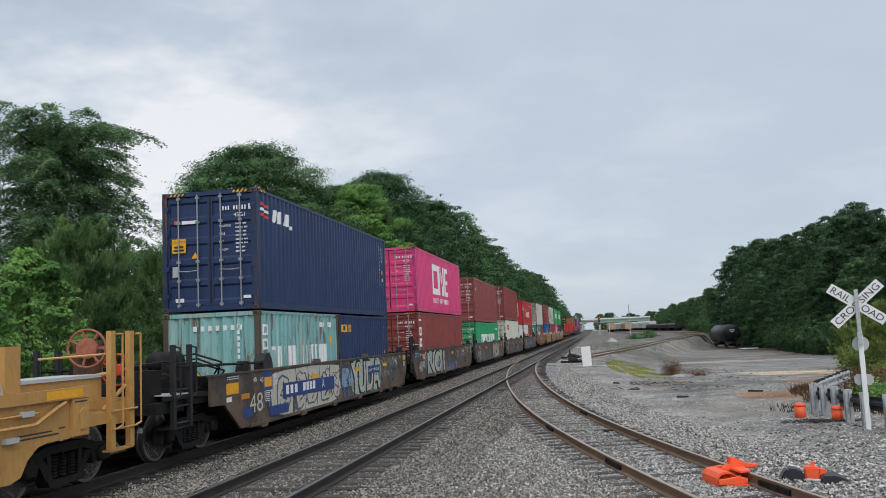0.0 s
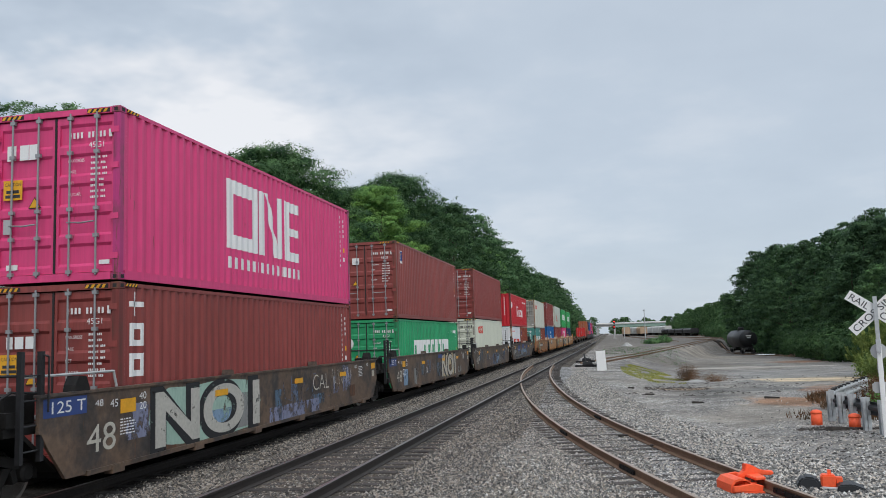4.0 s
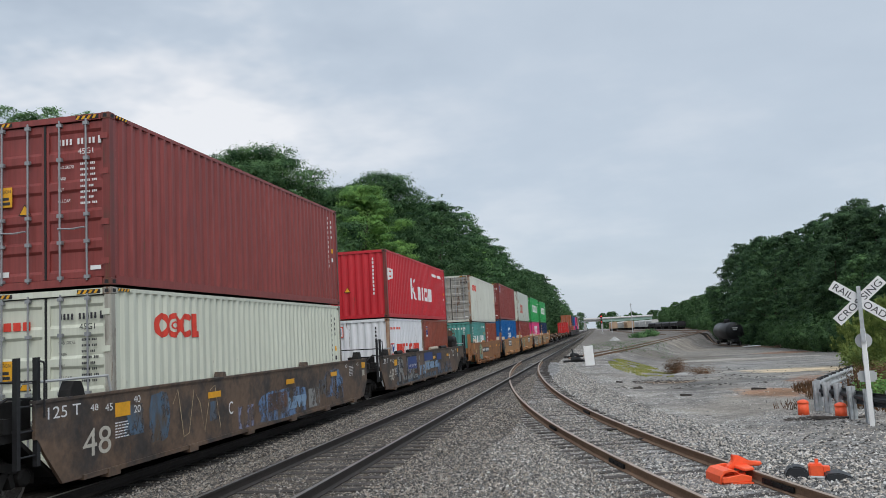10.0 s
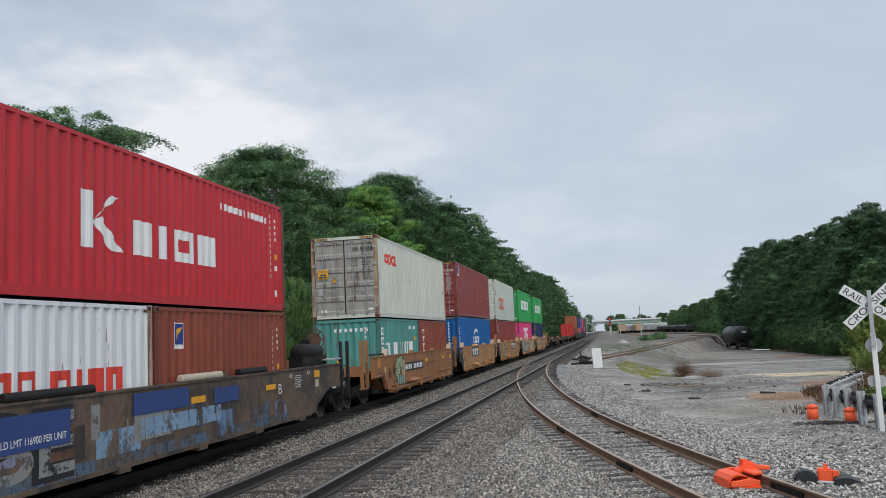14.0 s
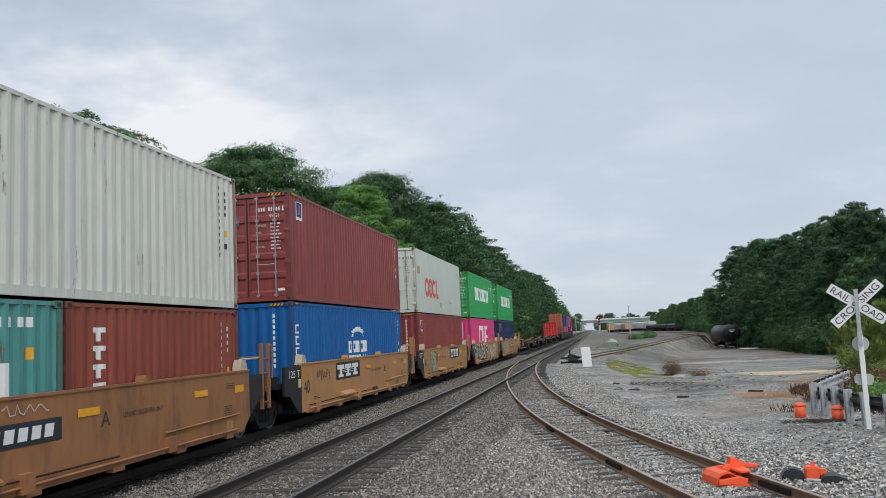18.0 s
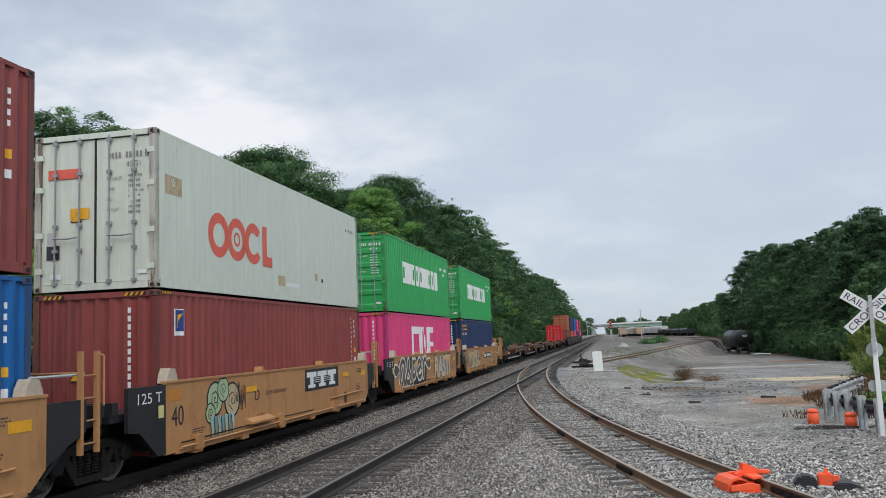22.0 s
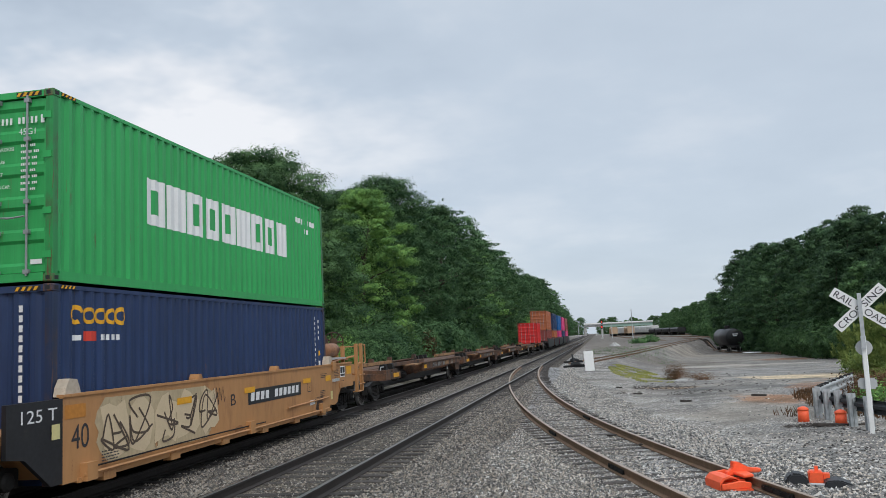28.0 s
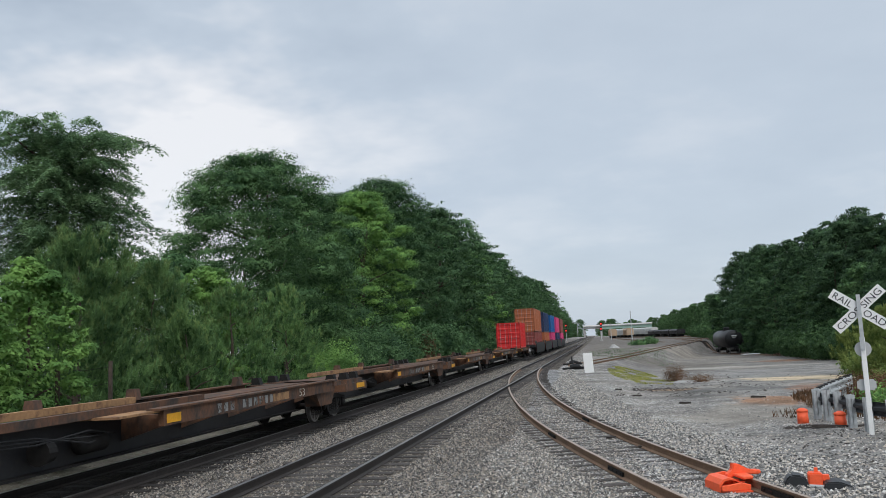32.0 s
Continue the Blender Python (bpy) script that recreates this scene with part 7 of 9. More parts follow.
set_at(far_tree, -18.2, 95, 0, 1.0)
far_light = broadleaf("lighter green tree of the wood", 16.0, 5.0, 32, "bright", 28000, 0.28, 0.03, 40)
set_at(far_light, -19.0, 121, 30)
distant = broadleaf("distant tree of the wood beside the line", 18.0, 5.6, 33, "wood_leaf", 9000, 0.56, 0.03, 46)
set_at(distant, -24, 262, 30)
row = [(-17.7, 109, 1.05), (-23, 104, 1.1), (-24, 70, 0.95), (-17.6, 130, 1.04), (-18, 143, 1.02), (-18.5, 156, 0.94), (-18, 170, 0.87), (-19, 185, 0.85),
       (-18.5, 203, 0.9), (-19, 225, 1.02), (-19, 246, 1.1), (-19.5, 270, 1.12), (-20, 300, 1.12), (-20, 335, 1.12), (-20.5, 375, 1.05), (-21, 420, 1.0),
       (-22, 480, 1.0), (-23, 560, 1.05), (-25, 650, 1.1), (-27, 88, 1.0), (-27, 130, 1.05)]
for i, (x, y, s) in enumerate(row):
    again(distant if y > 240 else far_light if i in (2, 6, 10) else far_tree, x + rnd.uniform(-0.6, 0.6), y, rnd.uniform(0, 360), s * rnd.uniform(0.95, 1.05))

# the wood beyond the yard
yard_oak = broadleaf("dark tree of the wood beyond the yard", 15.0, 4.6, 41, "yard_leaf", 26000, 0.3, 0.02, 54, "wood beyond the yard")
set_at(yard_oak, 27.5, 96)
yard_pine = broadleaf("tall dark pine-like tree of the wood beyond the yard", 16.0, 3.6, 42, "yard_leaf", 24000, 0.27, 0.08, 50, "wood beyond the yard")
set_at(yard_pine, 26.5, 117)
yard_far = broadleaf("distant dark tree of the wood beyond the yard", 15.5, 4.6, 45, "yard_bright", 9000, 0.52, 0.02, 46, "wood beyond the yard")
set_at(yard_far, 40, 250)
yard_light = broadleaf("green tree of the wood beyond the yard", 13.0, 4.2, 43, "yard_bright", 24000, 0.28, 0.03, 36, "wood beyond the yard")
set_at(yard_light, 29.5, 128)
edge = [(27.2, 74, 0.72), (25.6, 83, 0.8), (29.5, 84, 0.86), (31.5, 96, 0.95), (27.8, 108, 0.92), (33, 112, 1.0), (27.0, 138, 0.93), (29.0, 150, 1.0), (30.5, 165, 1.05),
        (30.5, 182, 1.1), (32, 200, 1.12), (33, 220, 1.08), (33.5, 245, 1.05), (35, 270, 1.02), (36, 300, 0.98), (37, 335, 0.95), (37, 375, 0.95), (37, 420, 0.95),
        (33, 66, 0.8), (24.5, 66, 0.6), (37, 80, 0.9), (35, 130, 1.0), (36, 160, 1.1)]
for i, (x, y, s) in enumerate(edge):
    again((yard_oak, yard_pine, yard_oak, yard_light)[i % 4] if y < 230 else yard_far, x, y, rnd.uniform(0, 360), s * (1.04 if y < 86 else 1.2 if y < 215 else 0.84) * rnd.uniform(0.94, 1.06))
for k in range(30):
    y = 190 + k * 15
    again(yard_far, 34.5 + 0.02 * (y - 190) + 3 * (k % 2) + rnd.uniform(-1, 1), y, rnd.uniform(0, 360), rnd.uniform(0.68, 0.84))
for k in range(26):
    x, y = -78 + k * 3.6 + rnd.uniform(-1.2, 1.2), 660 + 60 * (k % 3)
    if abs(x + 7) > 6:
        o = again((yard_far, distant)[k % 2], x, y, rnd.uniform(0, 360), rnd.uniform(0.85, 1.15))
        o.location.z -= 2.5
for k in range(15):
    again(yard_far, 11 + k * 3.6 + rnd.uniform(-1, 1), 560 + 25 * (k % 3), rnd.uniform(0, 360), (0.62 + 0.016 * k) * rnd.uniform(0.9, 1.1))
under = set_at(shrub("dense shrub at the foot of the wood", 4.2, 3.0, 44, "yard_bright", 6000, 0.3, "undergrowth beyond the yard"), 24.5, 90)
for k in range(22):
    y = 72 + k * 10
    again(under, 24.2 + 0.035 * (y - 70) + rnd.uniform(-0.6, 1.0), y, rnd.uniform(0, 360), rnd.uniform(0.7, 1.15))
for x, y, f in ((20.4, 68, 0.7), (20.8, 74, 0.75), (20.7, 80, 0.72), (21.0, 86, 0.8), (21.6, 93, 0.8), (22.4, 101, 0.85), (23.4, 110, 0.85)):
    again(under, x, y, rnd.uniform(0, 360), f)
for k, (x, y) in enumerate(((23.2, 71), (23.4, 79), (23.8, 88), (24.6, 98))):
    again((yard_oak, yard_light)[k % 2], x, y, rnd.uniform(0, 360), 0.62 + 0.05 * k)
# pines and brush behind the crossing sign
for k, (x, y, h, w) in enumerate(((11.6, 36.5, 3.0, 1.7), (12.6, 33.0, 2.6, 1.7), (13.2, 46.5, 2.2, 1.5), (15.0, 39.0, 3.6, 2.0), (13.8, 43.0, 2.8, 1.8), (14.6, 34.5, 3.2, 1.8))):
    set_at(pine("bushy yellow-green young pine behind the guardrail", h, w, 51 + k, int(9000 * h * w / 2), "brush", 0.16, "brush behind the guardrail"), x, y, 40 * k)
set_at(shrub("dry reddish brush behind the guardrail", 0.8, 1.0, 56, "dry", 4200, 0.065, "brush behind the guardrail"), 8.2, 27.5)
set_at(shrub("dry reddish brush behind the guardrail", 0.7, 1.1, 57, "dry", 4200, 0.065, "brush behind the guardrail"), 9.0, 31.0)
for k, (x, y, h, w) in enumerate(((11.4, 37.6, 1.2, 1.1), (12.2, 34.6, 1.0, 1.0), (12.6, 41.0, 1.5, 1.3), (14.0, 37.0, 1.6, 1.4), (12.9, 44.6, 1.0, 1.2), (10.6, 33.0, 0.7, 0.8))):
    set_at(shrub("dense yellow-green brush behind the guardrail", h, w, 80 + k, "brush", 5200, 0.12, "brush behind the guardrail"), x, y)
set_at(shrub("green weeds behind the guardrail", 0.7, 0.9, 58, "bright", 1800, 0.1, "brush behind the guardrail"), 7.6, 24.5)

# ---- painted marks ----


def flaked(m, cover):
    """Paint that has worn away in flakes and upright scratches, so that the ground shows through."""
    n, l = m.node_tree.nodes, m.node_tree.links
    co, mp, chips, cut = n.new("ShaderNodeTexCoord"), n.new("ShaderNodeMapping"), n.new("ShaderNodeTexNoise"), n.new("ShaderNodeMapRange")
    mp.inputs["Scale"].default_value = (3.0, 3.0, 1.6)
    chips.inputs["Scale"].default_value, chips.inputs["Detail"].default_value, chips.inputs["Roughness"].default_value = 1.0, 10, 0.74
    cut.inputs["From Min"].default_value, cut.inputs["From Max"].default_value = cover - 0.03, cover + 0.05
    cut.inputs["To Min"].default_value, cut.inputs["To Max"].default_value = 1.0, 0.0
    l.new(co.outputs["Object"], mp.inputs["Vector"]); l.new(mp.outputs[0], chips.inputs["Vector"])
    l.new(chips.outputs["Fac"], cut.inputs["Value"]); l.new(cut.outputs[0], n["Principled BSDF"].inputs["Alpha"])


for name, color in (("mark_red", (0.62, 0.05, 0.03)), ("mark_coral", (0.68, 0.12, 0.08)), ("mark_yellow", (0.72, 0.36, 0.02)), ("mark_blue", (0.02, 0.05, 0.22)),
                    ("tag_pale", (0.46, 0.44, 0.39)), ("tag_dun", (0.36, 0.27, 0.2)), ("tag_cream", (0.5, 0.47, 0.4)), ("tag_mint", (0.32, 0.46, 0.38)), ("tag_sky", (0.12, 0.2, 0.34)), ("tag_slate", (0.08, 0.13, 0.19)), ("tag_black", (0.018, 0.018, 0.02)),
                    ("tag_tan", (0.46, 0.36, 0.22)), ("tag_brown", (0.1, 0.07, 0.05)), ("tag_green", (0.36, 0.47, 0.28)), ("tag_teal", (0.14, 0.3, 0.34)), ("tag_grey", (0.24, 0.24, 0.23)), ("tag_ice", (0.2, 0.3, 0.42)), ("tag_lilac", (0.2, 0.21, 0.3))):
    worn = {"tag_sky": (0.1, 0.075, 0.055), "tag_slate": (0.1, 0.075, 0.055)}.get(name)
    M[name] = mat(name, color, 0.6, 0, 0.2, 14, 1.5, 0, worn or tuple(v * 0.7 for v in color), 0.5 if worn else 0.36, 2.0)
    if name.startswith("tag_"):
        flaked(M[name], {"tag_sky": 0.5, "tag_slate": 0.52, "tag_grey": 0.54, "tag_ice": 0.53, "tag_lilac": 0.5}.get(name, 0.6))
FACE = (math.pi / 2, 0, math.pi / 2)
rg = random.Random(11)


def ring(cy, cz, ry, rz, w, n=22, a0=0.0, a1=2 * math.pi):
    """A round band as a list of four-cornered pieces."""
    out = []
    for i in range(n):
        a, b = a0 + (a1 - a0) * i / n, a0 + (a1 - a0) * (i + 1) / n
        k = (1 - w / ry, 1 - w / rz)
        out.append([(cy + ry * math.cos(a), cz + rz * math.sin(a)), (cy + ry * math.cos(b), cz + rz * math.sin(b)),
                    (cy + ry * k[0] * math.cos(b), cz + rz * k[1] * math.sin(b)), (cy + ry * k[0] * math.cos(a), cz + rz * k[1] * math.sin(a))])
    return out


def window_block(y0, y1, z0, z1, w):
    return [quad(y0, y0 + w, z0, z1), quad(y1 - w, y1, z0, z1), quad(y0 + w, y1 - w, z0, z0 + w), quad(y0 + w, y1 - w, z1 - w, z1)]


def side_mark(c, polys, material, name="emblem", ribbed=True):
    """Flat shapes (y, z) painted on a container's side, following its ribs; a list of lists makes a part of each inner list."""
    if polys and isinstance(polys[0][0], list):
        return [side_mark(c, p, material, name, ribbed) for p in polys]
    bm = bm_new()
    for p in polys:
        bm.faces.new([bm.verts.new((0, y, z)) for y, z in p])
    if ribbed:
        ys = [v.co.y for v in bm.verts]
        k = math.floor((min(ys) - 0.12) / PITCH)
        while k * PITCH + 0.12 < max(ys):
            for f in (0.0, 0.26, 0.505, 0.755):
                at = 0.12 + (k + f) * PITCH
                if min(ys) < at < max(ys):
                    bmesh.ops.bisect_plane(bm, geom=bm.verts[:] + bm.edges[:] + bm.faces[:], plane_co=(0, at, 0), plane_no=(0, 1, 0))
            k += 1
    for v in bm.verts:
        v.co.x = HW - 0.008 - (0.042 * wave(v.co.y - 0.12 + 1e-7) if ribbed else 0)
    bmesh.ops.remove_doubles(bm, verts=bm.verts[:], dist=0.002)
    bmesh.ops.recalc_face_normals(bm, faces=bm.faces)
    return part(name, bm, material, c)


def end_mark(c, x0, x1, z0, z1, material, y=0.043, name="label"):
    return part(name, box(bm_new(), x0, x1, y - 0.004, y, z0, z1), material, c)


def triangle(c, x, z, r, y=0.043):
    for k, m in ((1.0, "tag_black"), (0.8, "mark_yellow")):
        bm = bm_new()
        prism(bm, [(x - r * k, z - 0.55 * r * k), (x + r * k, z - 0.55 * r * k), (x, z + 1.05 * r * k)], "y", y - 0.004 - 0.004 * (k < 1), y)
        part("warning_triangle", bm, m, c)


def stripes(c, height, length):
    """Yellow and black height warning stripes at the top corners of the visible faces."""
    for x0 in (-HW + 0.2, HW - 0.62):
        end_mark(c, x0, x0 + 0.42, height - 0.095, height - 0.025, "tag_black", 0.009, "stripe_ground")
        bm = bm_new()
        for k in range(4):
            x = x0 + 0.1 * k
            prism(bm, [(x, height - 0.09), (x + 0.05, height - 0.09), (x + 0.09, height - 0.03), (x + 0.04, height - 0.03)], "y", 0.0, 0.004)
        part("stripe", bm, "mark_yellow", c)
    side = box(bm_new(), HW - 0.009, HW - 0.005, 0.2, 0.56, height - 0.07, height - 0.018)
    part("stripe_ground", side, "tag_black", c)
    bm = bm_new()
    for k in range(4):
        y = 0.2 + 0.09 * k
        prism(bm, [(y, height - 0.068), (y + 0.04, height - 0.068), (y + 0.075, height - 0.02), (y + 0.035, height - 0.02)], "x", HW - 0.004, HW - 0.001)
    part("stripe", bm, "mark_yellow", c)


def door_marks(c, height, ink="letter_white", code="45G1", caution=True, logo=None):
    """Number bars, weights and labels on the door end that faces the viewer."""
    y = 0.036
    zt = height - 0.5
    for k in range(10):
        if k != 4:
            end_mark(c, 0.26 + 0.07 * k, 0.297 + 0.07 * k, zt, zt + 0.1, ink, y, "number_bar")
    end_mark(c, 0.99, 1.05, zt - 0.01, zt + 0.12, ink, y, "number_bar")
    words("size_code", code, 0.1, ink, c, (0.62, y - 0.004, zt - 0.17), (math.pi / 2, 0, 0), 0.28)
    zz = zt - 0.4
    for k, text in enumerate(("MAX.GROSS", "TARE", "NET", "CU.CAP.")):
        words("weight_word", text, 0.055, ink, c, (0.24, y - 0.004, zz - 0.19 * k), (math.pi / 2, 0, 0), (0.3, 0.15, 0.11, 0.24)[k])
    bm = bm_new()
    for k in range(8):
        p, z = 0.66, zz + 0.045 - 0.095 * k
        for q in range(rg.randint(4, 6)):
            box(bm, p, p + 0.02, y - 0.004, y, z, z + 0.038)
            p += 0.031
        p += 0.03
        for q in range(3):
            box(bm, p, p + 0.02, y - 0.004, y, z, z + 0.038)
            p += 0.031
    part("weight_print", bm, ink, c)
    if caution:
        end_mark(c, -0.98, -0.62, height * 0.5 - 0.02, height * 0.5 + 0.32, "mark_yellow", y, "caution_label")
        words("caution_word", "CAUTION", 0.06, "letter_dark", c, (-0.95, y - 0.006, height * 0.5 + 0.22), (math.pi / 2, 0, 0), 0.3)
        end_mark(c, -0.92, -0.68, height * 0.5 + 0.1, height * 0.5 + 0.15, "letter_dark", y - 0.005, "label_bar")
        end_mark(c, -0.94, -0.66, height * 0.5 + 0.02, height * 0.5 + 0.07, "letter_dark", y - 0.005, "label_bar")
    triangle(c, -0.38, height * 0.46, 0.12, y)
    end_mark(c, -0.97, -0.8, 0.85, 1.1, "grey_paint", y, "data_plate")
    end_mark(c, 0.83, 1.02, 0.27, 0.34, "letter_white", y, "label")
    end_mark(c, -0.9, -0.68, 0.24, 0.33, "letter_white", y, "label")


def side_ids(c, length, height, ink="letter_white"):
    """Upright number columns and small labels near the far end of the side, and a few scuffs."""
    for k in range(11):
        z = height - 0.35 - 0.145 * k
        side_mark(c, [quad(length - 0.76, length - 0.73, z, z + 0.08)], ink, "number_bar")
    for k in range(4):
        z = height - 0.45 - 0.15 * k
        side_mark(c, [quad(length - 0.49, length - 0.44, z, z + 0.085)], ink, "size_bar")
    side_mark(c, [quad(length - 0.52, length - 0.42, height - 1.35, height - 1.22)], "mark_yellow", "label")
    side_mark(c, [quad(length - 0.52, length - 0.42, height - 1.62, height - 1.5)], ink, "label")


def end_ids(c, height, ink="letter_white"):
    """Number column on a corrugated end wall."""
    for k in range(10):
        z = height - 0.4 - 0.145 * k
        end_mark(c, 0.66, 0.72, z, z + 0.1, ink, 0.024, "number_bar")
    triangle(c, -0.35, height - 1.5, 0.13, 0.022)


def emblem(c, y, z0, z1):
    """A small blue label with a pale edge and a yellow sweep."""
    w = (z1 - z0) * 0.68
    side_mark(c, [quad(y - 0.02, y + w + 0.02, z0 - 0.02, z1 + 0.02)], "letter_white", "label")
    o = side_mark(c, [quad(y, y + w, z0 + 0.06, z1)], "mark_blue", "label"); o.location.x = 0.003
    o = side_mark(c, [[(y + 0.04, z0 + 0.12), (y + 0.1, z0 + 0.12), (y + w - 0.03, z1 - 0.06), (y + 0.1, z1 - 0.1)]], "mark_yellow", "label"); o.location.x = 0.006


def block_row(y0, y1, z0, z1, widths, gap, windows):
    """A row of plain blocks that stand for a name."""
    total = sum(widths)
    out, y = [], y0
    k = (y1 - y0 - gap * (len(widths) - 1)) / total
    for i, w in enumerate(widths):
        if i in windows:
            out.append(window_block(y, y + w * k, z0, z1, min(0.3 * w * k, 0.3 * (z1 - z0))))
        else:
            out.append([quad(y, y + w * k, z0, z1)])
        y += w * k + gap
    return out


for c, h, kw in ((a_up, HC, {}), (b_up, HC, {}), (b_low, HC, {}), (c_up, HC, {}), (c_low, STD, {"code": "42G1", "caution": False}), (d_up, HC, {}),
                 (d_low, HC, {"ink": "letter_dark"}), (f_up, HC, {"ink": "letter_dark"}), (g_up, HC, {}), (h_up, HC, {"ink": "tag_grey", "caution": False}),
                 (i_up, HC, {"caution": False}), (j_up, HC, {"caution": False})):
    door_marks(c, h, **kw)
for c, h, ln, ink in ((a_up, HC, FORTY, 0), (b_up, HC, FORTY, 0), (b_low, HC, FORTY, 0), (c_up, HC, FORTY, 0), (c_low, STD, FORTY, 0), (d_up, HC, FORTY, 0), (d_low, HC, FORTY, 1),
                      (e_up, STD, FORTY, 0), (f_up, HC, FORTY, 1), (g_up, HC, FORTY, 0), (g_low, HC, FORTY, 0), (h_low, HC, FORTY, 0), (i_low, HC, FORTY, 0),
                      (j_low, HC, FORTY, 0), (a_low2, STD, TWENTY, 0), (e_low2, STD, TWENTY, 0), (f_low2, STD, TWENTY, 0)):
    side_ids(c, ln, h, "letter_dark" if ink else "letter_white")
for c in (a_up, b_up, b_low, c_up, d_up, d_low, f_up, g_up, g_low, h_low, i_up, i_low, j_up, j_low):
    stripes(c, HC, FORTY)
for c, h, ink in ((a_low, STD, 0), (e_up, STD, 0), (e_low, STD, 1), (f_low, STD, 0), (g_low, HC, 0), (h_low, HC, 0), (i_low, HC, 0), (j_low, HC, 0)):
    end_ids(c, h, "letter_dark" if ink else "letter_white")

W, R_, Y_ = "letter_white", "mark_red", "mark_yellow"
# navy with a striped flag
for k in range(3):
    side_mark(a_up, [[(0.3, 2.26 + 0.13 * k), (0.75, 2.2 + 0.13 * k), (0.8, 2.26 + 0.13 * k), (0.34, 2.33 + 0.13 * k)]], R_ if k != 1 else W)
side_mark(a_up, [[[(0.95, 2.18), (1.2, 2.18), (1.32, 2.5), (1.05, 2.5)]], [[(1.35, 2.18), (1.6, 2.18), (1.72, 2.5), (1.45, 2.5)]], [[(1.75, 2.18), (2.1, 2.18), (2.2, 2.5), (1.85, 2.5)]], [quad(2.15, 2.35, 2.12, 2.22)]], W)
end_mark(a_up, -0.92, -0.78, 2.12, 2.22, R_, 0.036, "emblem")
end_mark(a_up, -0.72, -0.3, 2.12, 2.2, W, 0.036, "emblem")
# magenta with three big shapes
for c, y in ((b_up, 3.95), (i_low, 3.92)):
    side_mark(c, window_block(y, y + 1.5, 0.92, 2.4, 0.3), W)
    side_mark(c, [quad(y + 1.65, y + 1.95, 0.92, 2.4), [(y + 1.95, 2.4), (y + 2.15, 2.4), (y + 2.75, 0.92), (y + 2.5, 0.92)], quad(y + 2.7, y + 2.95, 0.92, 2.4)], W)
    side_mark(c, [quad(y + 3.1, y + 3.4, 0.92, 2.4), quad(y + 3.4, y + 4.1, 0.92, 1.15), quad(y + 3.4, y + 4.1, 2.15, 2.4), quad(y + 3.4, y + 4.0, 1.55, 1.75)], W)
side_mark(b_up, block_row(3.98, 8.1, 0.5, 0.74, [1, 1, 1, 1, 1, 0.6, 1, 1, 1, 1, 0.5, 1, 1, 1, 1], 0.08, ()), W, "name_bar")
for k, x in enumerate((-0.92, -0.68, -0.5)):
    end_mark(b_up, x, x + 0.17, 2.1, 2.36, W, 0.036, "emblem")
# brown with white upright shapes
for k, z in enumerate((2.35, 1.85, 1.35)):
    side_mark(b_low, [quad(0.45, 0.55, z, z + 0.4), quad(0.35, 0.78, z + 0.15, z + 0.24)] if k == 0 else window_block(0.36, 0.76, z, z + 0.38, 0.1), W)
for x, w in ((-0.86, 0.12), (-0.7, 0.16), (-0.5, 0.18)):
    end_mark(b_low, x, x + w, 1.86, 2.06, W, 0.036, "emblem")
emblem(c_up, 0.68, 2.12, 2.55)
end_mark(c_up, -0.98, -0.7, 2.0, 2.3, "mark_blue", 0.036, "emblem")
end_mark(c_up, -0.5, -0.22, 2.05, 2.3, W, 0.036, "emblem")
emblem(g_up, 0.62, 2.22, 2.68)
end_mark(g_up, -0.98, -0.7, 2.0, 2.3, "mark_blue", 0.036, "emblem")
end_mark(g_up, -0.5, -0.22, 2.05, 2.3, "tag_sky", 0.036, "emblem")
emblem(h_low, 0.68, 2.1, 2.55)
emblem(e_low2, 0.7, 1.84, 2.28)
# green with broad white blocks
NAME9 = [1, 1, 1, 1, 1.05, 1, 1, 1, 1.1]
side_mark(c_low, block_row(2.6, 9.7, 1.02, 1.78, NAME9, 0.1, (0, 2, 3, 4, 6, 7)), W)
for c in (i_up, j_up):
    side_mark(c, block_row(2.62, 9.45, 1.18, 2.02, NAME9, 0.1, (0, 2, 3, 4, 6, 7)), W)
    for k in range(7):
        side_mark(c, [quad(10.1 + 0.22 * k, 10.2 + 0.22 * k, 2.2, 2.34)], W, "number_bar")
    for k in range(2):
        side_mark(c, [quad(10.7 + 0.22 * k, 10.8 + 0.22 * k, 1.95, 2.08)], W, "number_bar")
for k in range(7):
    side_mark(c_low, [quad(9.9 + 0.26 * k, 10.02 + 0.26 * k, 2.05, 2.2)], W, "number_bar")
bm = bm_new()
lathe(bm, [(0, 0.24), (0.004, 0.24)], (-0.75, 0.03, 1.72), "y", 24)
part("emblem", bm, W, c_low, "white round emblem")


def rings_name(c, y, z0, z1, step, material, ribbed):
    """Two rings, an open ring and a foot-shaped block."""
    rz = (z1 - z0) / 2
    ry = step * 0.56
    cz = (z0 + z1) / 2
    yl = y + ry + 2.6 * step
    for k, shape in enumerate((ring(y + ry, cz, ry, rz, ry * 0.45), ring(y + ry + step, cz, ry, rz, ry * 0.42), ring(y + ry + step, cz, ry * 0.34, rz * 0.34, ry * 0.12, 12),
                               ring(y + ry + 2 * step, cz, ry, rz, ry * 0.45, 18, 0.7, 5.6), [quad(yl, yl + ry * 0.5, z0, z1), quad(yl + ry * 0.5, yl + ry * 1.15, z0, z0 + rz * 0.5)])):
        o = side_mark(c, shape, material, ribbed=ribbed)
        o.location.x = 0.0015 * k


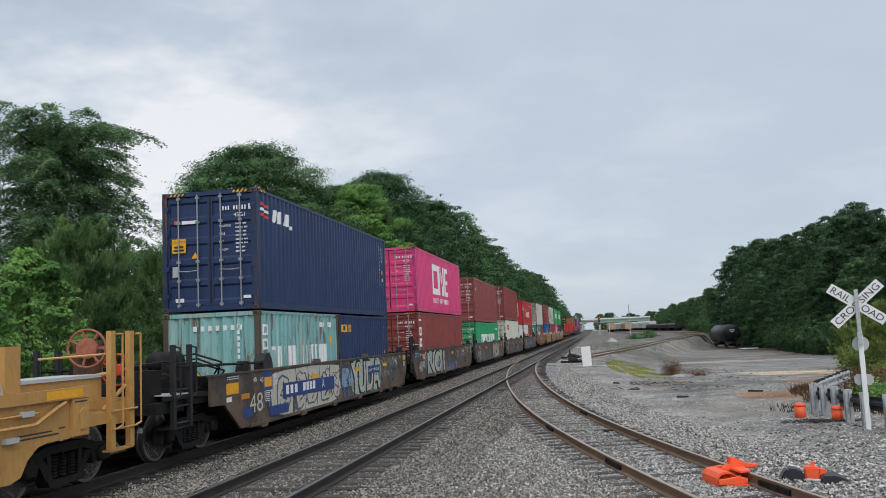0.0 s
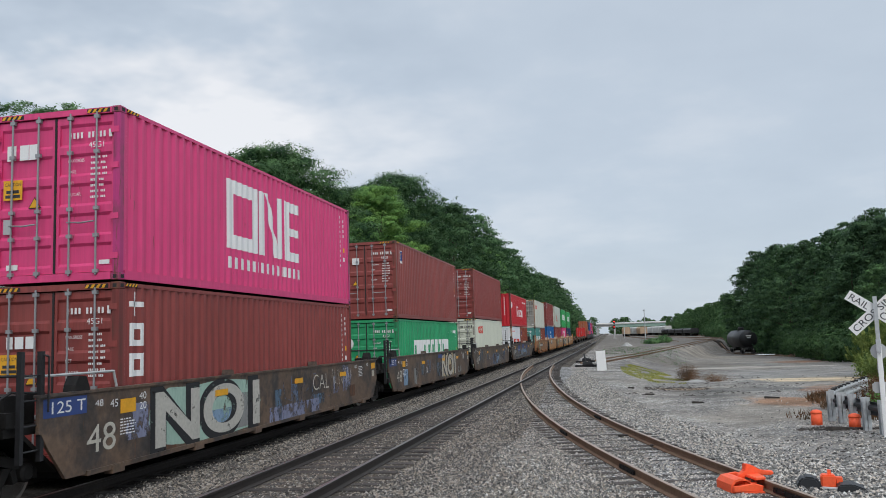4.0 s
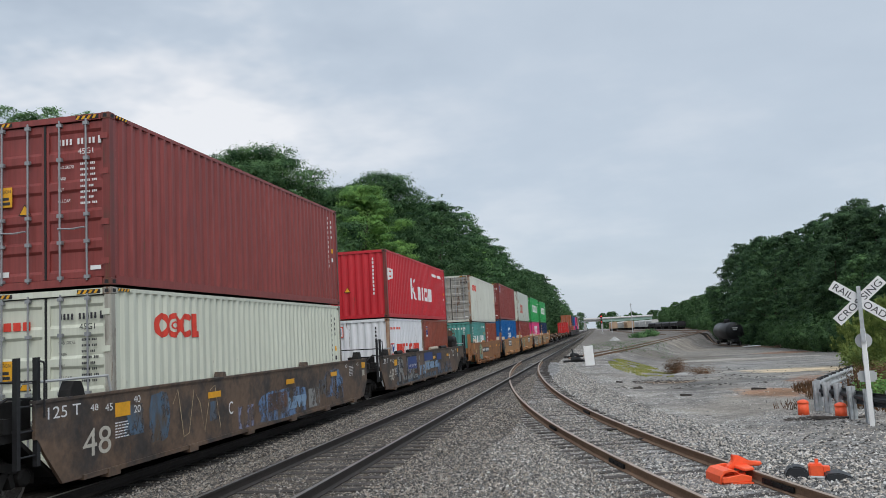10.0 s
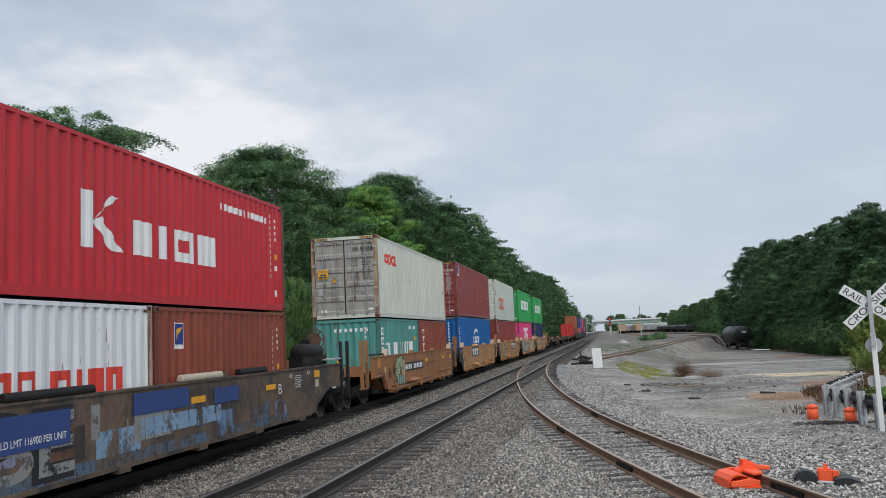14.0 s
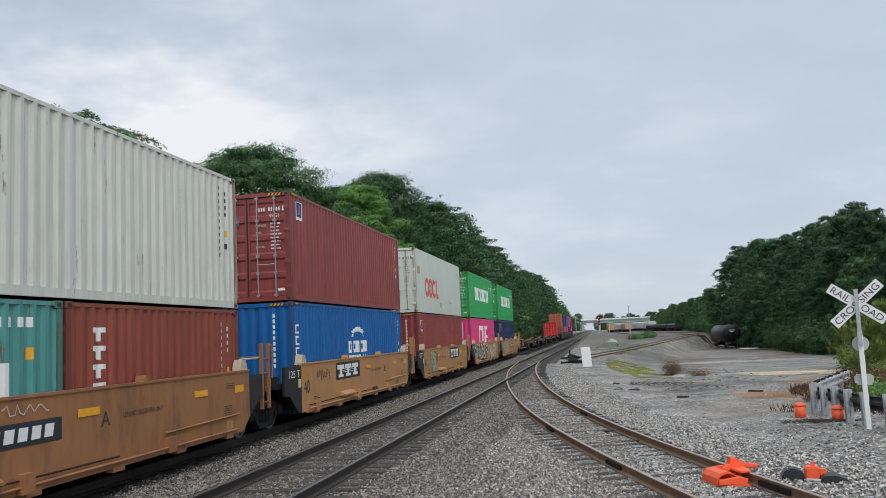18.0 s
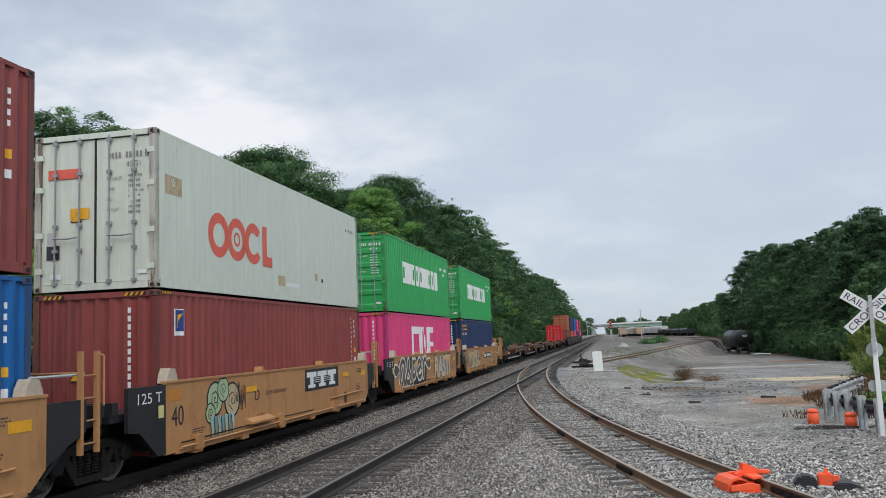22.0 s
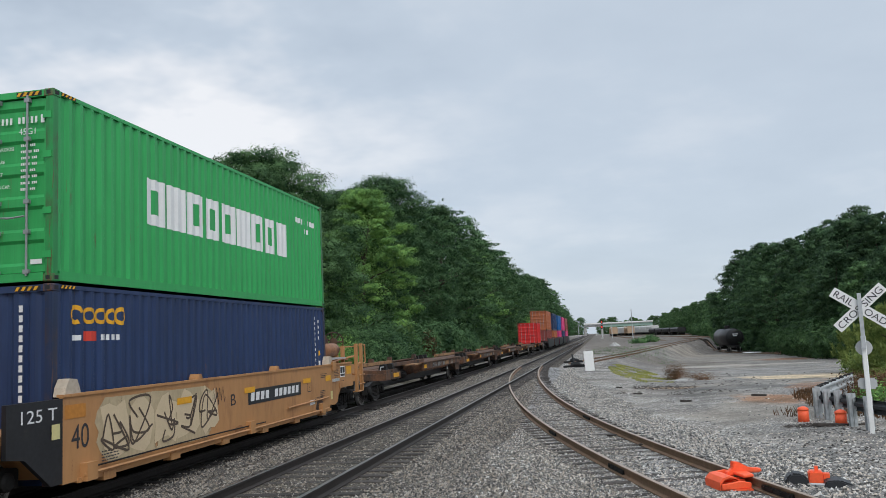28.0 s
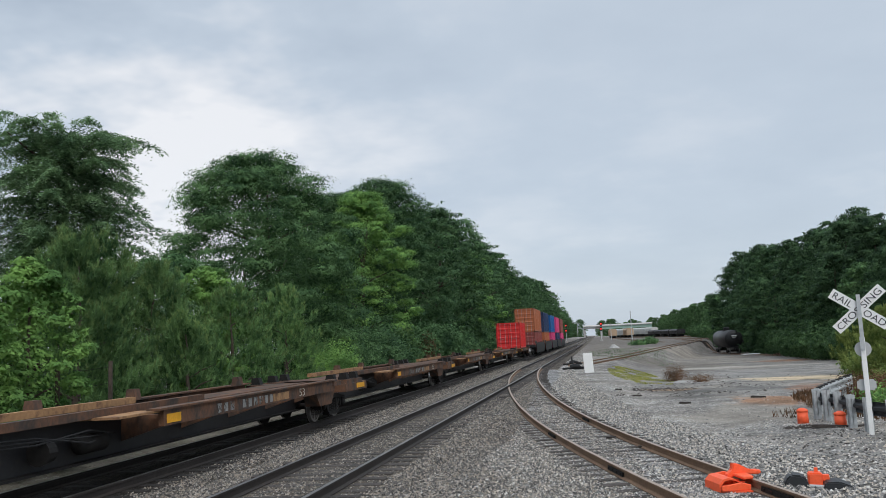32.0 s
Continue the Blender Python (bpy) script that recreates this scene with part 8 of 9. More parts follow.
rings_name(d_low, 1.4, 2.04, 2.5, 0.44, R_, True)
rings_name(f_up, 1.1, 1.95, 2.35, 0.44, R_, True)
rings_name(h_up, 2.0, 0.75, 1.68, 0.85, "mark_coral", False)
for x in (-0.95, -0.78, -0.6, -0.42):
    end_mark(d_low, x, x + 0.14, 2.26, 2.4, R_, 0.036, "emblem")
end_mark(h_up, -0.5, -0.12, 1.32, 1.52, "mark_yellow", 0.036, "caution_label")
end_mark(h_up, -0.98, -0.72, 0.6, 0.86, "panel_black", 0.036, "label")
end_mark(h_up, -0.96, -0.3, 2.08, 2.26, "mark_coral", 0.036, "emblem")
side_mark(h_up, [quad(5.6, 6.05, 0.35, 0.6)], "tag_tan", "vent_cover", False)
side_mark(h_up, [quad(6.15, 7.0, 0.36, 0.46)], "label_pink" if "label_pink" in M else W, "label", False)
side_mark(h_up, [quad(8.2, 8.4, 0.62, 0.82)], "tag_tan", "vent_cover", False)
side_mark(h_up, [quad(8.7, 8.85, 0.6, 0.7)], "tag_black", "vent_cover", False)
side_mark(h_up, [quad(0.35, 0.95, 1.75, 2.1)], "tag_tan", "old_patch", False)
for k in range(5):
    side_mark(h_up, [quad(11.0 + 0.16 * k, 11.1 + 0.16 * k, 2.3, 2.4)], "tag_grey", "number_bar", False)
# red with flag and white shapes
side_mark(e_up, [[(0.3, 1.42), (1.0, 1.52), (1.05, 1.88), (0.28, 1.9)]], W, "flag")
o = side_mark(e_up, ring(0.66, 1.68, 0.17, 0.13, 0.06, 14), R_, "flag"); o.location.x = 0.003
side_mark(e_up, [quad(4.05, 4.4, 0.82, 1.72), [(4.4, 1.2), (4.55, 1.4), (5.1, 1.72), (4.85, 1.72)], [(4.4, 1.25), (4.6, 1.35), (5.2, 0.82), (4.85, 0.82)]], W)
side_mark(e_up, block_row(5.55, 8.5, 0.82, 1.42, [0.8, 0.35, 1, 0.9], 0.22, (2,)), W)
side_mark(e_up, block_row(8.75, 11.2, 2.06, 2.2, [1] * 11, 0.06, ()), W, "name_bar")
side_mark(e_up, [quad(11.55, 11.75, 0.35, 0.5)], W, "label")
# white with red blocks
side_mark(e_low, block_row(0.35, 1.85, 2.16, 2.25, [1] * 9, 0.05, ()), "mark_coral", "name_bar")
side_mark(e_low, window_block(0.3, 0.85, 1.2, 1.64, 0.05), R_)
side_mark(e_low, [[(0.36, 1.62), (0.47, 1.62), (0.6, 1.42), (0.72, 1.62), (0.82, 1.62), (0.64, 1.3), (0.52, 1.3)]], "mark_blue")
side_mark(e_low, block_row(1.2, 3.1, 1.12, 1.6, [1, 1, 1, 1], 0.12, (2, 3)) + block_row(3.4, 5.15, 1.1, 1.58, [1.2, 0.4, 1, 1], 0.12, (0, 3)), R_)
end_mark(e_low, -0.86, -0.58, 1.95, 2.35, R_, 0.024, "emblem")
end_mark(e_low, -0.83, -0.61, 1.99, 2.31, W, 0.019, "emblem")
end_mark(e_low, -0.79, -0.65, 2.05, 2.27, "mark_blue", 0.014, "emblem")
# teal with white blocks
for c in (a_low, f_low):
    side_mark(c, block_row(0.8, 2.5, 1.08, 1.72, [1, 1, 0.5, 1, 1], 0.12, (0, 1)) + block_row(2.9, 4.95, 1.08, 1.72, [1, 1, 0.5, 1, 1, 0.5, 1, 1], 0.1, (3, 4)), W)
    for k in range(6):
        side_mark(c, [quad(4.3 + 0.2 * k, 4.4 + 0.2 * k, 2.2, 2.34)], W, "number_bar")
    side_mark(c, [quad(5.3, 5.42, 1.75, 1.92)], Y_, "label")
    for k in range(3):
        side_mark(c, window_block(0.3, 0.62, 2.0 - 0.34 * k, 2.26 - 0.34 * k, 0.06), W, "sign")
    for k in range(7):
        end_mark(c, -0.45 + 0.19 * k, -0.36 + 0.19 * k, 2.15, 2.27, W, 0.024, "number_bar")
for k in range(4):
    side_mark(f_low2, [quad(0.68, 1.05, 2.12 - 0.29 * k, 2.2 - 0.29 * k), quad(0.82, 0.92, 1.98 - 0.29 * k, 2.12 - 0.29 * k)], W)
# blue with a globe of arcs
for k, (a0, a1, r) in enumerate(((0.2, 2.95, 0.72), (0.75, 1.5, 0.98), (1.65, 2.4, 0.98))):
    arc = side_mark(g_low, ring(6.05, 1.86, r, 0.4 if k == 0 else 0.36, 0.12, 14, a0, a1), W)
    for piece in (arc if isinstance(arc, list) else [arc]):
        piece.location.x = 0.002 * k
side_mark(g_low, block_row(5.0, 7.05, 1.42, 1.8, [1, 1, 1, 1, 1], 0.08, (0, 1, 3, 4)) + block_row(5.05, 7.0, 1.1, 1.34, [1, 1, 0.4, 1, 1, 0.4, 1, 1], 0.08, ()), W)
for k in range(4):
    side_mark(g_low, window_block(0.3, 0.56, 2.06 - 0.3 * k, 2.3 - 0.3 * k, 0.05), W, "sign")
# navy with yellow shapes
side_mark(a_low2, block_row(0.35, 1.35, 2.05, 2.28, [1, 1, 1, 1, 1], 0.05, (1, 2, 4)), Y_)
side_mark(j_low, [ring(0.6, 2.45, 0.16, 0.15, 0.07, 14, 0.3, 5.2), ring(0.93, 2.44, 0.15, 0.13, 0.06, 14), ring(1.24, 2.44, 0.15, 0.13, 0.06, 14), ring(1.53, 2.44, 0.14, 0.13, 0.06, 14, 0.7, 5.6), ring(1.8, 2.45, 0.16, 0.15, 0.07, 14)], Y_)
side_mark(j_low, [quad(0.78, 1.15, 2.05, 2.2)], R_)
side_mark(j_low, [[quad(0.52, 0.7, 2.06, 2.14)]] + block_row(1.22, 1.76, 2.06, 2.15, [1, 1, 1, 1, 1, 1], 0.03, ()), W)

# ---- marks and graffiti on the cars' sides ----
FX = SIDE + 0.003


def car_patch(u, outline, material, name="paint_patch", lift=0.0):
    bm = bm_new()
    bm.faces.new([bm.verts.new((FX + lift, y, z)) for y, z in outline])
    bmesh.ops.recalc_face_normals(bm, faces=bm.faces)
    bm.normal_update()
    for f in bm.faces:
        if f.normal.x < 0:
            f.normal_flip()
    return part(name, bm, material, u)


def car_words(u, text, y, z, h, width, ink=W, lift=0.004, bold=0.0, shear=0.0):
    return words("lettering", text, h, ink, u, (FX + lift, y, z), FACE, width, bold=bold, shear=shear)


def rough_outline(y0, y1, z0, z1, n=18, jag=0.08, seed=0):
    r = random.Random(seed)
    cy, cz, ry, rz = (y0 + y1) / 2, (z0 + z1) / 2, (y1 - y0) / 2, (z1 - z0) / 2
    out = []
    for i in range(n):
        a = 2 * math.pi * i / n
        c, s = math.cos(a), math.sin(a)
        k = 1 / max(abs(c), abs(s)) ** 0.8 * (1 - r.uniform(0, jag))
        out.append((cy + ry * c * min(k, 1.25) * 0.95, max(z0, min(z1, cz + rz * s * min(k, 1.25)))))
    return out


def stroke(u, pts, w, material, lift, name="spray_line"):
    """A sprayed line of even width."""
    bm = bm_new()
    prev = None
    for i, p in enumerate(pts):
        a, b = pts[max(0, i - 1)], pts[min(len(pts) - 1, i + 1)]
        d = Vector((b[0] - a[0], b[1] - a[1]))
        d = d.normalized() if d.length else Vector((1, 0))
        q = [bm.verts.new((FX + lift + 0.00003 * i, p[0] + d.y * w * k, p[1] - d.x * w * k)) for k in (-0.5, 0.5)]
        if prev:
            bm.faces.new((prev[0], prev[1], q[1], q[0]))
        prev = q
    bm.normal_update()
    for f in bm.faces:
        if f.normal.x < 0:
            f.normal_flip()
    return part(name, bm, material, u)


def tag(u, y0, y1, z0, z1, n, ground, fill, line, seed, curl=0.5):
    """A graffiti piece: a rough ground, n swelling outlined forms, and loose lines."""
    r = random.Random(seed)
    if ground:
        car_patch(u, rough_outline(y0 - 0.15, y1 + 0.15, z0, z1, 22, 0.12, seed), ground, "graffiti_ground", 0.0)
    step = (y1 - y0) / n
    for i in range(n):
        a, b = y0 + i * step + 0.02, y0 + (i + 1.08) * step
        lo, hi = z0 + r.uniform(0.02, 0.12) * (z1 - z0), z1 - r.uniform(0.02, 0.12) * (z1 - z0)
        s = seed * 31 + i
        out = rough_outline(a, b, lo, hi, 14, 0.4, s)
        lean = r.uniform(-0.12, 0.18)
        out = [(y + lean * (z - lo), z) for y, z in out]
        cy, cz = sum(p[0] for p in out) / len(out), sum(p[1] for p in out) / len(out)
        car_patch(u, out, line, "graffiti_form", 0.002 + 0.0004 * i)
        car_patch(u, [(cy + (y - cy) * 0.84, cz + (z - cz) * 0.88) for y, z in out], fill, "graffiti_form", 0.0045 + 0.0004 * i)
        w = 0.09 * (hi - lo)
        pts = [(cy + (r.uniform(-0.25, 0.25) + (k % 2 - 0.5) * curl) * step * 0.5, lo + (hi - lo) * (0.2 + 0.6 * k / 4)) for k in range(5)]
        stroke(u, pts, w, line, 0.008 + 0.0004 * i)


def scribble(u, y0, y1, z0, z1, material, seed, n=26, w=0.02):
    r = random.Random(seed)
    pts = [(y0 + (y1 - y0) * (k / n + r.uniform(-0.05, 0.05)), z0 + (z1 - z0) * (0.5 + 0.5 * math.sin(k * 1.9 + r.uniform(-0.7, 0.7)))) for k in range(n)]
    stroke(u, pts, w, material, 0.011, "spray_line")


def small_print(u, y, z, rows, width, ink=W, gap=0.045):
    """Rows of fine unreadable print, as short thin bars in one mesh."""
    bm = bm_new()
    for k in range(rows):
        p, end = y, y + width * rg.uniform(0.7, 1.0)
        while p < end:
            w = rg.uniform(0.025, 0.08)
            box(bm, FX + 0.001, FX + 0.003, p, min(p + w, end + 0.02), z - gap * k, z - gap * k + gap * 0.4)
            p += w + rg.uniform(0.015, 0.03)
    return part("fine_print", bm, ink, u)


M["spray_brown"] = plain("brown_spray_paint", (0.1, 0.07, 0.05), 0.6)
M["letter_pale"] = plain("pale_spray_paint", (0.76, 0.72, 0.63), 0.6)
M["letter_cream"] = plain("cream_spray_paint", (0.6, 0.47, 0.3), 0.6)
M["browned_label"] = mat("browned_orange_label", (0.5, 0.2, 0.035), 0.5, 0, 0.2, 14, 3)
M["pale_tag"] = plain("pale_yellow_notice", (0.62, 0.55, 0.25), 0.5)
for i, u in enumerate(aok):
    # end numerals, reflectors and print shared by all units
    panel = i in (1, 2)
    if panel:
        car_patch(u, quad(-8.15, -7.2, 1.17, 1.43), "panel_blue", "panel", 0.001)
    if i:
        car_words(u, "125 T", -8.05, 1.22, 0.17, 0.75, W)
    else:
        car_patch(u, quad(-8.35, -7.75, 1.05, 1.28), "panel_yellow", "reflector", 0.003)
        car_patch(u, quad(-8.35, -8.1, 0.9, 1.0), W, "placard", 0.003)
        car_patch(u, quad(-7.62, -7.2, 0.9, 1.02), "browned_label", "label", 0.003)
        car_patch(u, quad(-7.55, -7.05, 0.5, 0.72), "panel_blue", "panel", 0.003)
        small_print(u, -8.3, 1.4, 2, 0.6)
    car_words(u, "48", -7.2, 0.58, 0.42, 0.72, "tag_cream")
    car_words(u, "45", -6.62, 1.2, 0.12, 0.2)
    car_words(u, "48", -7.0, 1.24, 0.1, 0.2)
    car_words(u, "40", -5.82, 1.26, 0.12, 0.2)
    car_words(u, "20", -5.82, 1.1, 0.12, 0.2)
    car_patch(u, quad(-6.35, -5.92, 1.08, 1.3), "panel_yellow", "reflector", 0.003)
    small_print(u, -6.35, 0.98, 6, 0.42)
    for y in (-3.2, 0.9, 4.3):
        car_patch(u, quad(y, y + 0.55, 1.08 + 0.03 * (i % 2), 1.2 + 0.03 * (i % 2)), "panel_yellow", "reflector", 0.012)
    small_print(u, 6.1, 1.3, 7, 0.45)
    car_words(u, "40", 5.7, 1.28, 0.11, 0.2)
    car_words(u, "45", 6.9, 1.3, 0.1, 0.2)
    car_patch(u, quad(7.45, 7.85, 1.2, 1.38), "panel_yellow", "reflector", 0.003)
    car_patch(u, quad(7.5, 7.75, 0.96, 1.14), "tag_cream", "notice", 0.003)
    # scraped and overpainted panels
    for k in range(9):
        y, z = -6.2 + 1.4 * k + rg.uniform(-0.4, 0.4), rg.uniform(0.32, 0.75)
        car_patch(u, quad(y, y + rg.uniform(0.3, 1.3), z, min(1.43, z + rg.uniform(0.25, 0.7))), ("tag_sky", "tag_slate", "tag_lilac", "rust_car", "tag_ice", "tag_grey", "tag_slate")[(k + 2 * i) % 7], "paint_patch", 0.0004 * (k + 1))
u = aok[0]
tag(u, -5.7, -0.6, 0.3, 1.42, 5, "tag_cream", "tag_cream", "tag_slate", 3)
car_patch(u, rough_outline(-6.2, -0.4, 0.31, 1.44, 26, 0.05, 40), "tag_cream", "graffiti_ground", 0.0006)
car_patch(u, rough_outline(-0.6, 0.9, 0.31, 1.44, 16, 0.08, 41), "tag_slate", "paint_patch", 0.0004)
car_patch(u, rough_outline(0.35, 4.2, 0.31, 1.45, 22, 0.06, 42), "tag_mint", "graffiti_ground", 0.001)
car_words(u, "YUDA", 0.5, 0.36, 1.02, 3.5, "tag_black", 0.003, 0.1)
car_words(u, "YUDA", 0.55, 0.42, 0.94, 3.4, "tag_pale", 0.006, 0.035)
for k in range(5):
    stroke(u, [(-4.6 + 0.9 * k, 0.32), (-4.5 + 0.9 * k, 0.7), (-4.3 + 0.9 * k, 1.05), (-4.35 + 0.9 * k, 1.43)], 0.03, "tag_black", 0.008)
car_patch(u, [(-5.26, 0.74), (-1.25, 0.7), (-1.25, 1.06), (-5.26, 1.1)], "panel_blue", "panel", 0.013)
for k, y in enumerate((-5.05, -4.75, -4.45, -3.85, -3.6, -3.35, -3.1)):
    car_patch(u, quad(y, y + 0.19, 0.82, 1.03), W, "number_bar", 0.015)
car_words(u, "A", -2.35, 0.8, 0.24, 0.2, W, 0.016)
car_patch(u, quad(-6.5, -5.87, 1.0, 1.44), "panel_blue", "panel", 0.0025)
car_patch(u, quad(-6.1, -4.9, 0.4, 0.62), "panel_blue", "panel", 0.013)
small_print(u, -5.95, 0.52, 2, 0.8)
car_patch(u, quad(2.4, 3.9, 0.92, 1.18), "panel_blue", "panel", 0.014)
car_words(u, "LD LMT 116900 PER UNIT", 2.5, 1.0, 0.09, 1.3, W, 0.016)
scribble(u, 4.0, 6.4, 1.0, 1.4, "tag_mint", 5)
scribble(u, 4.1, 5.6, 0.7, 1.0, "tag_cream", 6)
u = aok[1]
car_patch(u, rough_outline(-5.75, -0.9, 0.34, 1.42, 20, 0.1, 8), "tag_mint", "graffiti_ground", 0.001)
car_words(u, "NO1", -5.5, 0.38, 1.0, 4.3, "tag_black", 0.004, 0.1)
car_words(u, "NO1", -5.44, 0.44, 0.9, 4.2, "tag_pale", 0.006, 0.035)
scribble(u, 0.2, 3.4, 0.7, 1.3, "tag_sky", 9)
scribble(u, 3.6, 5.4, 0.9, 1.35, "tag_cream", 10)
scribble(u, 0.8, 3.8, 0.5, 0.8, "tag_sky", 12)
car_words(u, "CAL", 2.15, 0.86, 0.42, 1.2, "tag_cream", 0.004, -0.01)
car_patch(u, quad(-0.6, 2.6, 0.34, 0.66), "tag_lilac", "paint_patch", 0.0042)
car_patch(u, quad(4.6, 5.3, 0.7, 1.42), "tag_lilac", "paint_patch", 0.0044)
u = aok[2]
scribble(u, -4.6, -2.0, 0.55, 1.25, "tag_grey", 13)
scribble(u, -1.9, 0.2, 0.55, 1.2, "tag_grey", 14)
car_patch(u, rough_outline(0.5, 4.2, 0.32, 1.42, 18, 0.1, 15), "tag_tan", "graffiti_ground", 0.001)
car_words(u, "NO1", 0.65, 0.36, 1.02, 3.4, "tag_black", 0.004, 0.1)
car_words(u, "NO1", 0.7, 0.42, 0.92, 3.3, "tag_cream", 0.006, 0.035)
car_words(u, "D", -2.4, 0.7, 0.26, 0.2)
car_patch(u, quad(0.0, 0.9, 1.22, 1.38), "panel_blue", "panel", 0.013)
u = aok[3]
car_patch(u, rough_outline(-0.9, 2.5, 0.3, 1.05, 18, 0.15, 16), "tag_sky", "paint_patch", 0.002)
car_patch(u, rough_outline(3.6, 5.5, 0.5, 1.35, 14, 0.2, 17), "tag_sky", "paint_patch", 0.002)
car_patch(u, rough_outline(-5.4, -4.6, 0.5, 1.4, 14, 0.2, 18), "tag_slate", "paint_patch", 0.002)
car_words(u, "C", -2.3, 0.72, 0.26, 0.2)
scribble(u, -4.6, -2.4, 0.5, 1.4, "tag_tan", 19, 10)
u = aok[4]
car_words(u, "R.BE", -5.85, 0.44, 0.92, 3.3, "tag_black", 0.002, 0.07)
car_words(u, "R.BE", -5.8, 0.47, 0.86, 3.2, "tag_grey", 0.004, 0.02)
car_words(u, "1", -2.35, 0.82, 0.5, 0.22, "tag_grey", 0.004, 0.02)
car_words(u, "UH", -1.2, 0.6, 0.5, 0.55, "tag_grey", 0.004, 0.0)
# container guide arms folded down on the top edge
for y0, y1, dark in ((-5.9, -5.0, "steel"), (-3.9, -2.0, "steel"), (0.6, 2.2, "guide_pale"), (3.0, 4.4, "steel")):
    bm = bm_new()
    prism(bm, [(1.3, 1.495), (1.44, 1.495), (1.45, 1.56), (1.41, 1.62), (1.34, 1.62), (1.3, 1.56)], "y", y0, y1)
    bmesh.ops.bevel(bm, geom=bm.edges[:], offset=0.015, segments=1, affect="EDGES")
    part("guide_arm", bm, dark, u)
car_patch(u, rough_outline(-6.6, 6.0, 0.31, 0.52, 30, 0.03, 45), "tag_slate", "paint_patch", 0.0005)
car_patch(u, quad(-4.16, -2.6, 0.84, 1.32), "panel_blue", "panel", 0.013)
car_words(u, "LD LMT 116900 PER UNIT", -4.0, 0.92, 0.1, 1.3, W, 0.016)
car_patch(u, quad(-1.0, 0.8, 1.05, 1.4), "panel_blue", "panel", 0.013)
car_patch(u, quad(-0.75, 2.1, 0.68, 0.98), "tag_ice", "paint_patch", 0.003)
car_patch(u, quad(1.8, 2.9, 1.0, 1.3), "panel_blue", "panel", 0.013)
car_words(u, "B", 5.0, 0.95, 0.24, 0.2)

for i, u in enumerate(ttx):
    if 1 < i:
        words("lettering", "125 T", 0.18, W, u, (FX + 0.014, -7.1, 1.22), FACE, 0.75)
    car_words(u, "40", -5.95, 0.76, 0.36, 0.42, "letter_dark")
    if i > 1:
        car_patch(u, quad(-6.1, -5.6, 1.2, 1.4), "browned_label", "reflector", 0.002)
    for y in (-2.9, 0.0, 3.6):
        if (i, y) in ((2, -2.9), (3, 0.0), (1, -2.9)):
            continue
        car_patch(u, quad(y, y + 0.55, 1.14, 1.26), "panel_yellow", "reflector", 0.012)
    small_print(u, -5.2, 0.62, 4, 0.5, "letter_dark")
    small_print(u, 5.0, 1.3, 3, 0.5, "letter_dark")
    small_print(u, 4.9, 0.85, 5, 0.45, "letter_dark")
    if 1 < i:
        small_print(u, -6.9, 1.05, 2, 0.5, W)
    car_patch(u, quad(5.4, 5.85, 1.1, 1.25), "panel_yellow", "reflector", 0.002)
    car_patch(u, quad(-6.41, -6.23, 0.95, 1.16), "pale_tag", "notice", 0.02 if i > 1 else 0.002)
    if i == 1:
        car_patch(u, quad(-7.32, -6.86, 1.18, 1.5), "browned_label", "reflector", 0.002)
        small_print(u, -7.1, 0.98, 4, 0.8, "letter_dark")
    if i == 5:
        car_patch(u, quad(7.36, 7.84, 1.2, 1.44), "panel_yellow", "reflector", 0.002)
        car_patch(u, quad(5.81, 5.99, 0.57, 0.8), "pale_tag", "notice", 0.002)
        car_patch(u, quad(6.73, 7.2, 1.14, 1.46), W, "placard", 0.002)
        for y0, y1, z0, z1 in ((6.76, 6.94, 1.26, 1.43), (6.97, 7.17, 1.26, 1.43), (6.76, 7.17, 1.17, 1.23)):
            car_patch(u, quad(y0, y1, z0, z1), "panel_black", "placard_field", 0.004)
        small_print(u, 6.2, 1.38, 7, 0.4, "letter_dark")
        small_print(u, 6.75, 1.02, 3, 0.45, "letter_dark")
        small_print(u, 4.5, 0.7, 3, 0.9, "letter_dark")
        car_patch(u, quad(4.1, 4.48, 0.55, 0.67), W, "notice", 0.002)
        for y0, y1, z0, z1 in ((3.93, 4.22, 1.19, 1.205), (3.93, 4.22, 0.9, 0.915), (3.93, 3.945, 0.915, 1.19), (4.205, 4.22, 0.915, 1.19)):
            car_patch(u, quad(y0, y1, z0, z1), "letter_dark", "painted_frame", 0.002)
        car_words(u, "H", 4.03, 0.96, 0.1, 0.08, "letter_dark")
    for k in range(3):
        y = rg.uniform(-4, 5)
        car_patch(u, rough_outline(y, y + rg.uniform(0.3, 0.9), 0.34, rg.uniform(0.5, 0.8), 12, 0.3, 140 + 7 * i + k), ("rust_car", "brown_yellow", "tan_yellow")[k], "rust_patch", 0.0006)


def number_panel(u, y0, y1, z0, z1):
    car_patch(u, quad(y0, y1, z0, z1), "panel_black", "number_panel", 0.003)
    n = 11
    for k in range(n):
        if k == 4:
            continue
        y = y0 + 0.12 + (y1 - y0 - 0.24) * k / n
        car_patch(u, [(y, z0 + 0.07), (y + 0.19, z0 + 0.07), (y + 0.22, z1 - 0.07), (y + 0.03, z1 - 0.07)], W, "number_bar", 0.005)


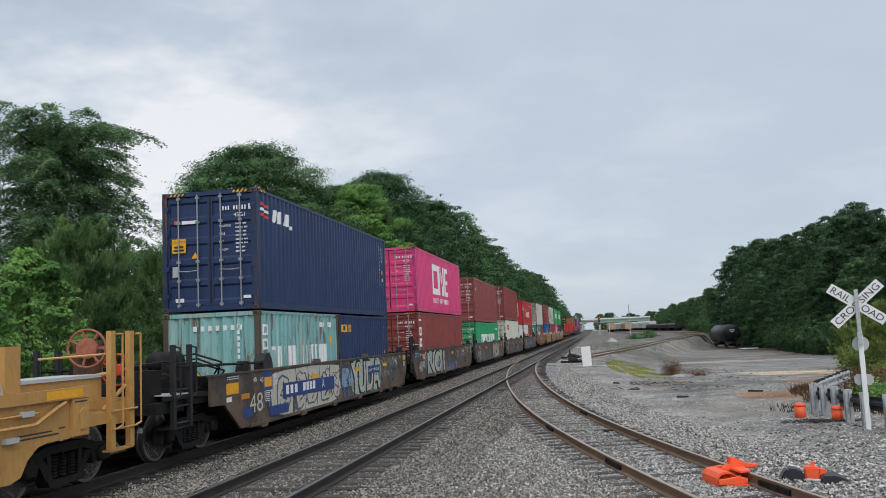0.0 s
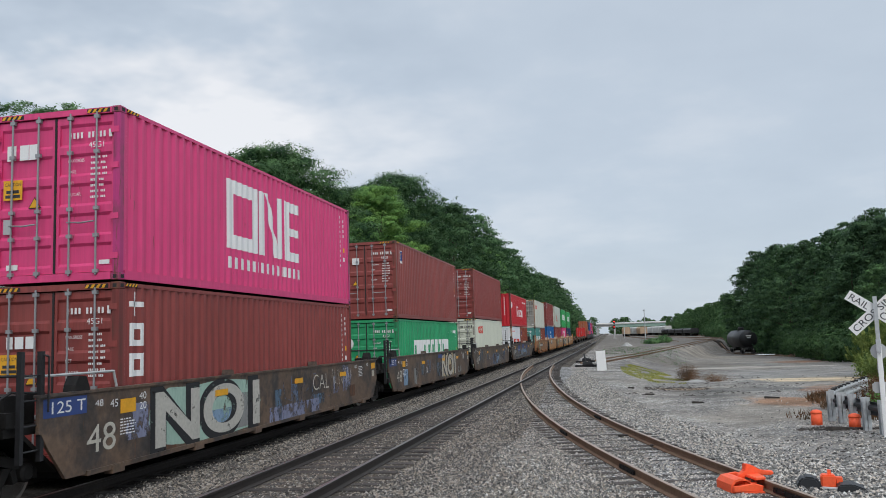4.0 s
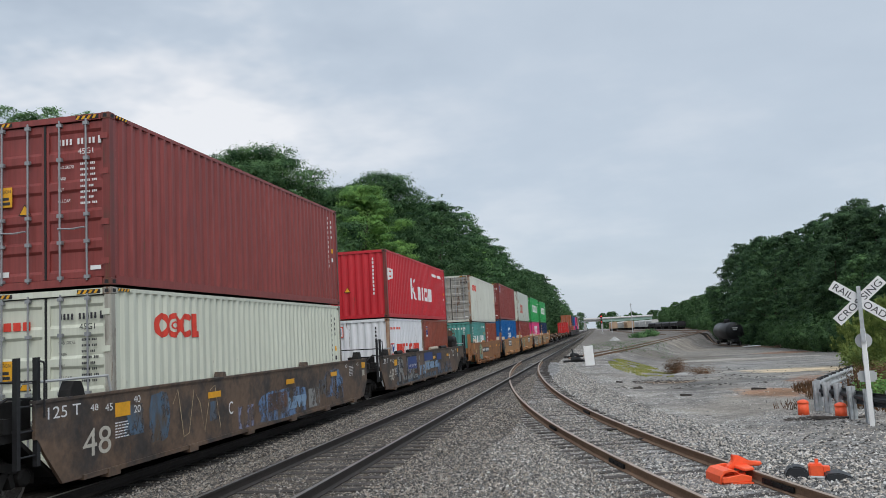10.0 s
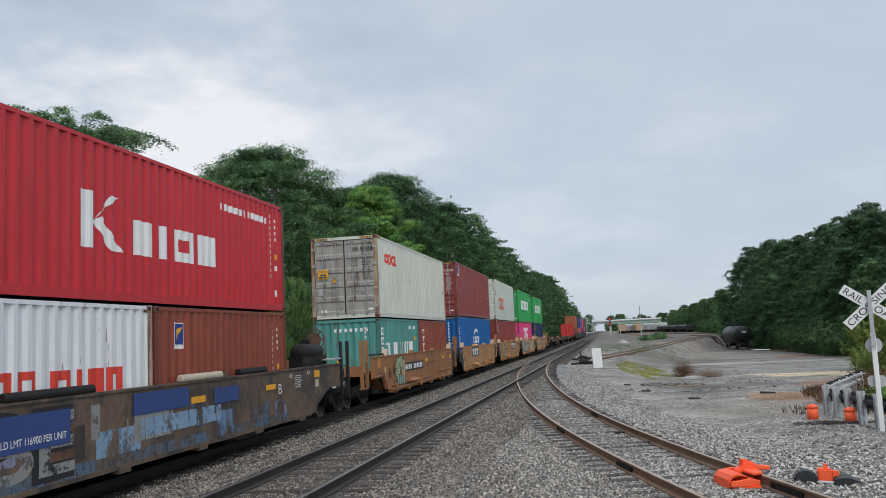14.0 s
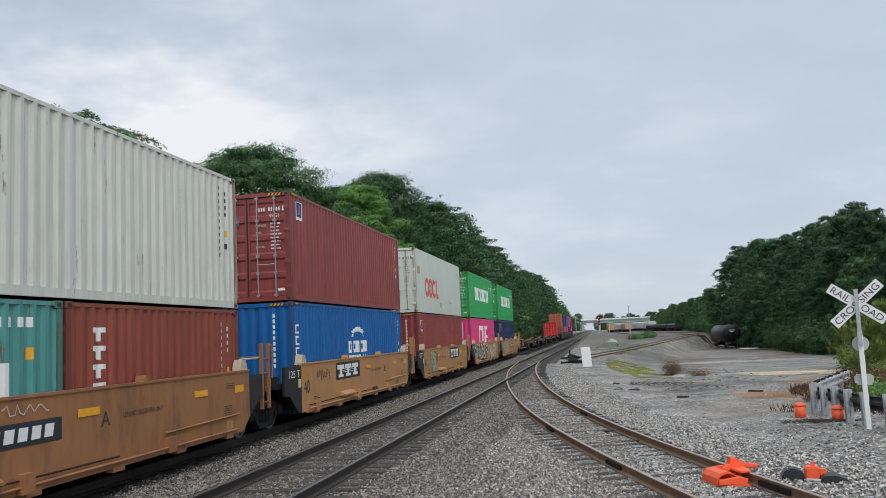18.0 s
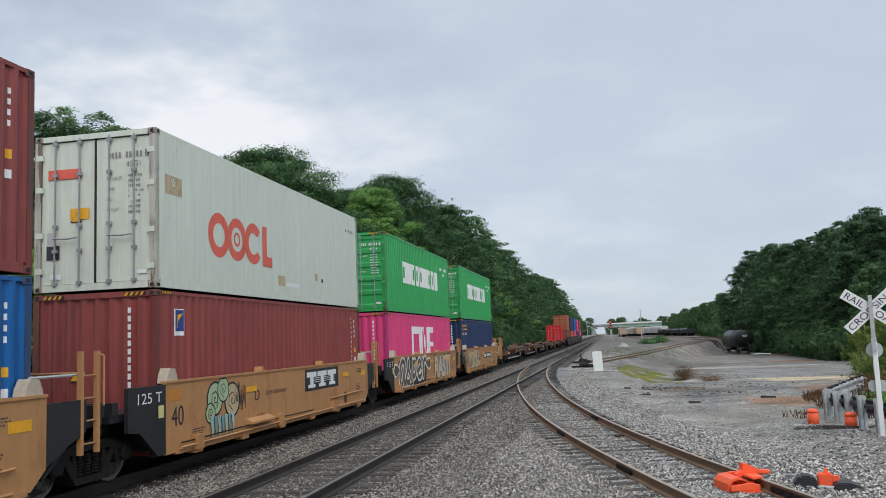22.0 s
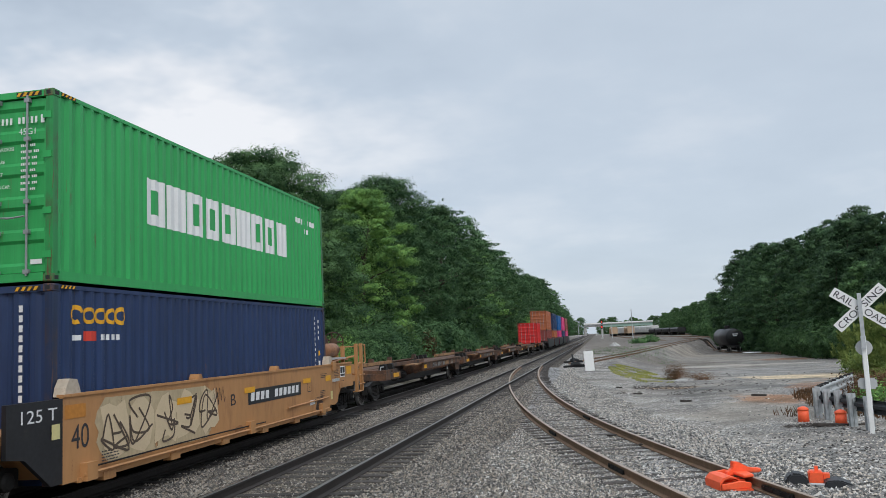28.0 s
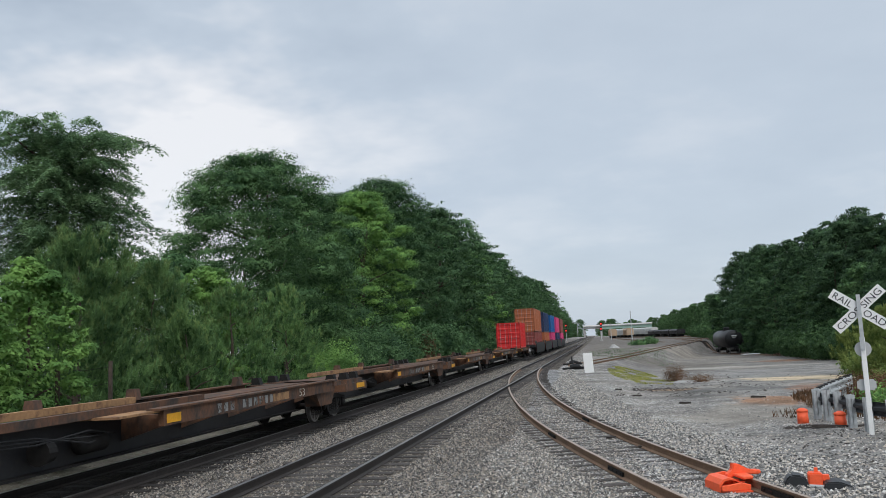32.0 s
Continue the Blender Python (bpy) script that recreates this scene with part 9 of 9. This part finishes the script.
def name_panel(u, y0, y1, z0, z1):
    """A black panel with three pale blocks crossed by fine lines."""
    car_patch(u, quad(y0, y1, z0, z1), "panel_black", "name_panel", 0.003)
    w = (y1 - y0 - 0.3) / 3
    for k in range(3):
        y = y0 + 0.12 + (w + 0.02) * k
        car_patch(u, quad(y, y + w * 0.92, z1 - 0.2, z1 - 0.07), W, "name_block", 0.005)
        car_patch(u, quad(y + w * 0.3, y + w * 0.62, z0 + 0.08, z1 - 0.2), W, "name_block", 0.005)
        car_patch(u, quad(y + w * 0.12, y + w * 0.8, z0 + 0.07, z0 + 0.15), W, "name_block", 0.006)
    for k in range(3):
        z = z0 + 0.2 + 0.05 * k
        car_patch(u, quad(y0 + 0.35, y1 - 0.35, z, z + 0.014), W, "fine_line", 0.007)


def eyes_drawing(u, y0, y1):
    """Pale green round forms over blue-green drips, outlined in black."""
    for k, (y, z, r) in enumerate(((y0 + 0.45, 1.12, 0.34), (y0 + 1.2, 1.05, 0.36), (y0 + 0.8, 1.28, 0.26), (y0 + 0.25, 0.86, 0.2))):
        out = [(y + r * math.cos(a * math.pi / 9), min(1.5, z + r * math.sin(a * math.pi / 9))) for a in range(18)]
        car_patch(u, out, "tag_black", "graffiti_form", 0.003 + 0.001 * k)
        car_patch(u, [(y + (p - y) * 0.88, z + (q - z) * 0.88) for p, q in out], "tag_green" if k != 1 else "tag_tan", "graffiti_form", 0.0036 + 0.001 * k)
        stroke(u, [(y + r * 0.12 * a * math.cos(a * 1.1) * 0.5, z + r * 0.12 * a * math.sin(a * 1.1) * 0.5) for a in range(11)], 0.02, "tag_black", 0.009)
    for k in range(7):
        y = y0 + 0.25 + 0.15 * k
        out = [(y, 0.78), (y + 0.13, 0.78), (y + 0.11, 0.42 + 0.1 * (k % 2)), (y + 0.05, 0.36 + 0.1 * (k % 2))]
        car_patch(u, [(p - 0.012, q - 0.02) for p, q in out], "tag_black", "graffiti_form", 0.0085)
        car_patch(u, out, "tag_teal" if k % 2 else "tag_mint", "graffiti_form", 0.0095)


lead_u, fu, gu, hu, iu, ju = ttx
number_panel(fu, -3.56, -0.36, 0.88, 1.2)
name_panel(gu, -3.22, -0.76, 0.95, 1.45)
name_panel(hu, 0.6, 3.23, 0.92, 1.46)
number_panel(ju, 0.21, 3.45, 0.88, 1.2)
for u, ch in ((fu, "A"), (gu, "E"), (hu, "D"), (iu, "C"), (ju, "B")):
    y = {fu: 0.6, gu: 2.3, hu: -2.47, iu: 4.6, ju: -0.7}[u]
    car_words(u, ch, y, 0.94, 0.24, 0.24, "letter_dark")
for u, y in ((hu, -1.85), (gu, 0.6), (fu, 1.2)):
    car_words(u, "LD LMT 124,500 PER UNIT", y, 1.02, 0.09, 1.25, "letter_dark")
eyes_drawing(hu, -4.75, -3.4)
eyes_drawing(fu, -4.95, -3.6)
scribble(hu, -3.4, -2.9, 0.8, 1.4, "tag_black", 30, 20, 0.022)
scribble(gu, -4.9, -3.8, 1.0, 1.35, "tag_black", 31, 20, 0.025)
scribble(fu, -5.3, -4.95, 0.8, 1.4, "tag_black", 32, 16, 0.02)
scribble(fu, -1.6, -0.6, 1.3, 1.44, "tag_cream", 33, 14, 0.02)
car_patch(iu, rough_outline(-5.75, -0.55, 0.34, 1.47, 26, 0.06, 34), "tag_black", "graffiti_ground", 0.001)
SCRIPT = {  # strokes of the sprayed script letters, across and up
    "a": (((0.82, 0.9), (0.5, 1.0), (0.16, 0.75), (0.05, 0.35), (0.2, 0.05), (0.42, 0.12), (0.66, 0.5), (0.84, 0.92)), ((0.84, 0.92), (0.72, 0.45), (0.74, 0.12), (0.95, 0.1))),
    "s": (((0.0, 0.15), (0.35, 0.6), (0.6, 0.98), (0.42, 0.86), (0.5, 0.62), (0.74, 0.36), (0.55, 0.06), (0.2, 0.1)),),
    "p": (((0.32, 0.98), (0.26, 0.4), (0.16, -0.1)), ((0.24, 0.5), (0.45, 0.92), (0.78, 0.9), (0.8, 0.5), (0.52, 0.24), (0.28, 0.3))),
    "e": (((0.15, 0.42), (0.5, 0.55), (0.76, 0.78), (0.55, 0.98), (0.24, 0.76), (0.2, 0.3), (0.48, 0.08), (0.86, 0.24)),),
    "r": (((0.2, 0.95), (0.3, 0.5), (0.22, 0.08)), ((0.28, 0.5), (0.45, 0.86), (0.7, 0.98), (0.92, 0.8))),
}


def glide(pts, n=7):
    """A smooth line through points."""
    out = []
    for i in range(len(pts) - 1):
        p0, p1, p2, p3 = (pts[max(0, min(len(pts) - 1, i + d))] for d in (-1, 0, 1, 2))
        for k in range(n):
            f = k / n
            out.append(tuple(0.5 * (2 * b + (c - a) * f + (2 * a - 5 * b + 4 * c - d) * f * f + (3 * b - a - 3 * c + d) * f ** 3) for a, b, c, d in zip(p0, p1, p2, p3)))
    return out + [pts[-1]]


def round_end(c, w):
    return [(c[0] + 0.5 * w * math.cos(0.628 * k), c[1] + 0.5 * w * math.sin(0.628 * k)) for k in range(10)]


def script_word(u, text, y, z, h, w, layers):
    """A word in sprayed script: wide pale strokes under narrow dark ones."""
    for i, ch in enumerate(text):
        tall = h * (1.22 - 0.09 * i if i < 3 else 1.0)
        for n, pts in enumerate(SCRIPT[ch]):
            line = glide([(y + (i + 0.04 + a * 1.02) * w, z + 0.035 * i + (b - 0.1) * tall) for a, b in pts])
            for thick, ink, lift in layers:
                at = lift + 0.0004 * i + 0.0002 * n
                stroke(u, line, thick, ink, at)
                for end in (line[0], line[-1]):
                    car_patch(u, round_end(end, thick), ink, "spray_line", at + 0.0001)


script_word(iu, "asper", -5.4, 0.54, 0.74, 0.93, ((0.37, "letter_pale", 0.003), (0.185, "spray_brown", 0.0065)))
for k, (y, z, w) in enumerate(((-5.75, 1.05, 0.42), (-0.35, 1.12, 0.5))):
    leaf = [(y + w * math.cos(a * math.pi / 10), z + 0.24 * math.sin(a * math.pi / 10) * (1 - 0.4 * math.cos(a * math.pi / 10) * (-1) ** k)) for a in range(20)]
    car_patch(iu, leaf, "letter_pale", "graffiti_form", 0.003)
    car_patch(iu, [(y + (p - y) * 0.84, z + (q - z) * 0.74) for p, q in leaf], "tag_brown", "graffiti_form", 0.005)
car_patch(iu, rough_outline(0.75, 4.5, 0.5, 1.44, 24, 0.3, 35), "tag_ice", "graffiti_ground", 0.001)
car_words(iu, "RASTI", 0.8, 0.44, 0.98, 3.75, "tag_black", 0.003, 0.075, 0.08)
car_words(iu, "RASTI", 0.84, 0.47, 0.92, 3.65, "letter_cream", 0.006, 0.055, 0.08)
car_patch(ju, rough_outline(-5.6, -1.2, 0.4, 1.47, 22, 0.12, 43), "tag_tan", "graffiti_ground", 0.001)
for k in range(5):
    car_patch(ju, rough_outline(-5.35 + 0.8 * k, -4.35 + 0.8 * k, 0.45, 1.44, 13, 0.4, 60 + k), "letter_cream", "graffiti_form", 0.0025 + 0.0005 * k)
    curl = random.Random(70 + k)
    for n in range(2):
        loop = [(-4.85 + 0.8 * k + curl.uniform(-0.4, 0.4), 0.95 + curl.uniform(-0.4, 0.4)) for q in range(6)]
        stroke(ju, glide(loop, 6), 0.04, "tag_brown", 0.007 + 0.001 * n)
scribble(ju, -1.5, -0.9, 1.0, 1.42, "tag_black", 37, 14, 0.018)
# deck car lettering
spines = [o for o, at, z in MOVING if o.name.startswith("spine_car")]
for u in spines:
    for k in range(10):
        if k != 3:
            part("number_bar", box(bm_new(), 1.382, 1.386, 9.0 + 0.3 * k, 9.17 + 0.3 * k, 0.9, 1.08), "tag_grey", u)
    words("lettering", "53", 0.2, "tag_cream", u, (1.39, 13.6, 0.9), FACE, 0.4)

# ---- loose stones, grass and weeds ----


def scatter_stones(name, label, spots, seed, size, material):
    """Many small angular stones as one object."""
    r = np.random.default_rng(seed)
    pts = np.array(spots)
    n = len(pts)
    base = np.array([(1, 0, 0), (-1, 0, 0), (0, 1, 0), (0, -1, 0), (0, 0, 0.8)])
    v = base[None] * r.uniform(0.55, 1.3, (n, 5, 1)) * (size * r.uniform(0.6, 1.5, (n, 1, 1))) + r.normal(size=(n, 5, 3)) * size * 0.2
    a = r.uniform(0, 2 * math.pi, n)
    c, s = np.cos(a)[:, None], np.sin(a)[:, None]
    v = np.stack([v[..., 0] * c - v[..., 1] * s, v[..., 0] * s + v[..., 1] * c, v[..., 2]], -1) + pts[:, None]
    tri = np.array([(0, 2, 4), (2, 1, 4), (1, 3, 4), (3, 0, 4)])
    idx = (np.arange(n)[:, None, None] * 5 + tri[None]).reshape(-1, 3)
    holder = leaf_mesh(name, v.reshape(-1, 3), idx, material, None)
    tagged(holder, label, "gravel", kind="stuff")


def stone_mat(name, dark, light):
    m = bpy.data.materials.new(name)
    m.use_nodes = True
    n, l = m.node_tree.nodes, m.node_tree.links
    geo, ramp = n.new("ShaderNodeNewGeometry"), n.new("ShaderNodeValToRGB")
    e = ramp.color_ramp.elements
    e[0].position, e[0].color, e[1].position, e[1].color = 0.0, (*dark, 1), 1.0, (*light, 1)
    x = e.new(0.5); x.color = tuple(0.33 * (a + b) for a, b in zip(dark, light)) + (1,)
    y = e.new(0.8); y.color = (light[0] * 0.8, light[1] * 0.7, light[2] * 0.6, 1)
    fine = n.new("ShaderNodeTexNoise"); fine.inputs["Scale"].default_value = 60
    l.new(geo.outputs["Random Per Island"], ramp.inputs[0])
    mul = n.new("ShaderNodeMix"); mul.data_type = "RGBA"; mul.blend_type = "MULTIPLY"; mul.inputs["Factor"].default_value = 0.35
    l.new(ramp.outputs[0], mul.inputs["A"]); l.new(fine.outputs["Fac"], mul.inputs["B"])
    l.new(mul.outputs["Result"], n["Principled BSDF"].inputs["Base Color"])
    n["Principled BSDF"].inputs["Roughness"].default_value = 0.9
    return m


M["stones"] = stone_mat("ballast_stones", (0.03, 0.029, 0.027), (0.72, 0.71, 0.68))
M["stones_dark"] = stone_mat("brown_ballast_stones", (0.02, 0.0185, 0.017), (0.41, 0.385, 0.35))


def stone_spots(count, x0, x1, seed, between):
    r = random.Random(seed)
    out = []
    while len(out) < count:
        y = 8.5 + 75 * r.random() ** 2.3
        x = r.uniform(x0, x1)
        if x > 5.5 and y < 15:
            continue
        if between and min(abs(x - TRAIN_X), abs(x - MAIN_X)) < 1.36 and r.random() < 0.5:
            continue
        if not between and abs(x - siding_x(y)) > 3.0 and r.random() < 0.6 + 0.38 * smooth(14, 24, y):
            continue
        if between and x > siding_x(y) + 0.9:
            continue
        z = ground_z(x, y)
        for cx, cz in ((TRAIN_X, main_z(y)), (MAIN_X, main_z(y)), (siding_x(y), siding_z(y))):
            d = abs(x - cx)
            if d < 2.6:
                z = max(z, cz - 0.18 - 0.03 * d / 1.75 if d < 1.75 else cz - 0.21 - 0.21 * (d - 1.75) / 0.85)
        if any(abs(abs(x - cx) - GAUGE) < 0.09 for cx in (TRAIN_X, MAIN_X, siding_x(y))):
            continue
        out.append((x, y, z + (0.026 if 1.3 < abs(x - siding_x(y)) < 3.4 else 0.006)))
    return out


scatter_stones("loose_ballast", "loose pale grey crushed stones beside the siding", stone_spots(80000, -2.4, 7.5, 21, False), 22, 0.025, "stones")
scatter_stones("loose_ballast", "loose dark brown and grey crushed stones between the tracks", stone_spots(140000, -8.0, 0.6, 23, True), 24, 0.0235, "stones_dark")


def litter(name, label, spots, seed, size, material):
    """Splinters and twigs lying flat, as one object."""
    r = np.random.default_rng(seed)
    p = np.array(spots)
    n = len(p)
    a = r.normal(size=n) * 0.5
    d = np.stack([np.cos(a), np.sin(a), r.normal(size=n) * 0.06], 1) * (size * r.uniform(0.3, 1.6, n))[:, None]
    e = np.stack([-np.sin(a), np.cos(a), np.zeros(n)], 1) * (size * r.uniform(0.08, 0.25, n))[:, None]
    up = np.array([0, 0, 1.0]) * (0.012 + 0.03 * r.uniform(size=n))[:, None]
    v = np.stack([p - d, p - e, p + d, p + e, p + up], 1).reshape(-1, 3)
    tri = np.array([(0, 1, 4), (1, 2, 4), (2, 3, 4), (3, 0, 4)])
    o = leaf_mesh(name, v, (np.arange(n)[:, None, None] * 5 + tri[None]).reshape(-1, 3), material, None)
    tagged(o, label, "litter", kind="stuff")


def grass(name, label, spots, seed, h, material):
    r = np.random.default_rng(seed)
    p = np.array(spots)
    n = len(p)
    d = np.stack([r.normal(size=n) * 0.35, r.normal(size=n) * 0.35, np.ones(n)], 1) * (h * r.uniform(0.4, 1.2, n))[:, None]
    e = np.stack([r.normal(size=n), r.normal(size=n), np.zeros(n)], 1)
    e *= (0.012 + 0.02 * h) / (np.linalg.norm(e, axis=1)[:, None] + 1e-9)
    v = np.stack([p - e, p + e, p + d], 1).reshape(-1, 3)
    o = leaf_mesh(name, v, np.arange(n * 3).reshape(n, 3), material, None)
    tagged(o, label, "grass", kind="stuff")


def patch_spots(cx, cy, rx, ry, n, seed):
    r = random.Random(seed)
    out = []
    for k in range(n):
        a, d = r.uniform(0, 2 * math.pi), math.sqrt(r.random())
        x, y = cx + rx * d * math.cos(a), cy + ry * d * math.sin(a)
        if noise.noise((x * 0.8, y * 0.35, 3.0)) > -0.1:
            out.append((x, y, ground_z(x, y)))
    return out


litter("wood_litter", "dark splinters of rotten ties and bark in the yard",
       patch_spots(3.6, 34.5, 3.4, 0.9, 240, 31) + patch_spots(2.6, 37.5, 1.5, 1.4, 260, 32) + patch_spots(5.2, 21.6, 1.0, 0.35, 260, 33) + patch_spots(4.8, 40, 3.4, 3.0, 110, 34)
       + patch_spots(6.5, 50, 5, 8, 80, 35) + patch_spots(5.0, 18.5, 1.6, 3.0, 120, 36) + patch_spots(-2.2, 18, 2.0, 9, 70, 38), 39, 0.06, "tie")
grass("yellow_grass", "thin yellow-green grass by the turnout", patch_spots(1.9, 56, 1.5, 12, 9000, 1) + patch_spots(2.6, 44, 1.0, 3.0, 1600, 2), 3, 0.075, "grass")
grass("weeds", "sparse green weeds in the gravel", patch_spots(3.5, 110, 5, 30, 2500, 5) + patch_spots(-12.6, 34, 0.5, 24, 1500, 6), 7, 0.22, "oak")
grass("dry_grass", "dry reddish-brown grass behind the guardrail", patch_spots(7.8, 27, 1.8, 6, 5000, 4) + patch_spots(5.0, 24.6, 0.5, 1.0, 160, 8), 9, 0.2, "dry")
set_at(shrub("dry brown weed clump in the gravel", 0.75, 0.55, 61, "dry", 3200, 0.055, "weed clumps"), 3.7, 44.6)
set_at(shrub("low dry weeds on the rubble", 0.35, 0.7, 62, "dry", 1800, 0.05, "weed clumps"), 4.8, 43.6)
set_at(shrub("green bush between the tracks", 1.5, 1.8, 63, "oak", 3000, 0.2, "weed clumps"), 10.2, 178)
set_at(shrub("low green bush between the tracks", 1.0, 1.8, 64, "oak", 2000, 0.2, "weed clumps"), 7.4, 170)
set_at(shrub("dry reddish brush on the soil heap", 0.8, 2.2, 66, "dry", 2200, 0.12, "weed clumps"), 25.3, 117)

# ---- what moves ----


def motions():
    times = [2.0 * k for k in range(17)]
    for ob, at, z in MOVING:
        rows = []
        for t in times:
            y = at - travelled(t)
            slope = 0 if y < 30 else math.degrees(math.atan((rise(y + 12) - rise(y)) / 12))
            rows.append((t, pose(TRAIN_X, y, RAIL + z + rise(y), slope, 0, 0)))
        walk(ob, rows)

    # wheels turn as they roll
    ticks = [0.1 * k for k in range(321)]
    turns = [(round(t, 1), math.degrees(travelled(t) / WHEEL_R)) for t in ticks]
    for ob, at in WHEELS:
        walk(ob, [(t, pose(*at, a, 0, 0)) for t, a in turns])


motions()
